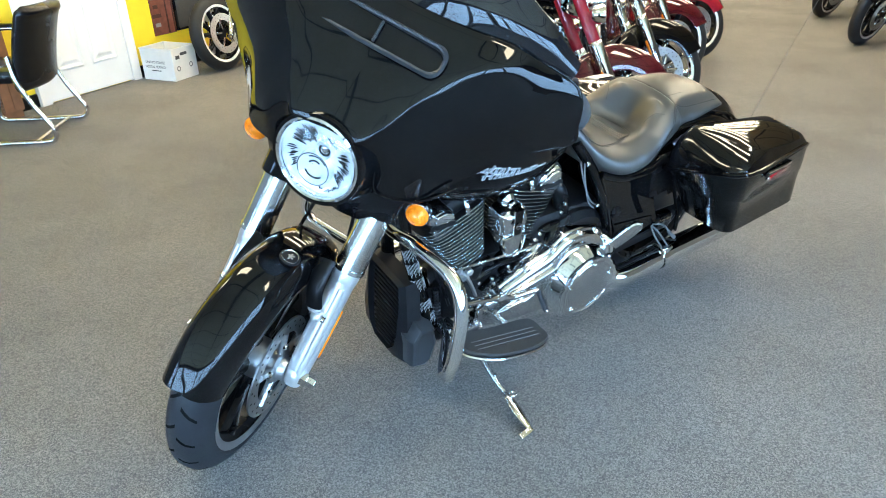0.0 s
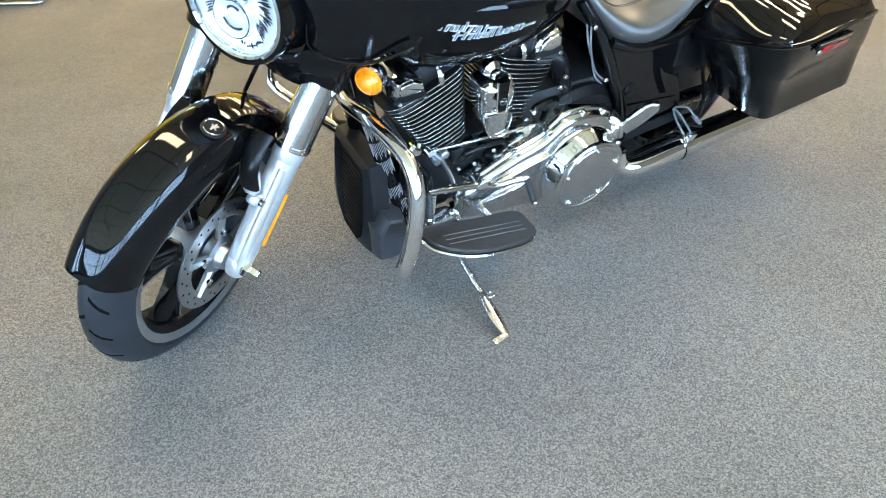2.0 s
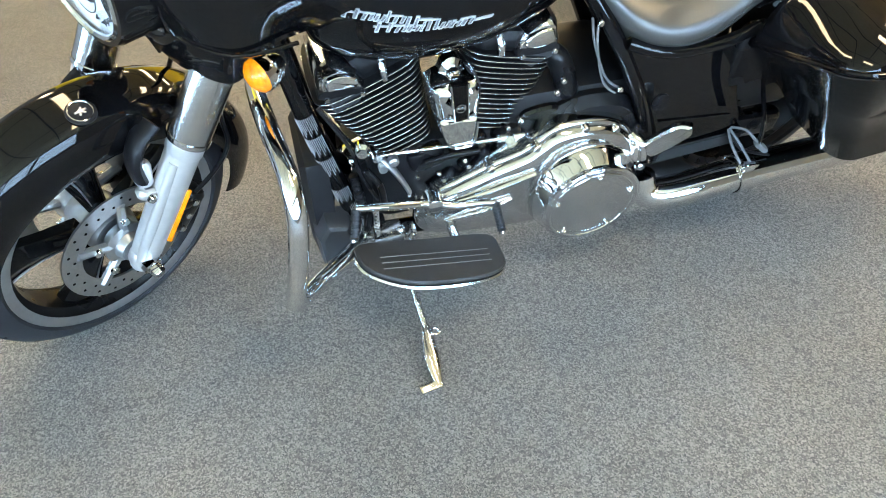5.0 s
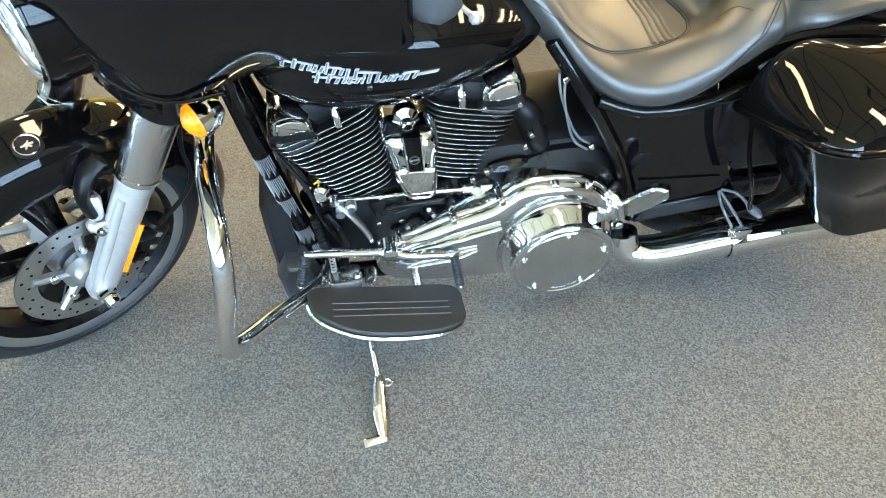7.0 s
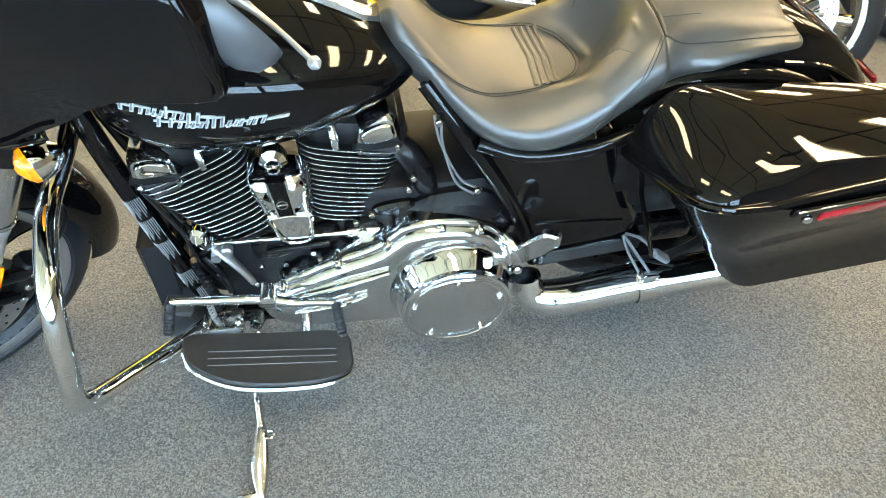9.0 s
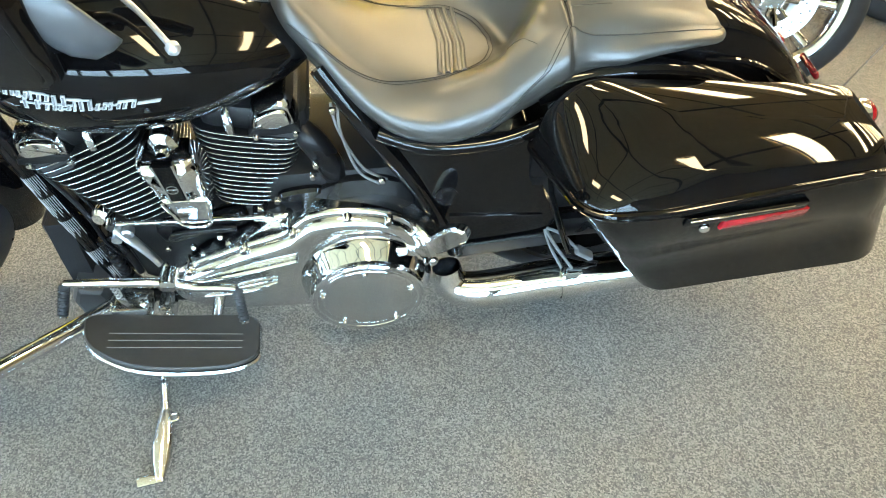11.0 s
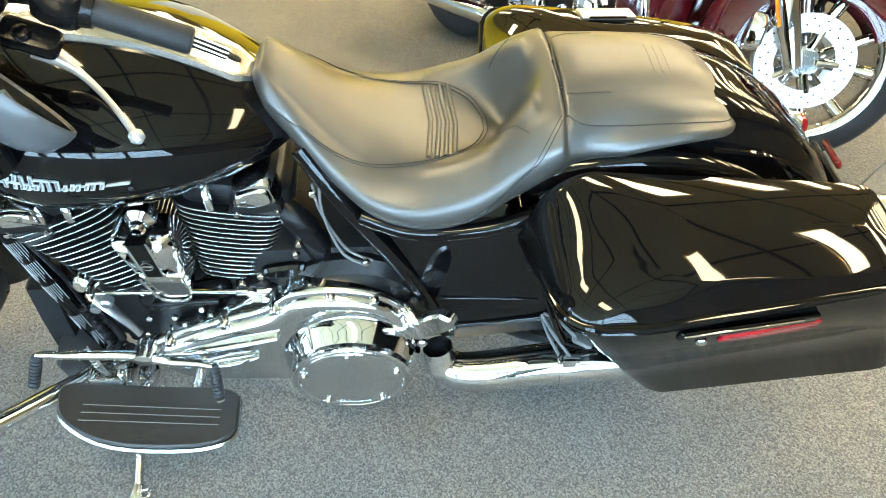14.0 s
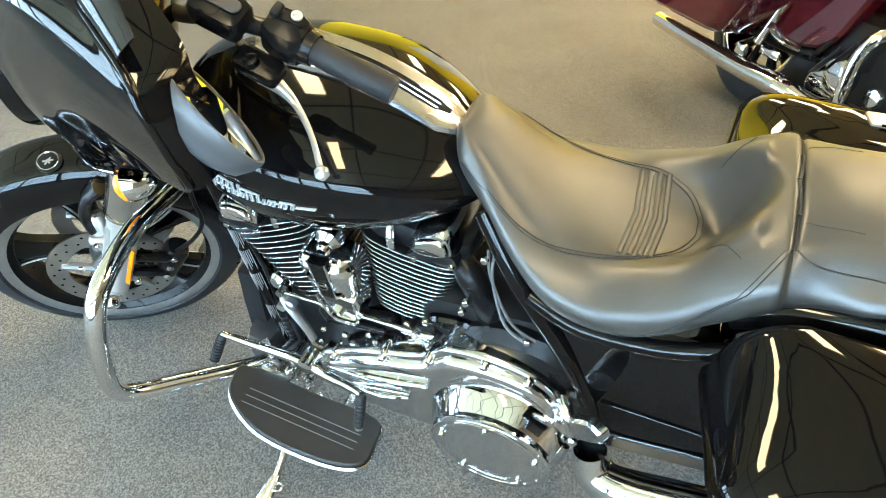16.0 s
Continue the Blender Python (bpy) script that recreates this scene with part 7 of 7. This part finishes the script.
part("cross_bar", rod((0.14, -0.285, 0.0165), (0.14, 0.285, 0.0165), 0.013), CHROME_SOFT, chair)
part("seat", block((0.46, 0.50, 0.09), (0.40, 0, 0.43), 0.03), CHAIR_SKIN, chair)
rings = []
for k in range(19):
    q = k / 18
    edge = min(1.0, math.sqrt(max(0.0, 1 - max(0.0, (q - 0.88) / 0.12) ** 2)) * 0.55 + 0.45 * (q < 1) * (1 - max(0.0, (q - 0.97) / 0.03)) + 0.0) if q > 0.88 else min(1.0, 0.6 + q * 8)
    ring = []
    for i in range(28):
        a = 2 * math.pi * i / 28
        c, sn = math.cos(a), math.sin(a)
        y = 0.262 * math.copysign(abs(c) ** 0.45, c) * (1 + 0.05 * q) * (0.93 + 0.07 * edge)
        d = 0.052 * math.copysign(abs(sn) ** 0.7, sn) * max(0.15, edge) + 0.055 * (abs(y) / 0.26) ** 2 - 0.010 * math.exp(-((q - 0.88) / 0.03) ** 2) * (sn < 0)
        ring.append((0.115 - 0.155 * q + 0.02 * math.sin(q * 3.0) + d, y, 0.34 + 0.51 * q))
    rings.append(ring)
part("backrest", loft(rings), CHAIR_SKIN, chair, "tall padded backrest", 60)
# printed words and marks on the postal tub
lettering("print", "UNITED STATES", 0.030, tub_side @ pose(0.045, 0.145, 0.0008), INK, tub)
lettering("print", "POSTAL SERVICE", 0.030, tub_side @ pose(0.035, 0.105, 0.0008), INK, tub)
part("print_bar", moved(span(0.10, 0.20, 0.078, 0.086, 0.0002, 0.0010), tub_side), INK, tub)
for x, z in ((0.06, 0.10), (0.22, 0.11)):
    part("round_mark", moved(turned([(0, 0.022), (0.0008, 0.022), (0.0008, 0.015), (0, 0.015)], (x, z, 0.0002), (0, 0, 1), 20, False), tub_end), INK, tub)
part("print_bar", moved(span(0.04, 0.09, 0.18, 0.21, 0.0002, 0.0010), tub_end), INK, tub)
# the grip hole is a dark patch laid on, its shade painted
part("grip_slot", moved(slab(rounded(0.10, 0.19, 0.205, 0.230, (0.014,) * 4, 4), 0.0003, 0.0012, "z", 0.0002), tub_end), INK, tub)
